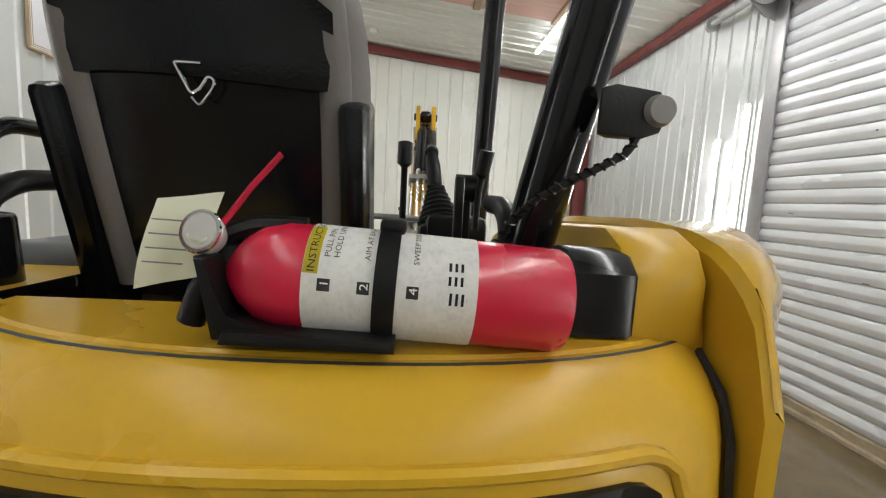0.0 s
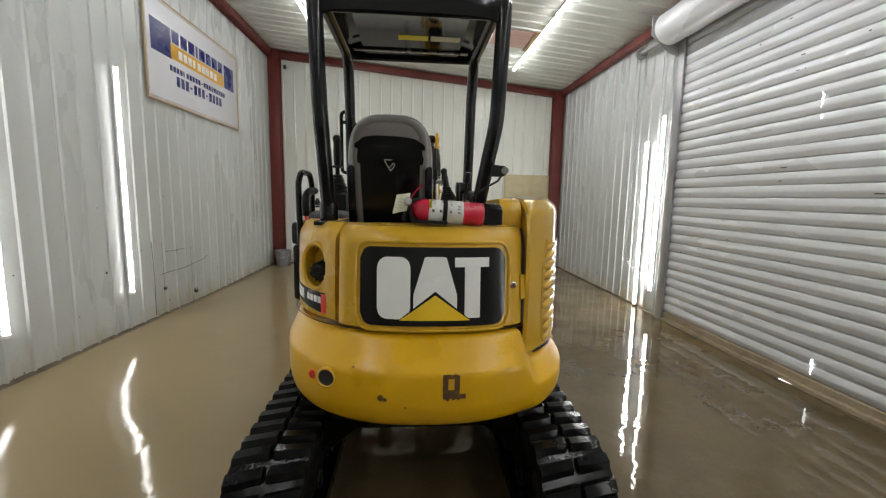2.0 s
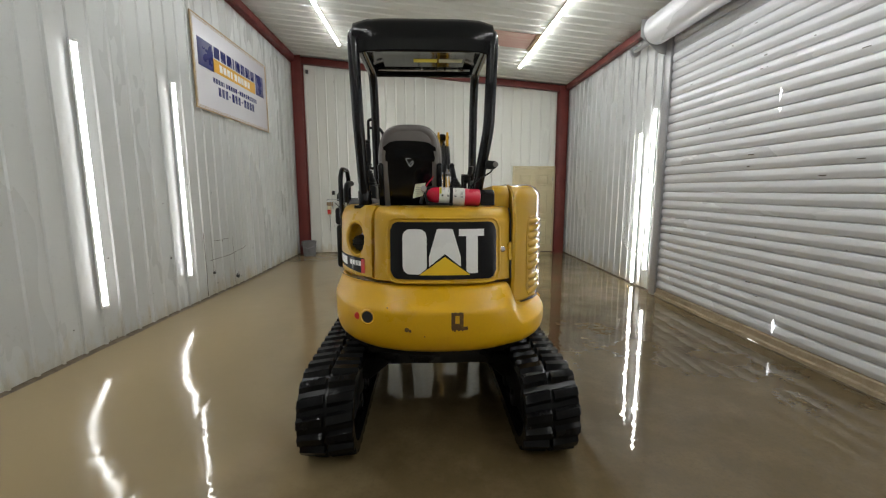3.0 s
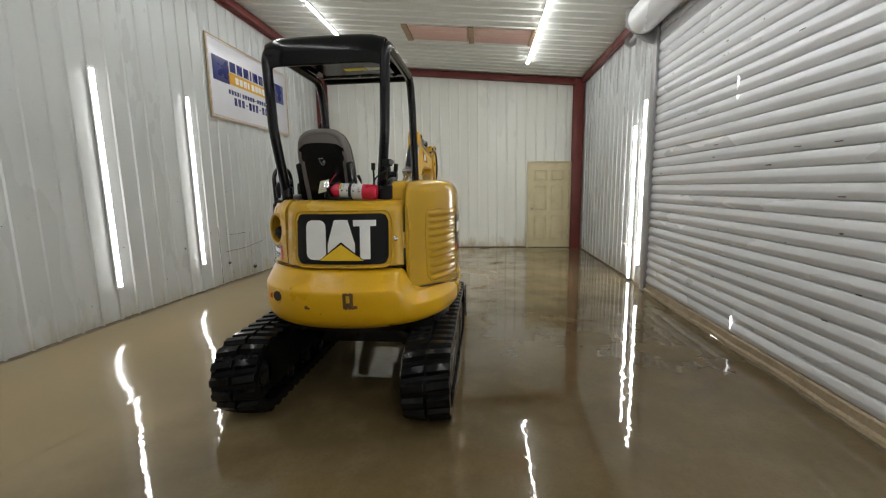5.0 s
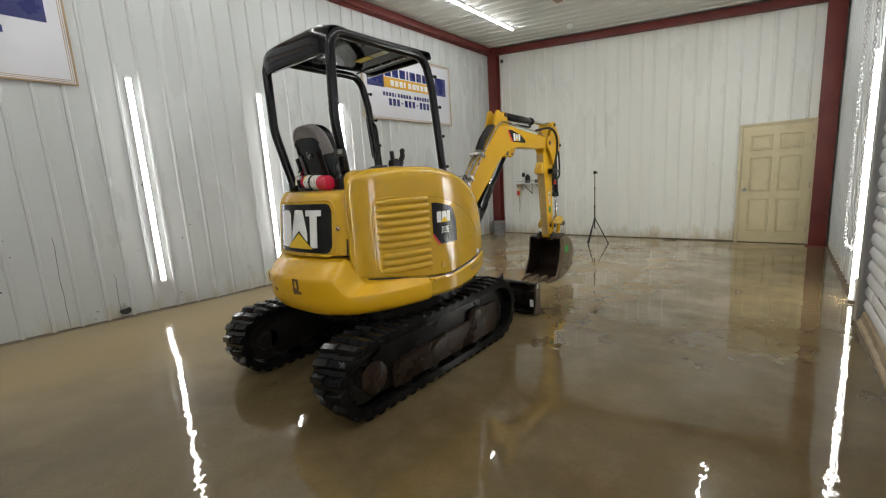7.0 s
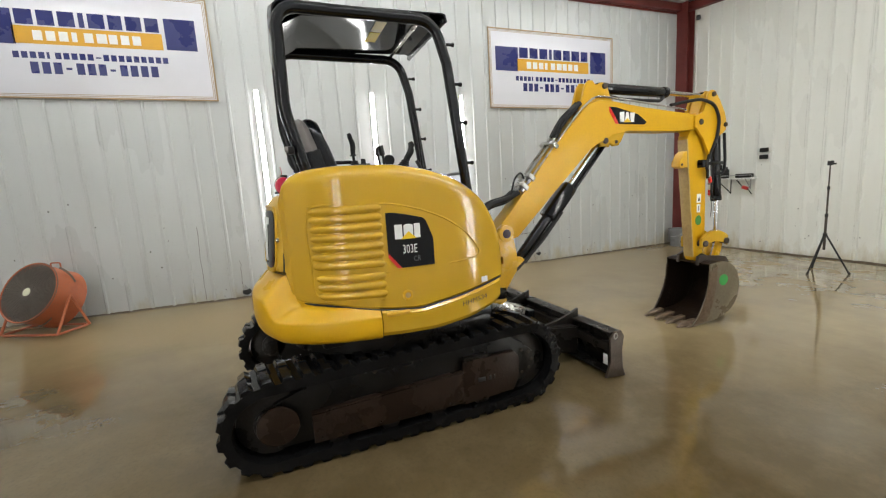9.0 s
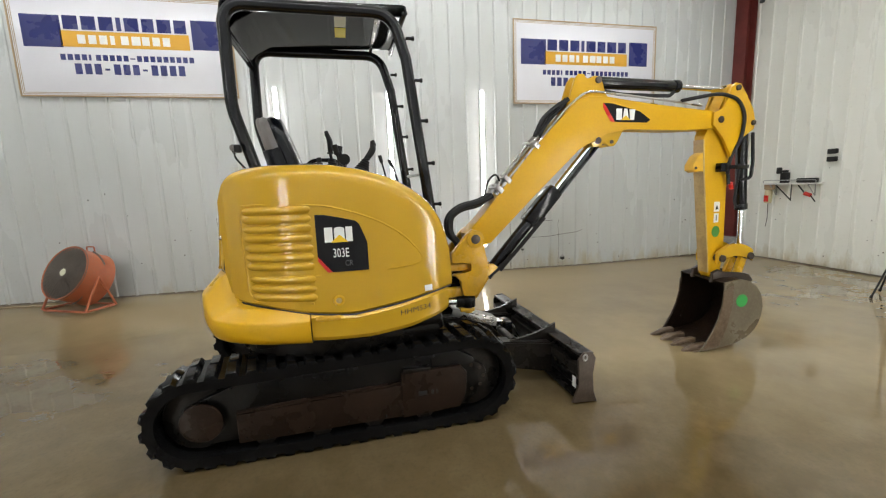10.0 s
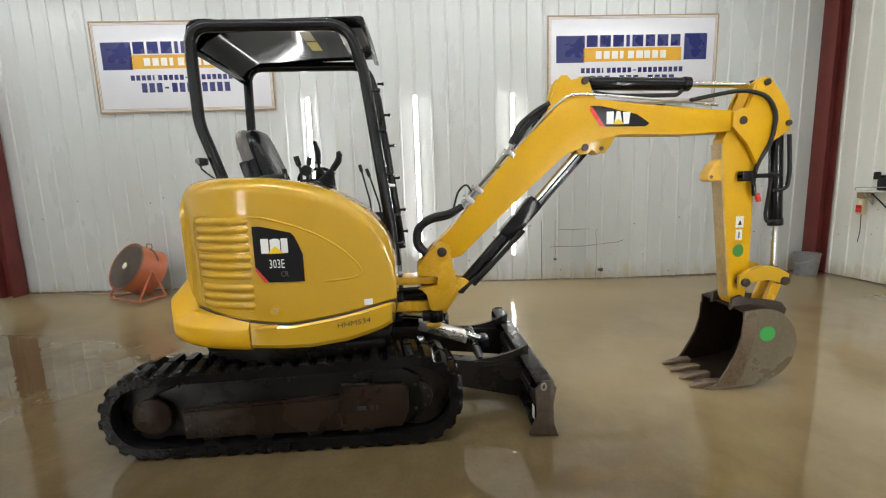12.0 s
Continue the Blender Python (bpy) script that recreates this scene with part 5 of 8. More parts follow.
        outline.append(p)
    grid = []
    for p in outline:
        row = []
        for z in [0.985, 0.995, 1.06] + [1.10 + 0.0125 * k for k in range(19)] + [1.34, 1.37, 1.40, 1.418, 1.425]:
            ins = west_inset(z) + (0.012 if z in (0.985,) else 0)
            if z > 1.33:
                ins += 0.05 * ((z - 1.33) / 0.095) ** 2.3
            a, b = HA - ins, HB - ins
            c, s = math.cos(p), math.sin(p)
            x = HX + a * math.copysign(abs(c) ** (2 / HN), c)
            y = HY - b * s ** (2 / HN)
            row.append((x, y, z))
        if row[0][0] < -0.215:
            grid.append(row)
    slab(bm, grid, to_middle, 0.05)
    x, z = -0.325, 1.222
    y = tail(x, west_inset(1.222) - 0.002)
    m = look((x, y, z), (CX - 0.05, CY + 0.35, z))
    back = m.inverted()
    gone = []
    for f in bm.faces:
        c = back @ f.calc_center_median()
        if (c.x / 0.064) ** 2 + (c.y / 0.099) ** 2 < 1 and abs(c.z) < 0.09:
            gone.append(f)
    bmesh.ops.delete(bm, geom=gone, context="FACES")
    # top of the cover
    top = [g[-1] for g in grid]
    a = [bm.verts.new(p) for p in top]
    b = [bm.verts.new((-0.22, min(p[1] + 0.02, 1.0), 1.427)) for p in top]
    for i in range(len(top) - 1):
        bm.faces.new((a[i], a[i + 1], b[i + 1], b[i]))
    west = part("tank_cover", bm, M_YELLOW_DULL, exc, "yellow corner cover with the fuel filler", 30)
    bm = B()
    pts = [m @ Vector((0.07 * math.cos(t), 0.105 * math.sin(t), 0.0)) for t in [i * math.tau / 28 for i in range(28)]]
    tube(bm, pts, 0.012, 10, closed=True)
    part("filler_rim", bm, M_YELLOW_DULL, west)
    bm = B()
    lathe(bm, [(0.075, -0.004), (0.069, -0.006), (0.062, -0.03), (0.054, -0.056), (0.02, -0.06), (0.02, -0.066), (0.058, -0.062), (0.067, -0.03), (0.075, -0.008)], m @ Matrix.Diagonal((1, 1.5, 1, 1)), 28, True)
    part("filler_recess", bm, M_YELLOW_WORN, west, "shaded filler recess")
    bm = B()
    mm = m @ pose(0.004, -0.022, -0.056, 14, 0, 0) @ Matrix.Diagonal((1.0, 1.0, 1.25, 1))
    lathe(bm, [(0.001, 0.045), (0.035, 0.044), (0.043, 0.036), (0.045, 0.01), (0.045, 0.0)], mm, 26)
    cap = part("fuel_cap", bm, M_PLASTIC, west, "black ribbed fuel cap")
    for k in range(12):
        bm = B()
        t = k * math.tau / 12
        p = mm @ Vector((0.044 * math.cos(t), 0.044 * math.sin(t), 0.012))
        q = mm @ Vector((0.042 * math.cos(t), 0.042 * math.sin(t), 0.04))
        cy(bm, p, q, 0.005, seg=6)
        part("rib", bm, M_PLASTIC, cap)
    bm = B()
    t = mm.to_3x3()
    vs = bx(bm, -0.032, 0.032, -0.008, 0.008, 0.044, 0.056, 0.003)
    for v in bm.verts:
        v.co = mm @ v.co
    part("grip", bm, M_PLASTIC, cap)
    # yellow channel between the tank cover and the rear door
    bm = B()
    slab(bm, [[(x, tail(x, 0.05 + (z - 0.97) * 0.05 + (0.035 if z > 1.37 else 0)), z) for z in (0.985, 1.1, 1.2, 1.3, 1.36, 1.395)] for x in [-0.25 + 0.01 * k for k in range(9)]], to_middle, 0.01)
    part("channel", bm, M_YELLOW_WORN, west, "worn yellow channel beside the rear door", 30)
    # decal on the tank cover
    def west_patch(xa, xb, lo, hi, lift, n=8):
        g = []
        for k in range(n + 1):
            x = xa + (xb - xa) * k / n
            g.append([(x, tail(x, west_inset(lo(x))) - lift, lo(x)), (x, tail(x, west_inset(hi(x))) - lift, hi(x))])
        return g
    bm = B()
    slab(bm, west_patch(-0.50, -0.28, lambda x: 1.012 + 0.10 * max(-0.3 - x, 0), lambda x: 1.105 + 0.03 * max(-0.3 - x, 0), 0.004), to_middle, 0.002)
    dec = part("decal", bm, M_DECAL, west, "black decal with white blocks and a red stripe")
    bm = B()
    slab(bm, west_patch(-0.30, -0.275, lambda x: 1.012, lambda x: 1.10, 0.0055, 3), to_middle, 0.002)
    part("stripe", bm, M_REDDECAL, dec)
    bm = B()
    for k in range(4):
        slab(bm, west_patch(-0.385 + 0.022 * k, -0.368 + 0.022 * k, lambda x: 1.055, lambda x: 1.085, 0.006, 2), to_middle, 0.002)
    slab(bm, west_patch(-0.48, -0.41, lambda x: 1.045, lambda x: 1.095, 0.006, 4), to_middle, 0.002)
    part("white_block", bm, M_WHITE, dec)


build_undercarriage()
build_dozer_blade()
build_counterweight()
build_covers()

# ---- canopy, seat and controls ----
def build_canopy():
    lo, hi, r = -0.312, 0.502, 0.034
    bars = {}
    for s, x, xb in ((-1, lo, -0.282), (1, hi, 0.42)):
        bm = B()
        pts = [(xb, 0.785, 1.40), (xb, 0.775, 1.47), (x - s * 0.02, 0.675, 1.88), (x - s * 0.005, 0.655, 2.22), (x, 0.695, 2.440), (x, 1.60, 2.436), (x, 1.675, 2.18), (x, 1.79, 1.24), (x, 1.815, 0.98)]
        fine = rounded([pts[0], pts[1], pts[2], pts[3]], 0.05, 3)[:-1] + rounded([pts[3], pts[4], pts[5], pts[6]], 0.12, 7)[1:-1] + [Vector(p) for p in pts[6:]]
        tube(bm, fine, r, 14)
        bars[s] = part("canopy_post", bm, M_BLACK, exc, "glossy black tube hoop of the canopy")
        bm = B()
        cy(bm, (xb, 0.783, 1.41), (xb, 0.775, 1.515), 0.042, seg=20, bev=0.005)
        bx(bm, xb - 0.06, xb + 0.06, 0.72, 0.86, 1.405, 1.425, 0.005)
        part("post_foot", bm, M_BLACK, bars[s])
        # pegs along the front post
        for z, y in ((2.30, 1.66), (2.06, 1.70), (1.82, 1.725), (1.56, 1.757), (1.30, 1.79), (1.12, 1.80)):
            bm = B()
            cy(bm, (x, y + 0.02, z), (x, y + 0.066, z), 0.010, seg=10)
            cy(bm, (x, y + 0.056, z), (x, y + 0.070, z), 0.014, seg=10)
            part("peg", bm, M_BLACK, bars[s])
        for y, z in ((0.70, 2.12),):
            bm = B()
            tube(bm, [(x, y - 0.03 + 0.02 * math.cos(t), z + 0.02 * math.sin(t)) for t in [i * math.tau / 10 for i in range(10)]], 0.004, 5, closed=True)
            part("clip", bm, M_PIN, bars[s])
    bm = B()
    tube(bm, rounded([(lo, 1.69, 2.10), (lo - 0.062, 1.70, 2.10), (lo - 0.066, 1.745, 1.70), (lo, 1.735, 1.70)], 0.035, 5), 0.012, 10)
    part("grab_handle", bm, M_BLACK, bars[-1], "black grab handle on the front post")
    bm = B()
    cy(bm, (lo + 0.03, 1.775, 1.50), (hi - 0.03, 1.765, 1.495), 0.011, seg=12, bev=0.002)
    part("rung", bm, M_PIPE, exc, "thin bare metal rung between the front posts")
    bm = B()
    cy(bm, (lo + 0.03, 1.80, 1.262), (hi - 0.03, 1.79, 1.285), 0.011, seg=12, bev=0.002)
    part("rung", bm, M_PIPE, exc, "thin bare metal rung between the front posts")
    # roof shell
    bm = B()
    xs = [lo + 0.01 + (hi - lo - 0.02) * k / 8 for k in range(9)]
    prof = [(0.70, 2.466), (0.76, 2.472), (1.2, 2.476), (1.60, 2.484), (1.67, 2.486), (1.690, 2.478), (1.700, 2.435)]
    grid = []
    for i, x in enumerate(xs):
        u = abs(i - 4) / 4
        grid.append([(x, y, z + 0.004 + 0.034 * (1 - u * u) * min((y - 0.62) / 0.2, 1)) for y, z in prof])
    slab(bm, grid, lambda p: (Vector((p.x, 1.2, 2.1)) - p).normalized(), 0.012)
    roof = part("canopy_roof", bm, M_BLACK, exc, "glossy black canopy roof", 30)
    bm = B()
    wide = [lo + 0.0 + (hi - lo) * k / 10 for k in range(11)]
    prof = [(0.648, 2.318), (0.640, 2.355), (0.638, 2.425), (0.648, 2.468), (0.675, 2.494), (0.72, 2.503), (0.80, 2.502)]
    grid = [[(x, y + 0.02 * (abs(i - 5) == 5), z - 0.022 * (abs(i - 5) / 5) ** 5) for y, z in prof] for i, x in enumerate(wide)]
    slab(bm, grid, lambda p: (Vector((p.x, 0.9, 2.2)) - p).normalized(), 0.01)
    part("rear_visor", bm, M_BLACK, roof, "curved black rear edge of the roof", 40)
    # lining with a raised edge
    bm = B()
    grid = [[(x, y, z) for y, z in ((0.68, 2.34), (0.72, 2.385), (0.82, 2.44), (1.2, 2.452), (1.56, 2.456), (1.64, 2.458), (1.69, 2.452))] for x in xs[1:-1]]
    slab(bm, grid, lambda p: Vector((0, 0, 1)), 0.006)
    part("roof_lining", bm, M_LINING, roof, "shiny black roof lining", 40)
    bm = B()
    bx(bm, lo + 0.02, hi - 0.02, 0.66, 0.69, 2.313, 2.343, 0.008)
    part("cross_bar", bm, M_BLACK, roof)
    bm = B()
    bx(bm, lo + 0.02, hi - 0.02, 1.668, 1.698, 2.434, 2.462, 0.01)
    part("cross_bar", bm, M_BLACK, roof)
    # bright strip added to draw a reflection near the front crossbar
    bm = B()
    bx(bm, lo + 0.05, hi - 0.05, 1.515, 1.54, 2.443, 2.453, 0.003)
    part("lining_glint", bm, M_PIPE, roof, "bright strip standing for a reflection across the lining")
    for x0, x1, mat, lab in ((0.02, 0.19, M_YTAG, "yellow warning sticker"), (0.205, 0.375, M_TAG, "pale sticker")):
        bm = B()
        bx(bm, x0, x1, 1.27, 1.34, 2.4500, 2.4520, 0)
        part("sticker", bm, mat, roof, lab)
    # lamp and its cable on the rear post
    bm = B()
    bx(bm, 0.475, 0.525, 0.662, 0.70, 1.645, 1.69, 0.01)
    prism(bm, [(0.462, 1.69), (0.478, 1.695), (0.525, 1.69), (0.538, 1.672), (0.528, 1.648), (0.51, 1.641), (0.462, 1.643)], 0.655, 0.661, 0.002, axis="y")
    lamp = part("work_lamp", bm, M_PLASTIC, exc, "small black work lamp on the canopy post")
    bm = B()
    lathe(bm, [(0.001, 0.009), (0.014, 0.008), (0.017, 0.0), (0.017, -0.01)], pose(0.525, 0.655, 1.67, 90, 0, 0), 20)
    part("lens", bm, M_GREYLENS, lamp, "dull round lens cap")
    bm = B()
    path = rounded([(0.508, 0.662, 1.645), (0.498, 0.66, 1.625), (0.462, 0.665, 1.604), (0.412, 0.68, 1.576), (0.382, 0.705, 1.54), (0.378, 0.72, 1.49), (0.375, 0.73, 1.43)], 0.02, 4)
    tube(bm, path, 0.0042, 7)
    cable = part("cable", bm, M_HOSE, lamp, "black cable in a spiral sleeve")
    bm = B()
    coil, turn = [], 0.0
    for a, b in zip(path, path[1:]):
        a, b = Vector(a), Vector(b)
        d = b - a
        u = d.cross(Vector((0, 1, 0))).normalized()
        v = d.cross(u).normalized()
        n = max(int(d.length / 0.0018), 1)
        for k in range(n):
            turn += 0.0018 / 0.011 * math.tau
            coil.append(a + d * (k / n) + (u * math.cos(turn) + v * math.sin(turn)) * 0.0054)
    tube(bm, coil, 0.0016, 5)
    part("spiral_sleeve", bm, M_BLACK, cable)


def build_seat():
    x0, x1, cx = -0.205, 0.215, 0.004
    seat = exc
    # back shell: rounded outline in x, z, leaning back
    def backrest(bm, sx, ztop, zbot, yb, yf, lean, seg=20, power=3.2):
        prof = []
        for k in range(seg * 2):
            t = k * math.pi / seg
            c, s = math.cos(t), math.sin(t)
            px = sx * math.copysign(abs(c) ** (2 / power), c)
            pz = (ztop - zbot) / 2 * math.copysign(abs(s) ** (2 / power), s)
            prof.append((px, pz))
        zc = (ztop + zbot) / 2
        rings = []
        for d, sc in ((yb, 0.86), (yb + 0.015, 0.95), (yb + 0.04, 1.0), (yf - 0.05, 1.0), (yf - 0.015, 0.94), (yf, 0.8)):
            rings.append([bm.verts.new((cx + px * sc, d - lean * pz, zc + pz * sc)) for px, pz in prof])
        for a, b in zip(rings, rings[1:]):
            ring(bm, a, b)
        bm.faces.new(rings[0])
        bm.faces.new(rings[-1])
    bm = B()
    backrest(bm, 0.202, 1.918, 1.36, 0.80, 0.89, 0.28)
    back = part("seat_back", bm, M_SEATGREY, exc, "brown-grey moulded seat back with a black rear pouch", 50)
    bm = B()
    backrest(bm, 0.188, 1.918, 1.36, 0.845, 0.965, 0.28)
    part("seat_pad", bm, M_SEATBLACK, back, "black vinyl back cushion", 50)
    bm = B()
    rim = [(-0.150, 1.42), (-0.158, 1.60), (-0.160, 1.74), (-0.145, 1.84), (-0.09, 1.885), (0.0, 1.89), (0.09, 1.885), (0.145, 1.84), (0.160, 1.74), (0.158, 1.60), (0.150, 1.42)]
    tube(bm, rounded([(cx + a, 0.806 - 0.28 * (b - 1.6425), b) for a, b in rim], 0.06, 4), 0.022, 10, flat=0.9)
    part("shell_rim", bm, M_SEATGREY, back, "raised edge of the seat shell", 60)
    bm = B()
    def yb(z):
        return 0.80 - 0.28 * (z - 1.6425)
    grid = []
    for k in range(9):
        u = k / 8
        col = []
        for z in [1.80, 1.79, 1.70, 1.6, 1.5, 1.40]:
            w = 0.140
            bulge = 0.010 * (1 - (2 * u - 1) ** 4) if z < 1.80 else 0
            col.append((cx - w + 2 * w * u, yb(z) - 0.004 - bulge, z))
        grid.append(col)
    slab(bm, grid, lambda p: Vector((0, 1, 0)), 0.012)
    pouch = part("seat_pouch", bm, M_SEATBLACK, back, "black vinyl pouch behind the seat", 50)
    bm = B()
    grid = []
    for k in range(9):
        u = k / 8
        col = []
        for z in [1.802, 1.79, 1.75, 1.71, 1.682]:
            w = 0.162 if z > 1.72 else 0.156
            drop = 0.035 * abs(2 * u - 1) ** 5 * max((z - 1.70) / 0.10, 0)
            col.append((cx - w + 2 * w * u, yb(z) - 0.022 - 0.006 * (z < 1.72) + 0.012 * (2 * u - 1) ** 4, z + 0.014 - drop + 0.003 * math.sin(u * 5)))
        grid.append(col)
    slab(bm, grid, lambda p: Vector((0, 1, 0)), 0.01)
    part("pouch_flap", bm, M_SEATBLACK, pouch, "black flap of the pouch", 50)
    bm = B()
    yc = yb(1.69) - 0.03
    tube(bm, rounded([(cx + 0.006, yc, 1.712), (cx - 0.026, yc, 1.712), (cx - 0.006, yc, 1.676), (cx + 0.004, yc, 1.682), (cx + 0.014, yc, 1.698), (cx + 0.022, yc, 1.694), (cx + 0.020, yc, 1.684), (cx + 0.004, yc, 1.662), (cx - 0.005, yc, 1.672)], 0.004, 2), 0.0021, 6)
    part("pouch_clip", bm, M_CHROME, pouch, "bent wire clip")
    for s in (-1, 1):
        bm = B()
        bx(bm, cx + s * 0.184 - 0.018, cx + s * 0.184 + 0.018, 0.80, 0.92, 1.36, 1.70, 0.012, turn=Matrix.Rotation(0.27, 3, "X"))
        part("side_bolster", bm, M_SEATBLACK, back)
    bm = B()
    bx(bm, -0.19, 0.20, 0.90, 1.28, 1.30, 1.41, 0.04, seg=4)
    part("seat_cushion", bm, M_SEATGREY, exc, "grey vinyl seat cushion")
    # platform, consoles
    bm = B()
    bx(bm, -0.46, 0.56, 0.98, 1.80, 0.66, 0.98, 0.015)
    bx(bm, -0.25, 0.45, 0.82, 1.25, 0.90, 1.30, 0.02)
    part("operator_platform", bm, M_PLASTIC, exc, "black floor platform under the seat")
    for s, xc in ((-1, -0.33), (1, 0.34)):
        bm = B()
        bx(bm, xc - 0.09, xc + 0.09, 0.92, 1.30, 1.25, 1.46, 0.03, seg=3)
        con = part("console", bm, M_GREYPLASTIC, exc, "grey plastic control console")
        yj, zj = (1.19, 1.55) if s < 0 else (1.36, 1.50)
        lean = (0.0, -0.035, 0.30) if s < 0 else (-0.03, 0.10, 0.205)
        base, head = Vector((xc + 0.02 * (s < 0), yj, zj)), Vector((xc + 0.02 * (s < 0), yj, zj)) + Vector(lean)
        grow = (head - base).normalized()
        turn = Matrix.Translation(base) @ grow.to_track_quat("Z", "Y").to_matrix().to_4x4()
        bm = B()
        bx(bm, base.x - 0.06, base.x + 0.06, yj - 0.07, yj + 0.07, 1.40, zj + 0.004, 0.02)
        part("lever_mount", bm, M_PLASTIC, con, "black lever mount")
        bm = B()
        prof = []
        for k in range(7):
            r0 = 0.058 - 0.0055 * k
            prof += [(r0, 0.016 * k), (r0 + 0.004, 0.016 * k + 0.007), (r0 - 0.004, 0.016 * k + 0.0135)]
        lathe(bm, prof, turn, 20)
        part("lever_boot", bm, M_HOSE, con, "black ribbed rubber boot")
        bm = B()
        mid = base + grow * ((head - base).length * 0.5)
        tube(bm, rounded([base + grow * 0.10, mid, mid + (head - mid) * 0.6 + Vector((0, 0.016, 0)), head], 0.04, 5), lambda f: 0.012 + 0.010 * min(max((f - 0.2) * 3, 0), 1) - 0.004 * max(f - 0.8, 0) * 5, 12)
        bx(bm, mid.x - 0.026, mid.x + 0.026, mid.y - 0.024, mid.y + 0.024, mid.z - 0.006, mid.z + 0.008, 0.006)
        cy(bm, head - Vector((0, 0.012, 0.004)), head + Vector((0, 0.016, 0.008)), 0.021, seg=14, bev=0.006)
        part("joystick", bm, M_PLASTIC, con, "black curved joystick with a palm rest")
        bm = B()
        xo = xc + s * 0.10
        tube(bm, rounded([(xo, 0.95, 1.44), (xo, 0.93, 1.52), (xo, 1.0, 1.56), (xo, 1.14, 1.565)], 0.05, 4), 0.02, 10)
        part("arm_rest", bm, M_PLASTIC, con, "black arm rest")
    bm = B()
    tube(bm, rounded([(0.42, 1.235, 1.50), (0.425, 1.235, 1.60), (0.43, 1.225, 1.645), (0.437, 1.215, 1.69)], 0.03, 4), lambda f: 0.008 + 0.010 * (f > 0.55), 10)
    part("lever", bm, M_PLASTIC, exc, "black paddle lever")
    bm = B()
    tube(bm, rounded([(0.24, 1.26, 1.40), (0.24, 1.25, 1.60), (0.24, 1.24, 1.66), (0.24, 1.25, 1.70)], 0.03, 4), lambda f: 0.008 + 0.010 * (f > 0.55), 10)
    part("lever", bm, M_PLASTIC, exc, "black hand lever")
    bm = B()
    tube(bm, rounded([(0.06, 1.72, 1.0), (0.04, 1.68, 1.36), (0.02, 1.62, 1.56), (0.0, 1.596, 1.62)], 0.03, 4), lambda f: 0.007 + 0.007 * (f > 0.8), 10)
    part("travel_lever", bm, M_PLASTIC, exc, "thin black travel lever")
    bm = B()
    tube(bm, rounded([(-0.08, 1.62, 1.0), (-0.08, 1.60, 1.38), (-0.08, 1.55, 1.60), (-0.08, 1.535, 1.66)], 0.03, 4), lambda f: 0.007 + 0.007 * (f > 0.8), 10)
    part("travel_lever", bm, M_PLASTIC, exc, "thin black travel lever")
    bm = B()
    bx(bm, 0.30, 0.46, 1.28, 1.36, 1.40, 1.53, 0.02)
    box = part("control_box", bm, M_PLASTIC, exc, "black control box with a knob")
    bm = B()
    cy(bm, (0.37, 1.27, 1.60), (0.43, 1.27, 1.60), 0.035, seg=16)
    cy(bm, (0.40, 1.27, 1.46), (0.40, 1.27, 1.60), 0.012, seg=10)
    part("knob", bm, M_PLASTIC, box)
    bm = B()
    bx(bm, 0.355, 0.375, 1.10, 1.13, 1.45, 1.62, 0.006)
    part("lever", bm, M_PLASTIC, box)
    # seat belt loop and grab rail on the west side
    bm = B()
    tube(bm, rounded([(-0.47, 0.98, 1.26), (-0.47, 0.96, 1.60), (-0.47, 1.02, 1.66), (-0.47, 1.2, 1.66), (-0.47, 1.25, 1.60), (-0.47, 1.25, 1.3)], 0.05, 5), 0.016, 10)
    part("grab_rail", bm, M_BLACK, exc, "black grab rail")
    bm = B()
    tube(bm, rounded([(-0.335, 1.74, 1.55), (-0.25, 1.73, 1.55), (-0.25, 1.70, 1.98), (-0.28, 1.695, 2.03), (-0.36, 1.69, 2.03)], 0.04, 4), 0.012, 8)
    part("grab_rail", bm, M_BLACK, exc, "black grab rail")
    bm = B()
    bx(bm, -0.52, -0.47, 1.0, 1.75, 0.98, 1.28, 0.02)
    bx(bm, -0.525, -0.46, 1.0, 1.25, 1.28, 1.40, 0.02)
    part("side_panel", bm, M_PLASTIC, exc, "black side panel")


# ---- boom, stick and bucket ----
BX = 0.30  # middle plane of the boom


def pin(bm, y, z, r, half):
    cy(bm, (BX - half, y, z), (BX + half, y, z), r, seg=18, bev=0.004)


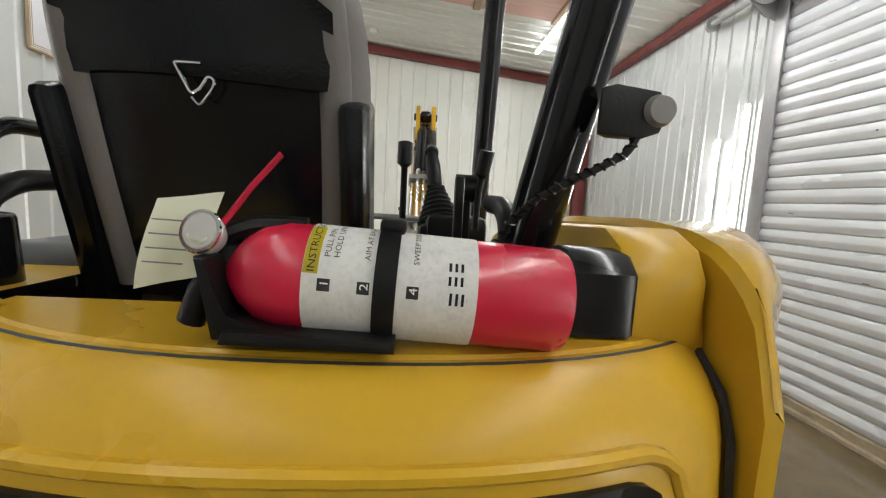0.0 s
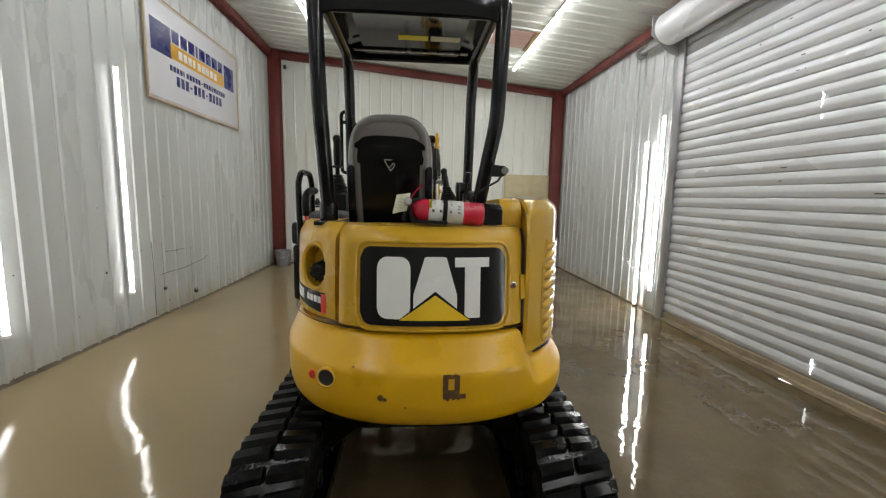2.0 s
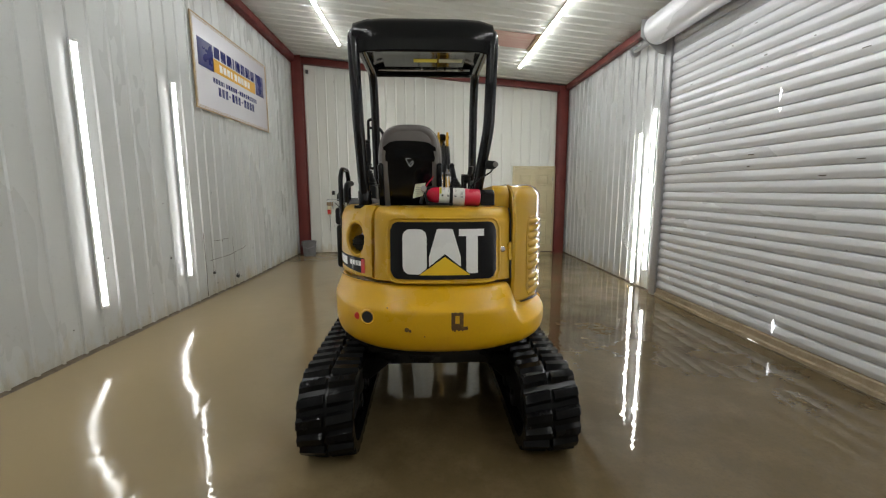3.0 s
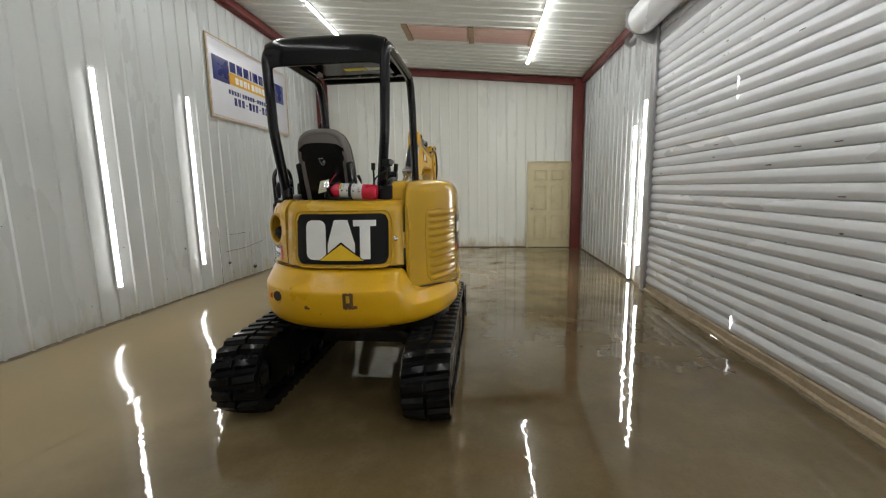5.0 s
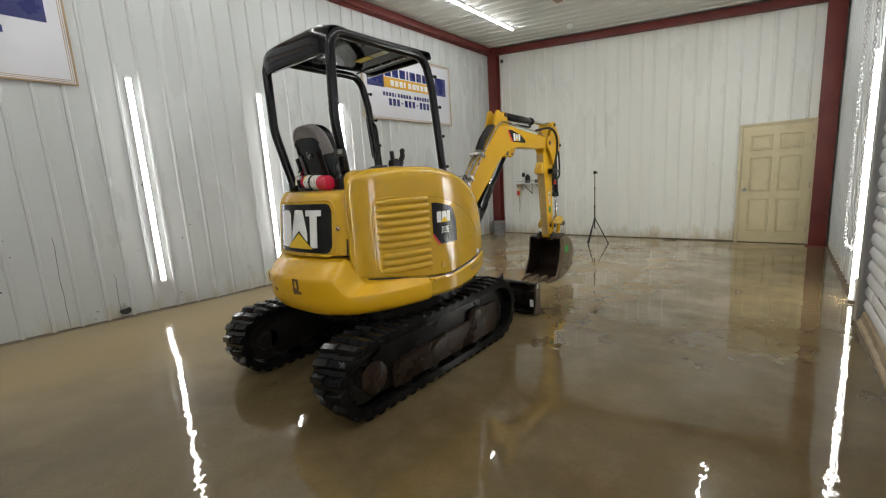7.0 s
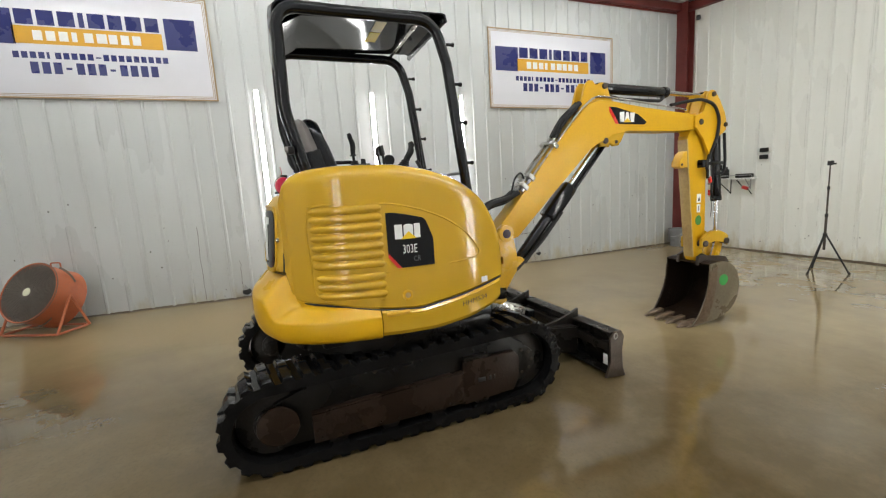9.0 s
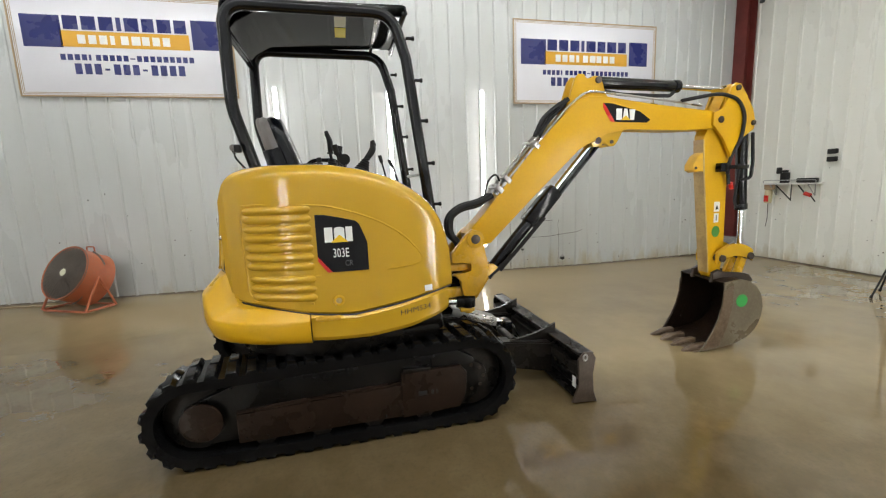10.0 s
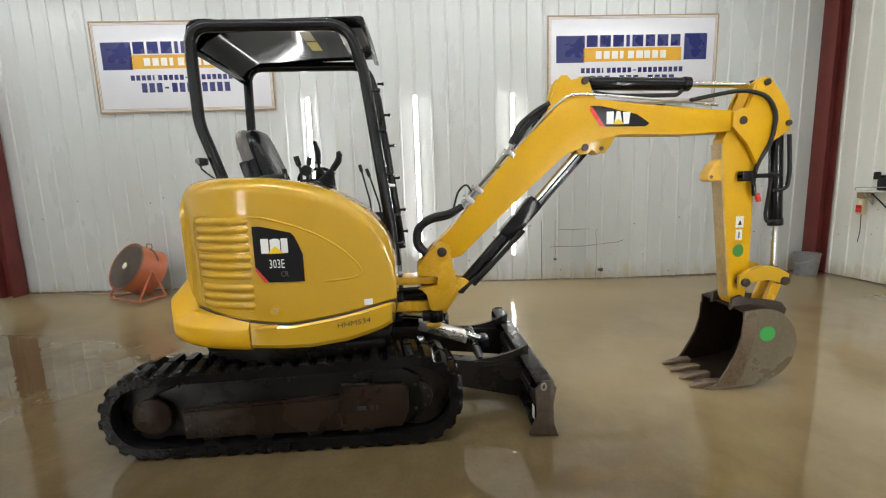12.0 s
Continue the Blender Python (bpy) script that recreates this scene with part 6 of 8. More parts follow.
def build_front():
    # swing post
    for z0, z1, y1 in ((0.815, 0.868, 2.05), (0.625, 0.695, 2.0)):
        bm = B()
        bx(bm, BX - 0.10, BX + 0.075, 1.74, y1, z0, z1, 0.014)
        cy(bm, (BX - 0.01, y1 - 0.03, z0 + 0.001), (BX - 0.01, y1 - 0.03, z1 - 0.001), 0.09, seg=28, bev=0.012)
        part("swing_lug", bm, M_YELLOW_WORN, exc, "rubbed yellow cast lug at the front of the body")
    bm = B()
    bx(bm, BX - 0.12, BX + 0.06, 1.74, 1.84, 0.56, 0.88, 0.012)
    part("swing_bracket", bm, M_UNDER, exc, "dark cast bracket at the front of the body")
    bm = B()
    cy(bm, (BX - 0.01, 2.01, 0.60), (BX - 0.01, 2.01, 0.93), 0.045, seg=24, bev=0.006)
    part("swing_pin", bm, M_PIN, exc)
    for k, (z, r) in enumerate(((0.785, 0.019), (0.745, 0.022), (0.715, 0.016))):
        bm = B()
        tube(bm, sag((BX + 0.06 - 0.03 * k, 1.76, z), (BX + 0.03, 2.03, z), 0.012), r, 10)
        part("swing_hose", bm, M_RUBBER, exc, "black hydraulic hose")
    for s in (-1, 1):
        bm = B()
        a = BX + s * 0.085
        prism(bm, [(1.945, 0.945), (1.945, 0.884), (1.96, 0.875), (2.055, 0.882), (2.088, 0.878), (2.092, 0.85), (2.088, 0.812), (2.06, 0.803), (1.962, 0.802), (1.95, 0.79), (1.99, 0.776), (2.012, 0.755), (2.018, 0.72), (2.012, 0.665), (2.03, 0.637), (2.105, 0.632), (2.13, 0.66), (2.165, 0.715), (2.203, 0.765), (2.214, 0.835), (2.19, 0.89), (2.18, 0.98), (2.165, 1.08), (2.10, 1.11), (2.05, 1.07)], a - 0.026, a + 0.026, 0.009)
        part("swing_cheek", bm, M_YELLOW_WORN, exc, "rubbed yellow cast cheek of the swing post")
        bm = B()
        a = BX + s * 0.05
        prism(bm, [(2.15, 0.86), (2.20, 0.85), (2.27, 0.842), (2.297, 0.82), (2.295, 0.79), (2.265, 0.772), (2.22, 0.745), (2.13, 0.60), (2.10, 0.60), (2.10, 0.66)], a - 0.016, a + 0.016, 0.006)
        part("cylinder_lug", bm, M_YELLOW_WORN, exc, "yellow lug that holds the boom cylinder")
    bm = B()
    prism(bm, [(2.03, 0.66), (2.03, 0.79), (2.11, 0.80), (2.11, 0.885), (1.97, 0.89), (1.97, 0.935), (2.06, 0.98), (2.16, 0.98), (2.17, 0.84), (2.15, 0.74), (2.10, 0.66)], BX - 0.062, BX + 0.062, 0.006)
    part("swing_casting", bm, M_YELLOW_WORN, exc, "yellow web between the cheeks of the swing post")
    bm = B()
    cy(bm, (BX + 0.02, 1.74, 0.602), (BX + 0.075, 1.975, 0.594), 0.024, seg=20)
    part("swing_rod", bm, M_CHROME, exc, "chrome rod of the swing cylinder")
    bm = B()
    cy(bm, (BX + 0.075, 1.97, 0.594), (BX + 0.08, 2.06, 0.592), 0.04, seg=20, bev=0.006)
    cy(bm, (BX + 0.08, 2.06, 0.555), (BX + 0.08, 2.06, 0.628), 0.052, seg=24, bev=0.006)
    part("swing_knuckle", bm, M_UNDER, exc, "black eye of the swing cylinder")
    bm = B()
    bx(bm, BX - 0.02, BX + 0.115, 1.995, 2.10, 0.522, 0.553, 0.01)
    cy(bm, (BX + 0.08, 2.06, 0.51), (BX + 0.08, 2.06, 0.556), 0.03, seg=18, bev=0.004)
    part("swing_foot", bm, M_YELLOW_WORN, exc, "worn yellow foot of the swing post")
    # boom: two box limbs with a bend
    bm = B()
    outline = [(2.06, 1.075), (2.075, 1.01), (2.12, 0.975), (2.175, 0.985), (2.245, 1.00), (2.58, 1.315), (2.93, 1.64), (3.00, 1.672), (3.08, 1.695), (3.16, 1.755), (3.34, 1.785), (3.83, 1.768), (4.14, 1.778), (4.215, 1.80), (4.235, 1.85), (4.205, 1.89), (4.10, 1.912), (3.53, 1.962), (3.15, 2.01), (3.02, 2.015), (2.92, 1.985), (2.58, 1.652), (2.195, 1.205)]
    prism(bm, outline, BX - 0.075, BX + 0.075, 0.008)
    boom = part("boom", bm, M_YELLOW_ARM, exc, "bent yellow boom with worn paint", 30)
    for s in (-1, 1):
        bm = B()
        a = BX + s * 0.05
        prism(bm, [(2.83, 1.90), (2.905, 2.13), (2.935, 2.165), (2.975, 2.165), (3.0, 2.13), (3.03, 2.135), (3.06, 2.155), (3.105, 2.15), (3.125, 2.11), (3.15, 2.03), (3.2, 1.98), (3.0, 1.95)], a - 0.012, a + 0.012, 0.004)
        part("boom_ear", bm, M_YELLOW_ARM, boom, "yellow ear plate on the bend")
        bm = B()
        prism(bm, [(3.02, 1.72), (3.06, 1.655), (3.12, 1.655), (3.145, 1.69), (3.19, 1.655), (3.235, 1.66), (3.27, 1.70), (3.31, 1.775), (3.2, 1.80)], a - 0.014, a + 0.014, 0.004)
        part("cylinder_ear", bm, M_YELLOW, boom)
        bm = B()
        tube(bm, [(a, 2.95 + 0.022 * math.cos(t), 2.125 + 0.022 * math.sin(t)) for t in [i * math.tau / 12 for i in range(12)]], 0.012, 6, closed=True)
        part("lifting_ring", bm, M_YELLOW_WORN, boom)
    for y, z, r, h in ((2.115, 1.04, 0.033, 0.128), (3.09, 2.125, 0.024, 0.078), (3.095, 1.70, 0.024, 0.08), (4.16, 1.845, 0.027, 0.105), (3.21, 1.69, 0.014, 0.075)):
        bm = B()
        pin(bm, y, z, r, h)
        part("pin", bm, M_PIN, boom, "dark greasy steel pin")
    for s in (-1, 1):
        bm = B()
        lathe(bm, [(0.03, 0.0), (0.062, 0.0), (0.062, 0.012), (0.03, 0.014)], Matrix.Translation((BX + s * 0.108, 2.115, 1.04)) @ pose(0, 0, 0, 0, 90 * s, 0), 26)
        part("boss", bm, M_YELLOW_WORN, boom)
    # boom decal
    for s in (1, -1):
        a = BX + s * 0.0765
        bm = B()
        prism(bm, [(3.125, 1.965), (3.20, 1.962), (3.44, 1.905), (3.53, 1.845), (3.50, 1.825), (3.22, 1.83)], a, a + s * 0.002, 0)
        dec = part("boom_decal", bm, M_DECAL, boom, "black decal with white blocks and a red stripe")
        bm = B()
        prism(bm, [(3.125, 1.965), (3.125, 1.93), (3.19, 1.832), (3.225, 1.83), (3.15, 1.94)], a + s * 0.001, a + s * 0.003, 0)
        part("stripe", bm, M_REDDECAL, dec)
        bm = B()
        prism(bm, [(3.235, 1.845), (3.235, 1.925), (3.282, 1.925), (3.282, 1.845)], a + s * 0.002, a + s * 0.0035, 0)
        prism(bm, [(3.288, 1.845), (3.302, 1.925), (3.326, 1.925), (3.342, 1.845)], a + s * 0.002, a + s * 0.0035, 0)
        prism(bm, [(3.352, 1.845), (3.344, 1.92), (3.395, 1.92), (3.385, 1.845)], a + s * 0.002, a + s * 0.0035, 0)
        part("white_block", bm, M_WHITE, dec)
        bm = B()
        prism(bm, [(3.272, 1.843), (3.315, 1.877), (3.358, 1.843)], a + s * 0.003, a + s * 0.0045, 0)
        part("gold_triangle", bm, M_TRIANGLE, dec)
    # stick
    bm = B()
    outline = [(4.06, 1.73), (4.085, 1.44), (4.14, 0.98), (4.18, 0.60), (4.215, 0.55), (4.26, 0.55), (4.30, 0.61), (4.315, 0.84), (4.305, 1.30), (4.315, 1.50), (4.385, 1.66), (4.43, 1.735), (4.49, 1.77), (4.50, 1.83), (4.47, 1.93), (4.40, 2.03), (4.335, 2.115), (4.29, 2.125), (4.245, 2.09), (4.19, 1.92), (4.10, 1.80)]
    prism(bm, outline, BX - 0.05, BX + 0.05, 0.007)
    stick = part("stick", bm, M_YELLOW_ARM, exc, "yellow stick with scuffed edges", 30)
    for s in (-1, 1):
        bm = B()
        a = BX + s * 0.085
        prism(bm, [(4.09, 1.80), (4.09, 1.90), (4.19, 1.93), (4.245, 2.09), (4.29, 2.125), (4.335, 2.115), (4.40, 2.03), (4.47, 1.93), (4.50, 1.83), (4.49, 1.77), (4.43, 1.735), (4.36, 1.70), (4.29, 1.53), (4.20, 1.70)], a - 0.012, a + 0.012, 0.005)
        part("stick_cheek", bm, M_YELLOW_ARM, stick)
    bm = B()
    prism(bm, [(4.062, 1.60), (4.02, 1.575), (3.972, 1.50), (3.975, 1.462), (4.01, 1.445), (4.06, 1.46), (4.095, 1.43)], BX - 0.045, BX + 0.045, 0.006)
    part("stick_lug", bm, M_YELLOW_WORN, stick)
    bm = B()
    prism(bm, [(4.0635, 1.70), (4.088, 1.44), (4.143, 0.98), (4.183, 0.61), (4.172, 0.61), (4.128, 0.98), (4.072, 1.44), (4.052, 1.70)], BX - 0.049, BX + 0.049, 0.003)
    part("stick_edge", bm, M_TAN, stick, "rubbed bare edge of the stick")
    for y, z, r, h in ((4.305, 2.085, 0.022, 0.112), (4.475, 1.82, 0.02, 0.112), (4.245, 0.735, 0.026, 0.11), (4.24, 0.585, 0.03, 0.12), (3.998, 1.478, 0.012, 0.052)):
        bm = B()
        pin(bm, y, z, r, h)
        part("pin", bm, M_PIN, stick, "dark greasy steel pin")
    bm = B()
    bx(bm, BX + 0.050, BX + 0.0525, 4.195, 4.25, 1.12, 1.20, 0.0)
    bx(bm, BX + 0.050, BX + 0.0525, 4.20, 4.245, 1.03, 1.105, 0.0)
    part("warning_label", bm, M_LABEL, stick, "worn white warning label")
    bm = B()
    prism(bm, [(4.208, 1.137), (4.238, 1.137), (4.223, 1.175)], BX + 0.0525, BX + 0.0535, 0)
    part("label_mark", bm, M_INK, stick)
    bm = B()
    bx(bm, BX + 0.0525, BX + 0.0535, 4.218, 4.226, 1.045, 1.09, 0)
    part("label_mark", bm, M_INK, stick)
    bm = B()
    lathe(bm, [(0.001, 0.004), (0.046, 0.003), (0.046, 0.0)], Matrix.Translation((BX + 0.050, 4.225, 0.955)) @ pose(0, 0, 0, 0, 90, 0) @ Matrix.Diagonal((1, 0.85, 1, 1)), 26)
    part("sticker", bm, M_DKGREEN, stick, "round green sticker")
    # stick cylinder on top of the boom
    bm = B()
    cy(bm, (BX, 3.14, 2.122), (BX, 3.82, 2.106), 0.043, seg=24, bev=0.006)
    cyl = part("cylinder_barrel", bm, M_BLACK, exc, "black cylinder along the top of the boom")
    bm = B()
    cy(bm, (BX, 3.79, 2.107), (BX, 3.835, 2.106), 0.048, seg=24, bev=0.004)
    part("collar", bm, M_BLACK, cyl)
    bm = B()
    bx(bm, BX - 0.036, BX + 0.036, 3.06, 3.16, 2.085, 2.165, 0.02)
    part("cylinder_eye", bm, M_BLACK, cyl)
    bm = B()
    cy(bm, (BX, 3.83, 2.106), (BX, 4.29, 2.088), 0.021, seg=20)
    part("cylinder_rod", bm, M_CHROME, exc, "chrome cylinder rod")
    bm = B()
    bx(bm, BX - 0.034, BX + 0.034, 4.255, 4.345, 2.05, 2.12, 0.02)
    part("rod_eye", bm, M_BLACK, exc)
    bm = B()
    tube(bm, rounded([(BX + 0.02, 3.17, 2.06), (BX + 0.03, 3.3, 2.035), (BX + 0.03, 3.6, 2.03), (BX + 0.03, 3.74, 2.03), (BX + 0.02, 3.78, 2.065)], 0.05, 4), 0.014, 8)
    part("cylinder_hose", bm, M_HOSE, exc)
    # bucket cylinder in front of the stick
    bm = B()
    cy(bm, (BX, 4.48, 1.80), (BX, 4.53, 1.13), 0.043, seg=24, bev=0.006)
    cyl = part("cylinder_barrel", bm, M_BLACK, exc, "black cylinder in front of the stick")
    bm = B()
    cy(bm, (BX, 4.526, 1.17), (BX, 4.531, 1.12), 0.048, seg=24, bev=0.004)
    part("collar", bm, M_BLACK, cyl)
    bm = B()
    cy(bm, (BX, 4.53, 1.13), (BX, 4.54, 0.80), 0.021, seg=20)
    part("cylinder_rod", bm, M_CHROME, exc, "chrome cylinder rod")
    bm = B()
    tube(bm, rounded([(BX + 0.055, 4.53, 1.75), (BX + 0.06, 4.55, 1.5), (BX + 0.05, 4.55, 1.38), (BX + 0.03, 4.47, 1.37)], 0.04, 4), 0.013, 8)
    part("cylinder_hose", bm, M_HOSE, exc)
    bm = B()
    tube(bm, rounded([(BX + 0.02, 4.46, 1.5), (BX + 0.02, 4.43, 1.2), (BX + 0.03, 4.44, 1.14), (BX + 0.02, 4.50, 1.16)], 0.03, 3), 0.011, 8)
    part("cylinder_hose", bm, M_HOSE, exc)
    # link
    for s in (-1, 1):
        bm = B()
        a = BX + s * 0.095
        n = 10
        arc = [(4.205 + 0.365 * k / n, 0.785 + 0.065 * math.sin(math.pi * k / n)) for k in range(n + 1)]
        low = [(4.57 - 0.365 * k / n, 0.69 + 0.055 * math.sin(math.pi * k / n)) for k in range(n + 1)]
        prism(bm, arc + low, a - 0.014, a + 0.014, 0.005)
        part("link_bar", bm, M_YELLOW, exc, "curved yellow bucket link")
    for y, z, h in ((4.245, 0.735, 0.125), (4.535, 0.735, 0.125), (4.465, 0.545, 0.11)):
        bm = B()
        pin(bm, y, z, 0.03, h)
        part("pin", bm, M_PIN, exc, "dark greasy steel pin")
    bm = B()
    prism(bm, [(4.50, 0.74), (4.53, 0.77), (4.57, 0.73), (4.50, 0.53), (4.465, 0.51), (4.43, 0.545)], BX + 0.03, BX + 0.065, 0.006)
    prism(bm, [(4.50, 0.74), (4.53, 0.77), (4.57, 0.73), (4.50, 0.53), (4.465, 0.51), (4.43, 0.545)], BX - 0.065, BX - 0.03, 0.006)
    part("push_link", bm, M_YELLOW_WORN, exc, "worn push link")
    bm = B()
    bx(bm, BX - 0.028, BX + 0.028, 4.50, 4.57, 0.70, 0.83, 0.02)
    part("rod_eye", bm, M_PIN, exc)
    # bucket
    x0, x1 = BX - 0.24, BX + 0.235
    back = [(4.17, 0.565), (4.30, 0.585), (4.42, 0.56), (4.51, 0.46), (4.54, 0.34), (4.515, 0.20), (4.43, 0.10), (4.30, 0.045), (4.10, 0.015), (3.96, 0.005)]
    fine = rounded([(0, y, z) for y, z in back], 0.05, 3)
    bm = B()
    grid = [[(x, p.y, p.z) for p in fine] for x in (x0, BX, x1)]
    slab(bm, grid, lambda p: (Vector((p.x, 4.25, 0.32)) - p).normalized(), 0.014)
    # shell and far side plate carry the inside's shade in their colour
    bucket = part("bucket", bm, M_SHADEDSTEEL, exc, "rusty brown digging bucket with four teeth on the floor", 40)
    for xa in (x0 - 0.006, x1 - 0.008):
        bm = B()
        prism(bm, [(p.y, p.z) for p in fine] + [(4.03, 0.05), (4.09, 0.16), (4.14, 0.26), (4.17, 0.38), (4.175, 0.50)], xa, xa + 0.014, 0.003)
        part("bucket_side", bm, M_CLAY if xa > BX else M_SHADEDSTEEL, bucket, "clay-smeared bucket side plate")
        bm = B()
        s = 1 if xa > BX else -1
        xs = xa + 0.013 if s > 0 else xa - 0.005
        prism(bm, [(3.99, 0.02), (4.025, 0.05), (4.085, 0.16), (4.135, 0.26), (4.165, 0.38), (4.165, 0.50), (4.255, 0.54), (4.25, 0.38), (4.225, 0.25), (4.19, 0.12), (4.15, 0.04)], xs, xs + 0.006, 0.002)
        part("side_cutter", bm, M_RUST, bucket, "rusty wear strip along the bucket's edge")
    bm = B()
    prism(bm, [(3.93, 0.004), (4.06, 0.004), (4.06, 0.022), (3.99, 0.026)], x0, x1, 0.003)
    part("cutting_edge", bm, M_RUST, bucket)
    for k in range(4):
        bm = B()
        x = x0 + 0.045 + k * (x1 - x0 - 0.09) / 3
        prism(bm, [(4.07, 0.008), (4.07, 0.058), (3.98, 0.052), (3.865, 0.014), (3.86, 0.004), (3.95, 0.0015)], x - 0.03, x + 0.03, 0.007)
        for v in bm.verts:
            if v.co.y < 3.90:
                v.co.x = x + (v.co.x - x) * 0.45
        part("tooth", bm, M_RUST, bucket, "worn steel tooth")
    for s in (-1, 1):
        bm = B()
        a = BX + s * 0.105
        prism(bm, [(4.16, 0.54), (4.17, 0.62), (4.225, 0.645), (4.29, 0.61), (4.46, 0.60), (4.51, 0.59), (4.55, 0.54), (4.52, 0.45), (4.40, 0.53), (4.25, 0.56)], a - 0.018, a + 0.018, 0.008)
        part("bucket_ear", bm, M_PIN, bucket)
    bm = B()
    lathe(bm, [(0.001, 0.004), (0.052, 0.003), (0.052, 0.0)], Matrix.Translation((x1 + 0.006, 4.335, 0.405)) @ pose(0, 0, 0, 0, 90, 0), 28)
    part("sticker", bm, M_GREEN, bucket, "round bright green sticker")
    bm = B()
    for k in range(3):
        z = 0.15 + 0.045 * k
        cy(bm, (x0 + 0.008, 4.17 + 0.016 * k, z), (x0 + 0.022, 4.17 + 0.016 * k, z), 0.008, seg=8)
    part("bolt_hole", bm, M_CHROME, bucket)
    # the bucket sits a few degrees askew on its pins
    hinge = Matrix.Translation((BX - CX, 4.24 - CY, 0))
    bucket.matrix_basis = hinge @ pose(0, 0, 0, 0, 0, -4.5) @ hinge.inverted()
    # boom cylinder under the boom
    a, b = Vector((BX, 2.225, 0.745)), Vector((BX, 3.095, 1.70))
    d = (b - a).normalized()
    bm = B()
    cy(bm, a, a + d * 0.80, 0.043, seg=24, bev=0.006)
    cyl = part("cylinder_barrel", bm, M_BLACK, exc, "black boom cylinder")
    bm = B()
    cy(bm, a + d * 0.77, a + d * 0.83, 0.05, seg=24, bev=0.004)
    part("collar", bm, M_BLACK, cyl)
    bm = B()
    cy(bm, a + d * 0.8, b, 0.023, seg=20)
    part("cylinder_rod", bm, M_CHROME, exc, "chrome cylinder rod")
    bm = B()
    q = d.to_track_quat("Y", "Z").to_matrix()
    c = a + d * 0.66
    bx(bm, c.x - 0.055, c.x + 0.055, c.y - 0.16, c.y + 0.16, c.z - 0.055, c.z + 0.055, 0.012, turn=q)
    c = a + d * 1.02
    off = q @ Vector((0, 0, -0.045))
    bx(bm, c.x + off.x - 0.04, c.x + off.x + 0.04, c.y + off.y - 0.36, c.y + off.y + 0.36, c.z + off.z - 0.008, c.z + off.z + 0.008, 0.004, turn=q)
    part("cylinder_guard", bm, M_BLACK, cyl, "black guard round the cylinder")
    bm = B()
    n = Vector((0, d.z, -d.y))
    tube(bm, rounded([a + d * 0.1 + n * 0.06, a + d * 0.4 + n * 0.07, a + d * 0.62 + n * 0.075], 0.1, 4), 0.016, 8)
    part("cylinder_hose", bm, M_HOSE, cyl)
    bm = B()
    tube(bm, rounded([a + d * 0.0 + Vector((0.06, 0, 0)), a + d * 0.3 + n * 0.05 + Vector((0.05, 0, 0)), a + d * 0.6 + n * 0.05 + Vector((0.05, 0, 0))], 0.1, 4), 0.014, 8)
    part("cylinder_hose", bm, M_HOSE, cyl)
    # pipes and hoses along the boom's back
    along, up = Vector((0, 0.681, 0.732)), Vector((0, -0.732, 0.681))
    foot = Vector((BX, 2.195, 1.205))
    for k in range(5):
        bm = B()
        side = Vector((-0.062 + 0.031 * k, 0, 0))
        lift = up * (0.034 + 0.012 * (k % 2))
        if k in (0, 4):
            pts = [foot + side + along * a + up * 0.022 for a in (0.22, 0.60, 0.98)] + [(BX + side.x * 1.15, y, z) for y, z in ((2.99, 2.045), (3.12, 2.04), (3.8, 1.975), (4.0, 1.95))]
            tube(bm, rounded([Vector(p) for p in pts], 0.06, 4), 0.0085, 8)
        else:
            tube(bm, rounded([foot + side + along * 0.16 + lift, foot + side + along * 0.45 + lift, foot + side + along * 0.70 + lift], 0.06, 4), 0.0085, 8)
        part("steel_pipe", bm, M_PIPE, boom, "plated hydraulic pipe")
        for a in (0.17, 0.25, 0.66):
            bm = B()
            p = foot + side + along * (a + 0.012 * (k % 3)) + (up * 0.022 if k in (0, 4) else lift)
            cy(bm, p - along * 0.014, p + along * 0.014, 0.0135, seg=6)
            part("pipe_nut", bm, M_PIPE, boom)
    for a in (0.21, 0.30, 0.62):
        bm = B()
        p = foot + along * a + up * 0.032
        bx(bm, BX - 0.084, BX + 0.084, p.y - 0.018, p.y + 0.018, p.z - 0.036, p.z + 0.030, 0.004, turn=Matrix.Rotation(0.82, 3, "X"))
        cy(bm, p + Vector((0.03, 0, 0)), p + Vector((0.03, 0, 0)) + up * 0.048, 0.008, seg=6)
        part("pipe_clamp", bm, M_PIPE, boom, "clamp plate over the pipes")
    for k in range(3):
        bm = B()
        side = Vector((-0.035 + 0.033 * k, 0, 0))
        tube(bm, rounded([foot + side + along * 0.69 + up * 0.04, foot + side + along * 0.82 + up * 0.062, foot + side + along * 0.96 + up * 0.05, foot + side + along * 1.06 + up * 0.036], 0.08, 5), 0.017, 9)
        part("hose", bm, M_HOSE, boom, "black hose joining the pipes to the boom's knee")
    for k in range(4):
        bm = B()
        x = BX - 0.05 + 0.033 * k
        o = 0.02 * (k % 2)
        tube(bm, rounded([(x, 2.27, 1.335), (x, 2.18, 1.27 + o), (x, 2.05, 1.25 + o), (x, 1.97 - o, 1.20), (x, 1.96 - o, 1.08), (x, 2.03, 1.00), (x, 2.05, 0.86)], 0.09, 6), 0.021, 10)
        part("hose", bm, M_HOSE, exc, "black hydraulic hose looping from the boom foot")
    bm = B()
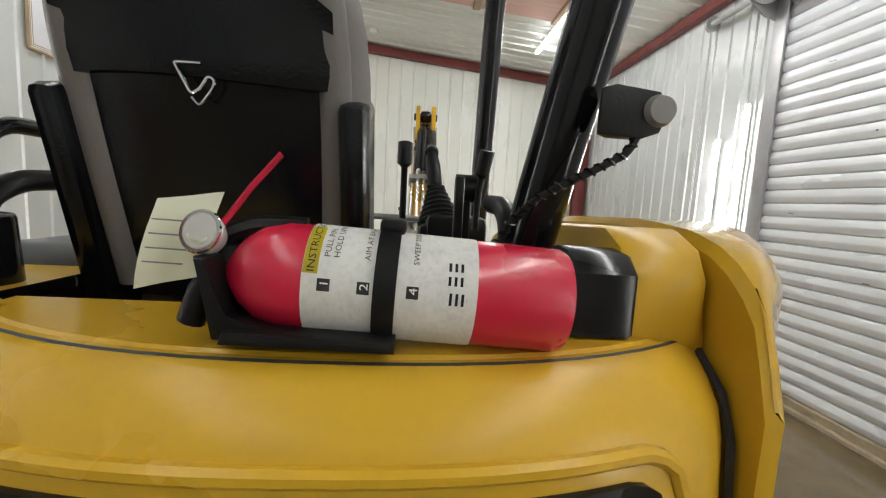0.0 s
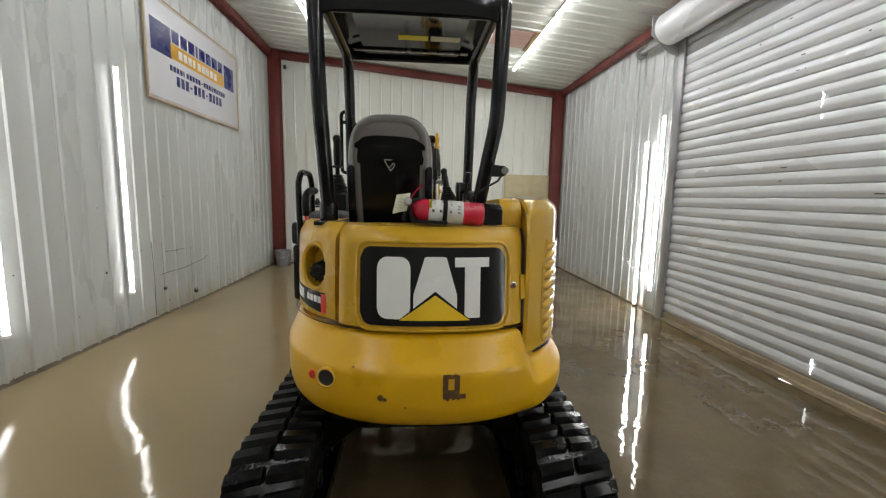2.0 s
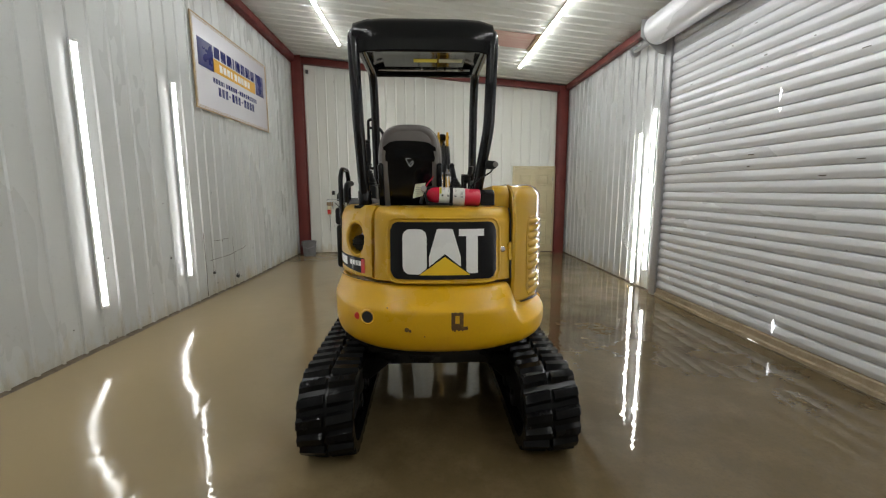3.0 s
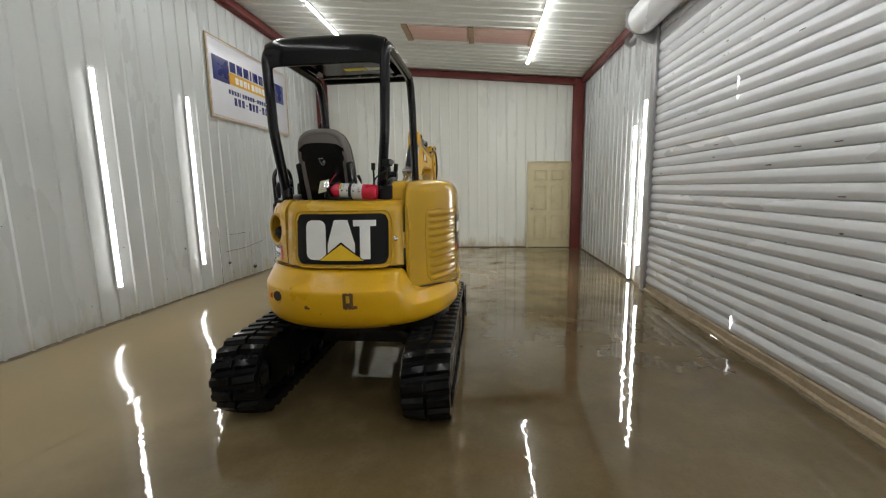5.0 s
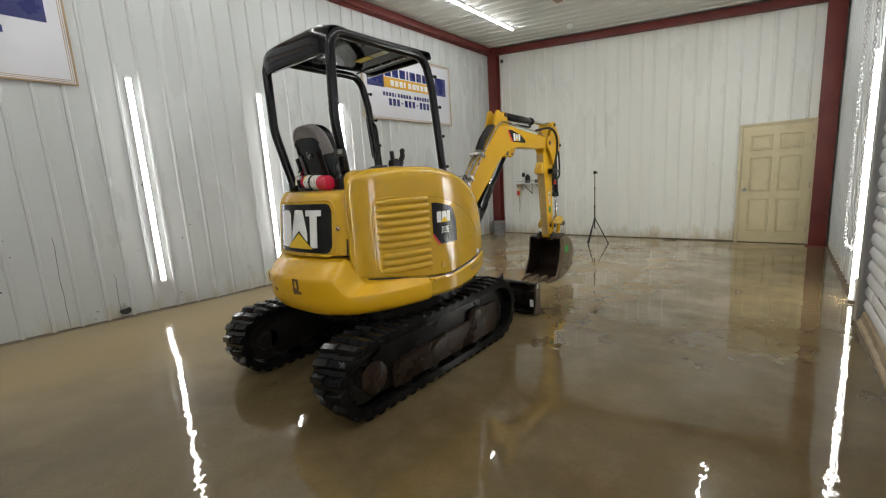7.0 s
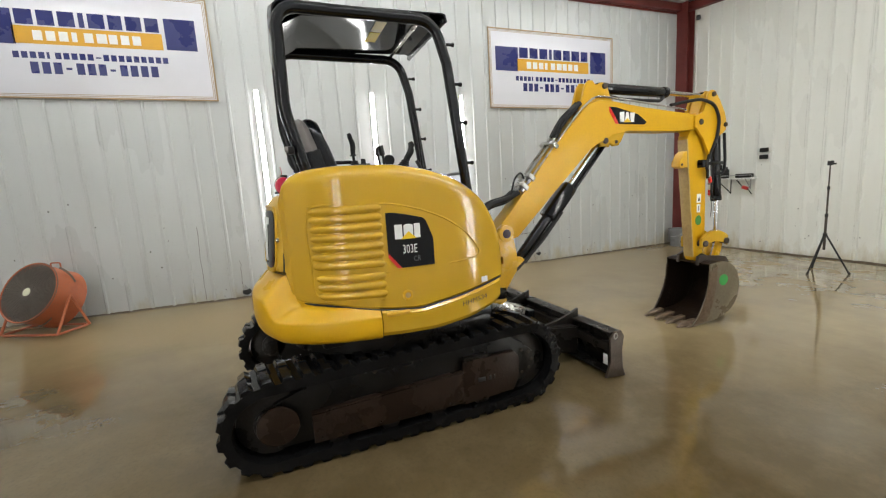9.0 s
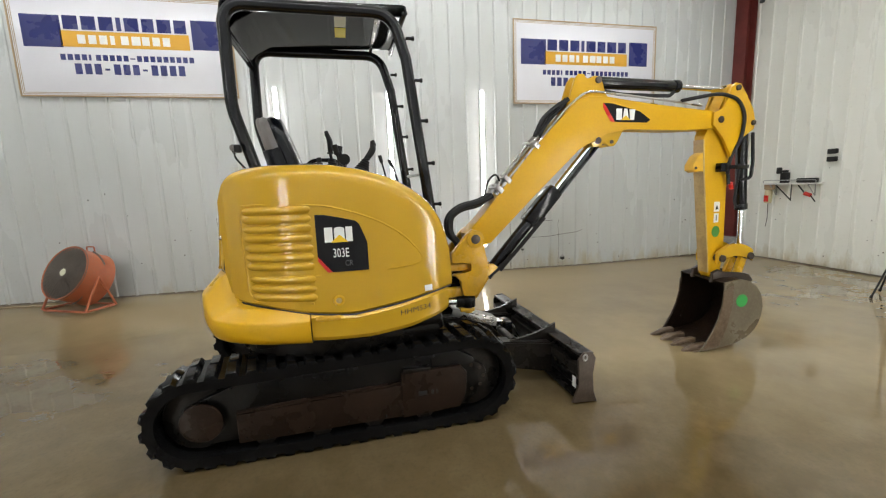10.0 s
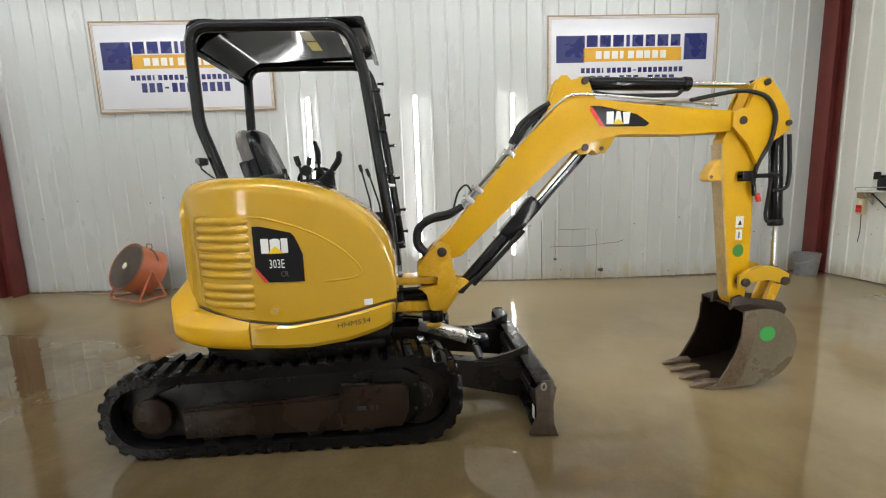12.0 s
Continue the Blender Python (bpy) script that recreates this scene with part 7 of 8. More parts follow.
    tube(bm, rounded([(BX + 0.03, 2.34, 1.42), (BX + 0.05, 2.30, 1.49), (BX + 0.05, 2.24, 1.44), (BX + 0.05, 2.2, 1.30)], 0.05, 4), 0.007, 7)
    part("hose", bm, M_HOSE, boom)
    bm = B()
    tube(bm, rounded([(BX + 0.05, 2.60, 1.74), (BX + 0.05, 2.66, 1.86), (BX + 0.05, 2.78, 1.95), (BX + 0.05, 2.86, 1.99)], 0.05, 4), 0.018, 8)
    part("hose", bm, M_HOSE, boom)
    bm = B()
    tube(bm, rounded([(BX + 0.08, 3.80, 1.985), (BX + 0.09, 4.0, 2.02), (BX + 0.10, 4.15, 2.04), (BX + 0.105, 4.31, 2.00), (BX + 0.11, 4.38, 1.88), (BX + 0.11, 4.36, 1.70), (BX + 0.09, 4.28, 1.55), (BX + 0.085, 4.27, 1.42)], 0.1, 5), 0.014, 9)
    part("hose", bm, M_HOSE, stick, "black hose down the stick")
    bm = B()
    bx(bm, BX + 0.062, BX + 0.115, 4.17, 4.45, 1.46, 1.49, 0.004)
    bx(bm, BX + 0.062, BX + 0.12, 4.17, 4.24, 1.44, 1.51, 0.006)
    cy(bm, (BX + 0.09, 4.27, 1.42), (BX + 0.09, 4.28, 1.34), 0.014)
    part("hose_bracket", bm, M_BLACK, stick)
    bm = B()
    cy(bm, (BX + 0.09, 4.30, 1.355), (BX + 0.09, 4.315, 1.30), 0.016, bev=0.003)
    part("red_cap", bm, M_REDDECAL, stick, "red plastic dust cap")


build_canopy()
build_seat()
build_front()

# ---- loose things ----


def build_extinguisher():
    """Lies on the lid, in its strap bracket."""
    y, z, r = 0.655, 1.472, 0.048
    m = pose(0.264, y, z, 0, 0, 0) @ pose(0, 0, 0, 0, 90 + 1.2, 0) @ Matrix.Diagonal((1, 1, 0.95, 1))  # local z along the bottle, towards its base
    e = thing("fire_extinguisher", 0.27, y, 1.4235, label="red fire extinguisher with worn white label lying on the yellow lid", category="fire extinguisher")
    bm = B()
    lathe(bm, [(0.001, 0.180), (0.036, 0.180), (0.045, 0.176), (0.048, 0.168), (0.048, -0.10), (0.047, -0.125), (0.042, -0.15), (0.032, -0.168), (0.02, -0.18), (0.013, -0.187), (0.013, -0.215), (0.001, -0.215)], m, 40)
    part("cylinder", bm, M_EXT, e, "red enamelled bottle")
    bm = B()
    lathe(bm, [(0.0484, -0.098), (0.0487, -0.098), (0.0487, 0.074), (0.0484, 0.074)], m, 40)
    label = part("label", bm, M_LABEL, e, "scuffed white instruction label")
    # lettering runs round the bottle
    def letters(words, size, along, start, lift=0.0489):
        bm = B()
        verts, faces = text_mesh(words, size)
        vs = []
        for v in verts:
            t = radians(start) - v.x / r
            vs.append(bm.verts.new(m @ Vector((lift * math.cos(t), lift * math.sin(t), along - v.y))))
        for f in faces:
            try:
                bm.faces.new([vs[i] for i in f])
            except ValueError:
                pass
        return bm
    # angle 180 looks up, 270 looks to the camera's side
    for words, size, along, start in (("PULL PIN", 0.0085, -0.073, 238), ("HOLD UPRIGHT", 0.0085, -0.064, 238), ("AIM AT BASE OF FIRE", 0.008, -0.034, 238), ("SWEEP SIDE TO SIDE", 0.008, 0.014, 238)):
        part("lettering", letters(words, size, along, start), M_INK, label, "printed black words")
    for words, along, start in (("1", -0.072, 262), ("2", -0.034, 262), ("4", 0.014, 262)):
        bm = B()
        grid = []
        for k in range(5):
            t = radians(start + 9 - 12 * k / 4)
            grid.append([m @ Vector((0.0489 * math.cos(t), 0.0489 * math.sin(t), along + d)) for d in (-0.0105, 0.0015)])
        slab(bm, grid, lambda p: (m @ Vector((0, 0, 0)) - p).normalized() * 0.2, 0.001)
        part("number_box", bm, M_INK, label)
        part("number", letters(words, 0.0115, along, start + 5, 0.0492), M_WHITE, label)
    bm = B()
    grid = [[m @ Vector((0.0488 * math.cos(t), 0.0488 * math.sin(t), d)) for d in (-0.0975, -0.083)] for t in [radians(195 + 60 * k / 10) for k in range(11)]]
    slab(bm, grid, lambda p: Vector((0, 0, 0)), 0.0)
    part("heading", bm, M_YTAG, label, "yellow heading on the label")
    part("lettering", letters("INSTRUCTIONS", 0.0105, -0.0865, 254, 0.0491), M_INK, label)
    for a0, d0, d1, w in ((232, 0.044, 0.062, 9), (246, 0.044, 0.062, 9), (262, 0.046, 0.060, 12)):
        bm = B()
        for k in range(3):
            grid = [[m @ Vector((0.0489 * math.cos(t), 0.0489 * math.sin(t), d)) for d in (d0 + 0.006 * k, d0 + 0.006 * k + 0.0028)] for t in [radians(a0 + w * q / 4) for q in range(5)]]
            slab(bm, grid, lambda p: Vector((0, 0, 0)), 0.0)
        part("mark", bm, M_INK, label)
    # strap and cradle
    bm = B()
    lathe(bm, [(0.0495, -0.034), (0.052, -0.034), (0.052, -0.012), (0.0495, -0.012)], m, 40)
    for v in bm.verts:
        v.co.x += 0.005
    bx(bm, 0.236, 0.262, y - 0.012, y + 0.03, z + 0.046, z + 0.06, 0.004)
    part("strap", bm, M_PLASTIC, e, "black plastic strap")
    bm = B()
    prism(bm, [(0.10, z - 0.03), (0.085, z + 0.02), (0.072, z + 0.02), (0.09, 1.4245), (0.26, 1.4245), (0.26, 1.436), (0.135, 1.437)], y - 0.045, y + 0.04, 0.005, axis="y")
    prism(bm, [(0.10, 1.4245), (0.26, 1.4245), (0.26, 1.436), (0.105, 1.436)], y - 0.055, y + 0.05, 0.004, axis="y")
    part("cradle", bm, M_PLASTIC, e, "black plastic cradle")
    # valve, gauge, levers
    bm = B()
    bx(bm, 0.06, 0.10, y - 0.014, y + 0.014, z - 0.012, z + 0.028, 0.006)
    tube(bm, rounded([(0.075, y, z + 0.03), (0.11, y + 0.005, z + 0.045), (0.16, y + 0.01, z + 0.045)], 0.02, 3), 0.01, 8)
    tube(bm, [(0.078, y - 0.005, z + 0.01), (0.064, y - 0.01, z - 0.015), (0.055, y - 0.012, z - 0.042)], lambda f: 0.009 + 0.004 * (f > 0.4), 10)
    part("valve", bm, M_PLASTIC, e, "black valve with nozzle and lever")
    bm = B()
    gm = pose(0.072, y - 0.020, z + 0.036, 70, 0, 0)
    lathe(bm, [(0.001, 0.012), (0.0145, 0.0115), (0.0175, 0.008), (0.018, 0.0), (0.015, -0.012)], gm, 28)
    gauge = part("gauge", bm, M_GLASS, e, "round pressure gauge")
    bm = B()
    tube(bm, [gm @ Vector((0.0168 * math.cos(t), 0.0168 * math.sin(t), 0.009)) for t in [i * math.tau / 26 for i in range(26)]], 0.0024, 6, closed=True)
    part("gauge_rim", bm, M_CHROME, gauge)
    bm = B()
    grid = [[gm @ Vector((q * math.cos(t), q * math.sin(t), 0.0125)) for q in (0.009, 0.0115)] for t in [radians(200 + 14 * k) for k in range(10)]]
    slab(bm, grid, lambda p: Vector((0, 0, 0)), 0.0)
    part("dial", bm, M_TAG, gauge, "faded band of the dial")
    bm = B()
    tube(bm, [(0.078, y - 0.004, z + 0.042), (0.105, y, z + 0.078), (0.135, y - 0.005, z + 0.108)], 0.003, 6, flat=0.6)
    part("pin_tie", bm, M_EXT, e, "red plastic pull tie")
    bm = B()
    n, k2 = 8, 6
    grid = []
    for i in range(n + 1):
        u = i / n
        row = []
        for j in range(k2 + 1):
            w = j / k2
            row.append((0.002 + 0.066 * u + 0.016 * (1 - w), y - 0.005 - 0.012 * math.sin(w * 2.2) + 0.006 * math.sin(u * 5), 1.456 + 0.016 * u + (0.078 - 0.006 * u) * (1 - w)))
        grid.append(row)
    slab(bm, grid, lambda p: Vector((0, 1, 0)), 0.0008)
    tag = part("tag", bm, M_TAG, e, "curled pale paper inspection tag")
    bm = B()
    for j in range(4):
        bx(bm, 0.024 - 0.003 * j, 0.058 - 0.006 * (j % 2), y - 0.0225, y - 0.0215, 1.517 - 0.012 * j, 1.5182 - 0.012 * j, 0)
    part("tag_line", bm, M_PAIL, tag, "grey printed lines")
    settle_extinguisher(e)


def settle_extinguisher(e):
    """Slides the bottle to the lid's rear edge."""
    e.matrix_basis = pose(0.272, 0.622, 1.4275, 0, 1.6, 0) @ Matrix.Diagonal((0.93, 1.0, 1.07, 1.0))


def build_sign(y0, y1, z0, z1, label):
    """A white board on the wall; its lettering is drawn as plain bars."""
    s = thing("wall_sign", XW + 0.03, (y0 + y1) / 2, z0, label=label, category="sign", group="signs on the wall")
    x = XW + 0.024
    w, h = y1 - y0, z1 - z0
    bm = B()
    bx(bm, x, x + 0.012, y0 + 0.01, y1 - 0.01, z0 + 0.01, z1 - 0.01, 0.002)
    board = part("board", bm, M_SIGN, s, "white painted board")
    bm = B()
    for a, b, c, d in ((y0, y1, z0, z0 + 0.018), (y0, y1, z1 - 0.018, z1), (y0, y0 + 0.018, z0 + 0.018, z1 - 0.018), (y1 - 0.018, y1, z0 + 0.018, z1 - 0.018)):
        bx(bm, x, x + 0.02, a, b, c, d, 0.003)
    part("frame", bm, M_FRAME, s, "thin brown-gold frame")
    bm = B()
    for k in (0.028, 0.044):
        for a, b, c, d in ((y0 + k, y1 - k, z0 + k, z0 + k + 0.006), (y0 + k, y1 - k, z1 - k - 0.006, z1 - k), (y0 + k, y0 + k + 0.006, z0 + k, z1 - k), (y1 - k - 0.006, y1 - k, z0 + k, z1 - k)):
            bx(bm, x + 0.012, x + 0.0135, a, b, c, d, 0)
    part("border_line", bm, M_FRAME, board)

    def bars(row, mat, name, lift=0.0125):
        for u0, u1, v0, v1 in row:
            bm = B()
            bx(bm, x + 0.012, x + lift + 0.0015, y0 + u0 * w, y0 + u1 * w, z0 + v0 * h, z0 + v1 * h, 0)
            part(name, bm, mat, board)
    bars([(0.05, 0.215, 0.475, 0.775), (0.80, 0.935, 0.49, 0.785)], M_NAVY, "navy_block")
    widths = (0.075, 0.073, 0.073, 0.032, 0.075, 0.066, 0.075, 0.068)
    u = 0.226
    for k in widths:
        bars([(u, u + k - 0.011, 0.648, 0.778)], M_NAVY, "navy_bar")
        u += k + 0.0035
    bars([(0.208, 0.785, 0.483, 0.635)], M_GOLD, "gold_bar")
    bars([(0.28 + 0.0475 * k, 0.28 + 0.0475 * k + 0.034 - 0.014 * (k == 3) + 0.006 * (k == 5), 0.515, 0.60) for k in range(9)], M_WHITE, "pale_bar", 0.0145)
    bars([(0.195 + 0.0305 * k, 0.195 + 0.0305 * k + 0.022 - 0.012 * (k == 4), 0.356 + 0.02 * (k == 10), 0.413 - 0.025 * (k == 10)) for k in range(20)], M_NAVY, "small_bar")
    bars([(0.25 + 0.0425 * k, 0.25 + 0.0425 * k + 0.030, 0.222, 0.325) for k in range(12) if k not in (3, 7)], M_NAVY, "small_bar")
    bars([(0.380, 0.402, 0.262, 0.282), (0.550, 0.572, 0.262, 0.282)], M_NAVY, "small_bar")


def build_fan():
    """Orange drum fan on a tube stand, tipped back."""
    cx, cyy, cz, z0 = -2.48, -1.85, 0.535, 0.152
    f = thing("drum_fan", cx, cyy, z0, label="dusty faded orange drum fan on a tube stand against the wall", category="fan")
    m = Matrix.Translation((cx, cyy, cz)) @ pose(0, 0, 0, 0, 0, -28) @ pose(0, 0, 0, 0, 62, 0)
    bm = B()
    R = 0.305
    lathe(bm, [(R - 0.004, 0.12), (R, 0.14), (R + 0.012, 0.145), (R + 0.012, 0.13), (R + 0.004, 0.11), (R + 0.004, -0.16), (R + 0.012, -0.18), (R + 0.012, -0.19), (R, -0.185), (R - 0.004, 0.0)], m, 44, True)
    drum = part("drum", bm, M_ORANGE, f, "faded orange steel drum")
    bm = B()
    for q in [0.05 + 0.0135 * k for k in range(21)]:
        tube(bm, [m @ Vector((q * math.cos(t), q * math.sin(t), 0.155 - 0.02 * (q / R) ** 2)) for t in [i * math.tau / 36 for i in range(36)]], 0.0036, 4, closed=True)
    for k in range(36):
        t = k * math.tau / 36
        tube(bm, [m @ Vector((q * math.cos(t), q * math.sin(t), 0.156 - 0.02 * (q / R) ** 2)) for q in (0.04, 0.2, R)], 0.0025, 4)
    part("grille", bm, M_GRILLE, f, "dusty wire grille")
    bm = B()
    lathe(bm, [(0.001, 0.162), (0.035, 0.161), (0.045, 0.155), (0.045, 0.15)], m, 20)
    part("badge", bm, M_TAG, f, "pale round badge")
    bm = B()
    for k in range(3):
        t0 = k * math.tau / 3 + 0.4
        grid = [[m @ Vector((q * math.cos(t0 + a), q * math.sin(t0 + a), 0.03 * a * 3 - 0.02)) for q in (0.05, 0.15, 0.25, 0.33)] for a in (-0.42, -0.2, 0.05, 0.3)]
        slab(bm, grid, lambda p: Vector((-1, 0, 0)), 0.004)
        part("blade", bm, M_BLADE, f, "dull sheet fan blade")
        bm = B()
    cy(bm, m @ Vector((0, 0, -0.12)), m @ Vector((0, 0, 0.05)), 0.07, seg=20)
    part("motor", bm, M_BLADE, f)
    # added liner hides the orange inside and darkens the drum behind the grille
    bm = B()
    lathe(bm, [(0.002, -0.15), (R - 0.006, -0.15), (R - 0.006, 0.10), (R - 0.01, 0.10), (R - 0.01, -0.145), (0.002, -0.145)], m, 36, True)
    part("dark_liner", bm, M_BLADE, f, "grey-brown liner added to darken the inside of the drum")
    for s in (-1, 1):
        bm = B()
        side = m.to_3x3() @ Vector((0, 1, 0)) * s
        hub = Vector((cx, cyy, cz)) + side * (R + 0.03)
        fw = Vector((math.cos(radians(-28)), math.sin(radians(-28)), 0))
        a, b = hub + fw * 0.2, hub - fw * 0.14
        tube(bm, rounded([(a.x, a.y, z0 + 0.014), (hub.x, hub.y, hub.z), (b.x, b.y, z0 + 0.014)], 0.03, 4), 0.013, 8)
        part("stand_leg", bm, M_ORANGE, f)
    bm = B()
    side = m.to_3x3() @ Vector((0, 1, 0))
    fw = Vector((math.cos(radians(-28)), math.sin(radians(-28)), 0))
    o = Vector((cx, cyy, z0 + 0.014))
    k = R + 0.03
    tube(bm, rounded([o + side * k + fw * 0.2, o + side * k - fw * 0.14, o - side * k - fw * 0.14, o - side * k + fw * 0.2], 0.05, 4, True), 0.013, 8, closed=True)
    part("stand_base", bm, M_ORANGE, f)
    bm = B()
    top = m @ Vector((-R - 0.01, 0, -0.05))
    tube(bm, rounded([top + side * 0.06, top + side * 0.06 + Vector((0, 0, 0.06)), top - side * 0.06 + Vector((0, 0, 0.06)), top - side * 0.06], 0.02, 3), 0.008, 7)
    part("handle", bm, M_ORANGE, f)
    c = thing("power_cord", -2.75, -3.0, apron_z(-2.75, -3.0), label="brown power cord lying along the foot of the wall", category="cord")
    bm = B()
    tube(bm, [(p.x, p.y, apron_z(p.x, p.y) + 0.011) for p in rounded([(-2.62, -1.9, 0), (-2.70, -2.3, 0), (-2.76, -2.9, 0), (-2.80, -3.5, 0)], 0.2, 5)], 0.007, 7)
    part("cord", bm, M_TIMBER, c)


def build_tripod():
    t = thing("light_stand", -0.03, 7.10, 0.0, label="thin black tripod stand with a small clamp on top", category="tripod")
    cx, cyy = -0.03, 7.10
    bm = B()
    cy(bm, (cx, cyy, 0.30), (cx, cyy, 0.75), 0.014)
    cy(bm, (cx, cyy, 0.75), (cx, cyy, 1.10), 0.010)
    cy(bm, (cx, cyy, 1.10), (cx, cyy, 1.40), 0.0075)
    part("mast", bm, M_PIN, t, "grey telescopic mast")
    for z, r in ((0.50, 0.022), (0.75, 0.018), (1.10, 0.015)):
        bm = B()
        cy(bm, (cx, cyy, z - 0.02), (cx, cyy, z + 0.02), r, bev=0.003)
        part("collar", bm, M_BOX, t)
    for a in (20, 140, 262):
        bm = B()
        dx, dy = math.cos(radians(a)), math.sin(radians(a))
        cy(bm, (cx + 0.015 * dx, cyy + 0.015 * dy, 0.49), (cx + 0.25 * dx, cyy + 0.25 * dy, 0.015), 0.010)
        leg = part("leg", bm, M_BOX, t)
        bm = B()
        cy(bm, (cx + 0.244 * dx, cyy + 0.244 * dy, 0.03), (cx + 0.258 * dx, cyy + 0.258 * dy, 0.001), 0.014)
        part("rubber_foot", bm, M_HOSE, leg)
    bm = B()
    bx(bm, cx - 0.02, cx + 0.03, cyy - 0.03, cyy + 0.02, 1.385, 1.44, 0.006)
    bx(bm, cx + 0.025, cx + 0.06, cyy - 0.01, cyy + 0.01, 1.39, 1.41, 0.004)
    part("clamp", bm, M_BOX, t)


def build_shelf():
    y = YN - 0.024
    s = thing("wall_shelf", -1.85, y, 1.22, label="narrow pale wall shelf crowded with tools and hooks", category="shelf")
    bm = B()
    bx(bm, -2.22, -1.45, y - 0.17, y, 1.235, 1.255, 0.003)
    part("board", bm, M_WHITE, s)
    for x in (-2.12, -1.56):
        bm = B()
        tube(bm, rounded([(x, y - 0.16, 1.232), (x, y - 0.01, 1.232), (x, y - 0.01, 1.06), (x, y - 0.15, 1.225)], 0.01, 2), 0.007, 6)
        part("bracket", bm, M_RAIL, s)
    bm = B()
    tube(bm, rounded([(-2.22, y - 0.17, 1.26), (-2.22, y - 0.17, 1.30), (-1.45, y - 0.17, 1.30), (-1.45, y - 0.17, 1.26)], 0.02, 3), 0.006, 6)
    part("edge_rail", bm, M_RAIL, s)
    def small(name, label, cat, items, mat, x, z):
        t = thing(name, x, y - 0.08, z, label=label, category=cat)
        for i, fn in enumerate(items):
            bm = B()
            fn(bm)
            part("body" if i == 0 else "detail", bm, mat[i] if isinstance(mat, tuple) else mat, t)
    small("battery_charger", "black tool battery standing on the shelf", "battery", (lambda bm: bx(bm, -2.0, -1.90, y - 0.13, y - 0.04, 1.2555, 1.42, 0.015), lambda bm: bx(bm, -1.98, -1.92, y - 0.12, y - 0.05, 1.42, 1.455, 0.01)), (M_BOX, M_PLASTIC), -1.95, 1.2555)
    small("toolbox", "low black tool case on the shelf", "case", (lambda bm: bx(bm, -1.74, -1.50, y - 0.15, y - 0.03, 1.2555, 1.325, 0.015),), M_BOX, -1.62, 1.2555)
    small("spray_trigger", "brown bottle with a printed label hanging from the shelf", "bottle", (lambda bm: bx(bm, -2.235, -2.15, y - 0.12, y - 0.04, 0.93, 1.15, 0.02), lambda bm: bx(bm, -2.25, -2.10, y - 0.12, y - 0.05, 1.15, 1.25, 0.02), lambda bm: bx(bm, -2.23, -2.155, y - 0.1245, y - 0.121, 0.96, 1.06, 0)), (M_CREAM, M_TIMBER, M_REDDECAL), -2.19, 0.93)
    small("hand_tool", "tool with a red grip hanging under the shelf", "tool", (lambda bm: tube(bm, [(-1.62, y - 0.12, 1.10), (-1.54, y - 0.12, 1.07)], 0.03, 10), lambda bm: tube(bm, [(-1.72, y - 0.12, 1.22), (-1.62, y - 0.12, 1.10)], 0.010, 7), lambda bm: tube(bm, [(-1.54, y - 0.12, 1.07), (-1.47, y - 0.12, 0.98)], 0.008, 7)), (M_REDDECAL, M_PLASTIC, M_PLASTIC), -1.6, 1.07)
    small("hook_bar", "black hooked bar hanging under the shelf", "tool", (lambda bm: tube(bm, rounded([(-2.05, y - 0.12, 1.22), (-1.85, y - 0.12, 1.03), (-1.82, y - 0.12, 1.0)], 0.02, 3), 0.009, 7), lambda bm: tube(bm, [(-1.83, y - 0.1, 1.23), (-1.83, y - 0.1, 0.98)], 0.008, 7)), M_BOX, -1.95, 1.0)
    small("drain_hose", "thin dark cord hanging down from the bottle", "hose", (lambda bm: tube(bm, rounded([(-2.19, y - 0.08, 0.93), (-2.18, y - 0.08, 0.7), (-2.2, y - 0.08, 0.55)], 0.05, 3), 0.005, 6),), M_HOSE, -2.19, 0.55)
    for z in (1.545, 1.655):
        b = thing("wall_box", -1.37, y, z, label="small black box fixed on the white wall", category="wall box", group="boxes on the wall")
        bm = B()
        bx(bm, -1.43, -1.31, y - 0.05, y - 0.002, z, z + 0.07, 0.012)
        part("case", bm, M_BOX, b)
    b = thing("wall_clip", -2.1, y, 1.43, label="small black clip on the white wall above the shelf", category="clip")
    bm = B()
    bx(bm, -2.13, -2.06, y - 0.04, y - 0.002, 1.40, 1.50, 0.01)
    part("case", bm, M_BOX, b)
    b = thing("wall_sensor", -2.5, y, 4.1, label="small dark sensor high on the white wall", category="sensor")
    bm = B()
    bx(bm, -2.62, -2.56, y - 0.05, y - 0.002, 4.14, 4.22, 0.01)
    part("case", bm, M_GREYPLASTIC, b)


def build_pail():
    p = thing("pail", -2.62, 7.70, 0.0, label="dented grey metal pail beside the red column", category="pail")
    bm = B()
    lathe(bm, [(0.125, 0.0), (0.13, 0.004), (0.16, 0.33), (0.168, 0.335), (0.165, 0.345), (0.155, 0.34), (0.126, 0.012), (0.001, 0.012)], pose(-2.62, 7.70, 0.0), 30)
    part("body", bm, M_PAIL, p)
    bm = B()
    tube(bm, [(-2.62 + 0.165 * math.cos(t), 7.70 - 0.03 - 0.13 * math.sin(t), 0.30 - 0.10 * math.sin(t)) for t in [math.pi * i / 14 for i in range(15)]], 0.004, 6)
    part("bail", bm, M_RAIL, p, "wire handle")


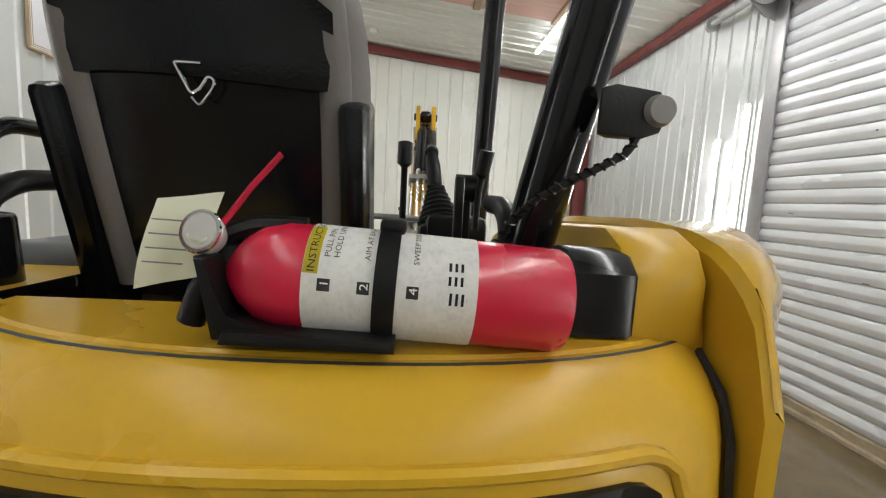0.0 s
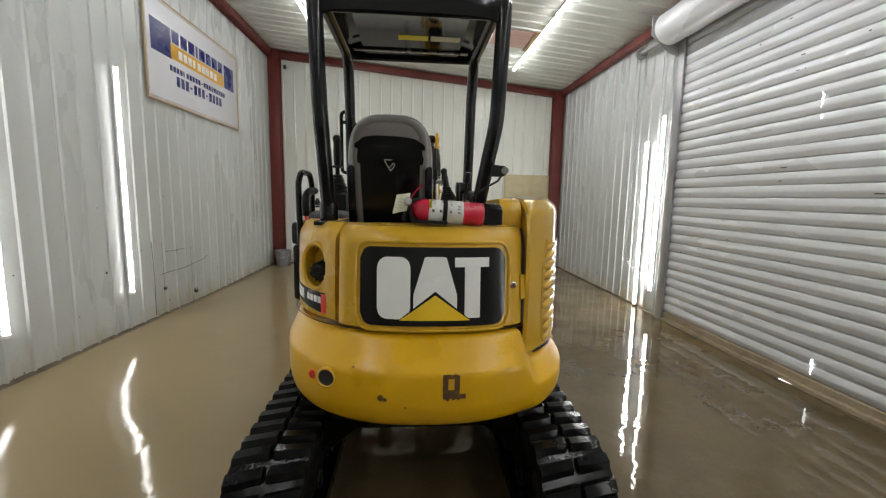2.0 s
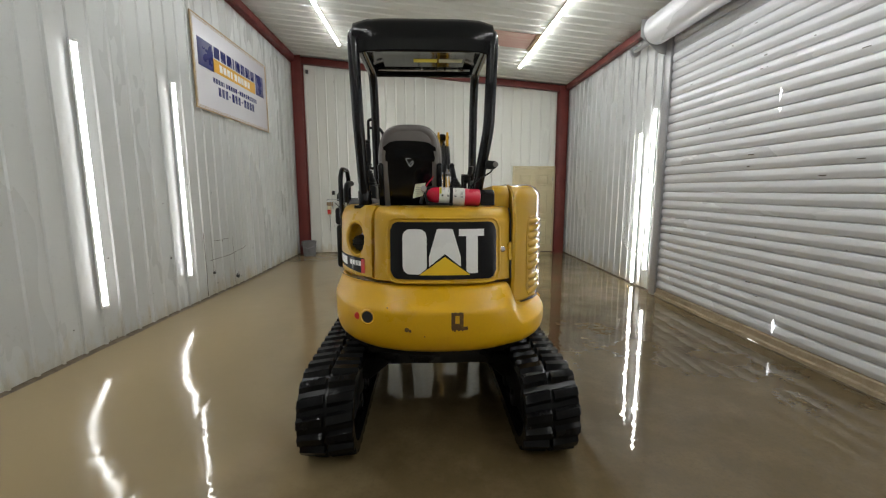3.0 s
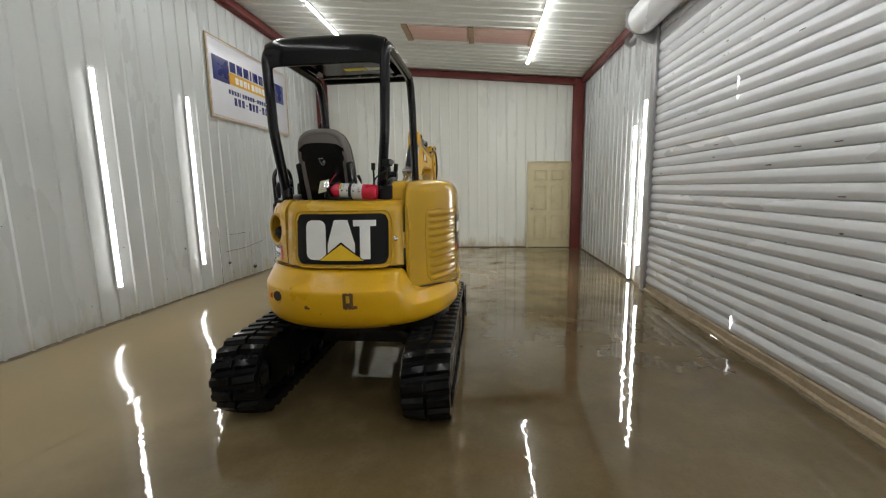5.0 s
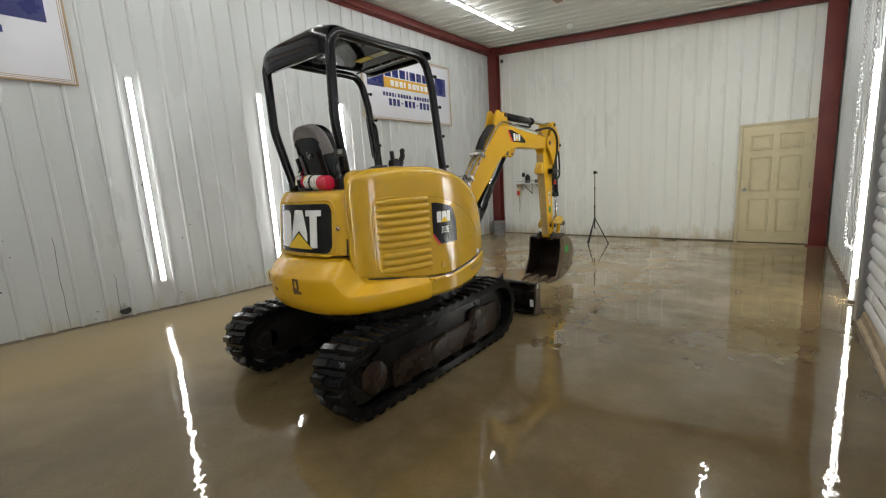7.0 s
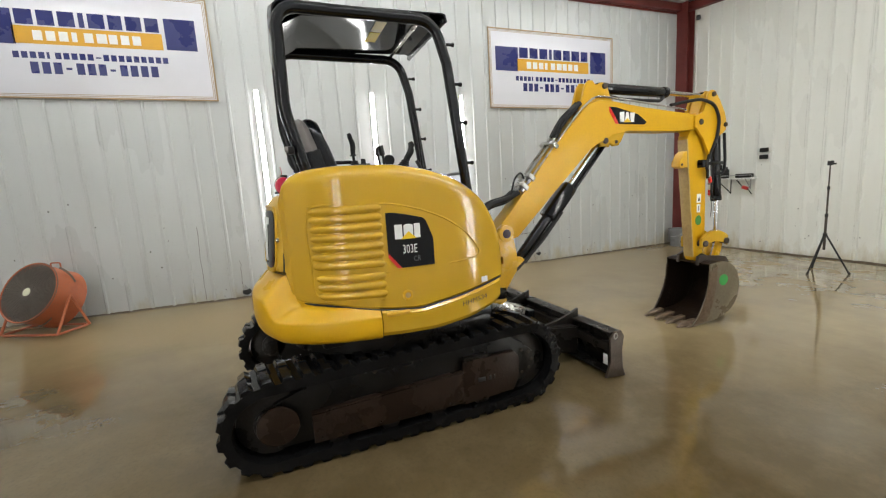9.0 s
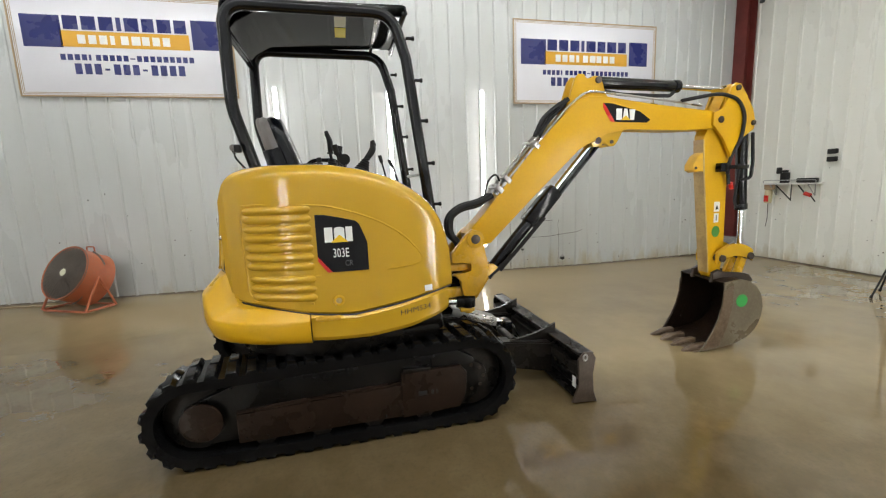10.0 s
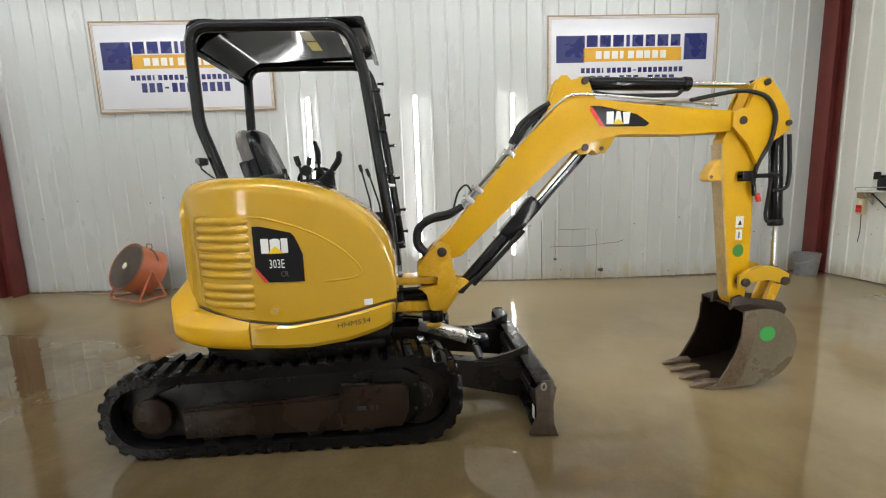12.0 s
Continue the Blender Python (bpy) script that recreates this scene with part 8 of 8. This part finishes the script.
def build_floor_bits():
    """Small rubbish by the north wall and damage at the foot of the west wall."""
    d = thing("rag", 1.15, YN - 0.12, 0.0, label="muddy rag lying at the foot of the wall", category="rag")
    bm = B()
    grid = [[(1.05 + 0.022 * i, YN - 0.16 + 0.02 * j, 0.012 + 0.022 * abs(noise.noise(Vector((i * 0.5, j * 0.6, 2))))) for j in range(6)] for i in range(11)]
    slab(bm, grid, lambda p: Vector((0, 0, -1)), 0.01)
    part("cloth", bm, M_MUD, d)
    for y, z, s in ((0.06, 0.195, 1.0), (4.685, 0.171, 0.75), (3.978, 0.36, 0.42)):
        t = thing("wall_hole", XW + 0.024, y, z, label="torn dark hole in the sheet metal wall", category="wall damage", group="holes in the wall", kind="structure")
        bm = B()
        poly = [(y + s * (0.055 + 0.02 * noise.noise(Vector((k, y, 0)))) * math.cos(k * math.tau / 9), z + s * (0.045 + 0.025 * noise.noise(Vector((k, 4, y)))) * math.sin(k * math.tau / 9)) for k in range(9)]
        prism(bm, poly, XW + 0.004, XW + 0.0255, 0)
        part("hole", bm, M_INK, t)
        bm = B()
        prism(bm, [(y - 0.05 * s, z + 0.02 * s), (y - 0.01 * s, z + 0.10 * s), (y + 0.03 * s, z + 0.03 * s)], XW + 0.026, XW + 0.034, 0.001)
        part("torn_flap", bm, M_RAIL, t)
    for pts in ([(3.90, 0.549), (4.1, 0.553), (4.3, 0.541), (4.45, 0.545), (4.7, 0.568), (4.94, 0.592), (5.04, 0.615)], [(4.02, 0.805), (4.253, 0.797), (4.255, 0.735)], [(4.253, 0.797), (4.37, 0.80), (4.496, 0.796)], [(3.775, 0.08), (3.767, 0.46), (3.772, 0.95)]):
        t = thing("wall_crease", XW + 0.02, pts[0][0], pts[0][1], label="creased and split line in the wall sheet", category="wall damage", kind="structure")
        bm = B()
        tube(bm, [(XW + 0.012 + 0.012 * (k % 2), a, b + 0.012 * noise.noise(Vector((a * 9, b, 0)))) for k, (a, b) in enumerate(pts)], 0.0032, 5)
        part("crease", bm, M_PIN, t)


def build_marks():
    """Rust spots, screw holes and scuffs on the walls and the roller door."""
    rnd = random.Random(5)
    bm = B()
    for k in range(70):
        y, z = rnd.uniform(-5.5, 7.6), 0.1 + 1.5 * rnd.random() ** 1.6
        r = rnd.uniform(0.004, 0.011)
        cy(bm, (XW + 0.0025, y, z), (XW + 0.0075, y, z), r, r * 0.7, seg=7)
    for y, z in ((3.054, 0.725), (2.669, 0.39), (3.105, 0.199), (4.02, 0.805), (4.255, 0.73), (4.496, 0.796)):
        cy(bm, (XW + 0.0025, y, z), (XW + 0.0085, y, z), 0.014, 0.011, seg=9)
    for k in range(30):
        x, z = rnd.uniform(XW + 0.3, 2.0), 0.1 + 1.4 * rnd.random() ** 1.6
        r = rnd.uniform(0.004, 0.010)
        cy(bm, (x, YN - 0.0025, z), (x, YN - 0.0075, z), r, r * 0.7, seg=7)
    for k in range(30):
        y, z = rnd.uniform(4.7, 7.8), 0.1 + 2.4 * rnd.random()
        r = rnd.uniform(0.004, 0.010)
        cy(bm, (XE - 0.0025, y, z), (XE - 0.0075, y, z), r, r * 0.7, seg=7)
    tagged(part("wall_spots", bm, M_PIN), "small rust spots and screw holes in the wall sheets", "wall damage", kind="stuff")
    bm = B()
    for k in range(46):
        y, n = rnd.uniform(DOOR_Y0 + 0.2, DOOR_Y1 - 0.2), rnd.randrange(2, 27)
        w, h = rnd.uniform(0.012, 0.07), rnd.uniform(0.004, 0.010)
        z = 0.045 + n * 0.118 + 0.05
        bx(bm, XE - 0.0465, XE - 0.0435, y, y + w, z, z + h, 0.001)
    tagged(part("door_scuffs", bm, M_PIN), "dark scuffs and small dents on the roller door slats", "wall damage", kind="stuff")
    # splits in the slats that let daylight through
    for y, z0, z1, w in ((1.80, 0.15, 0.28, 0.008), (2.01, 2.33, 2.46, 0.005), (2.0, 2.235, 2.28, 0.004)):
        t = thing("door_split", XE - 0.05, y, z0, label="small crooked split in the roller door with daylight behind", category="door damage", kind="structure")
        bm = B()
        tube(bm, [(XE - 0.04, y + 0.018 * noise.noise(Vector((k * 0.9, z0 * 9, 4))), z0 + (z1 - z0) * k / 8) for k in range(9)], w, 6)
        part("gap", bm, M_DAY, t, "white daylight in the gap")
    t = thing("door_gap", XE - 0.08, 1.88, 0.0, label="thin gap of daylight under the bent bottom bar", category="door damage", kind="structure")
    bm = B()
    prism(bm, [(XE - 0.088, 2.03), (XE - 0.066, 2.03), (XE - 0.060, 1.74), (XE - 0.066, 1.74)], 0.003, 0.008, 0, axis="z")
    part("gap", bm, M_DAY, t, "white daylight under the bar")
    for y, z0, z1 in ((-0.42, 0.15, 1.1), (0.02, 0.1, 0.62), (4.62, 0.05, 0.8), (3.98, 0.3, 0.95)):
        t = thing("wall_crease", XW + 0.01, y, z0, label="thin dark split along a wall sheet", category="wall damage", kind="structure")
        bm = B()
        tube(bm, [(XW + 0.0035, y + 0.02 * noise.noise(Vector((k * 0.7, y, 1))), z0 + (z1 - z0) * k / 9) for k in range(10)], 0.0022, 5)
        part("crease", bm, M_PIN, t)


build_extinguisher()
build_marks()
build_sign(-2.31, 0.035, 2.63, 3.80, "white sign board with navy and gold bars on the wall")
build_sign(3.845, 6.315, 2.60, 3.80, "white sign board with navy and gold bars near the corner")
build_fan()
build_tripod()
build_shelf()
build_pail()
build_floor_bits()
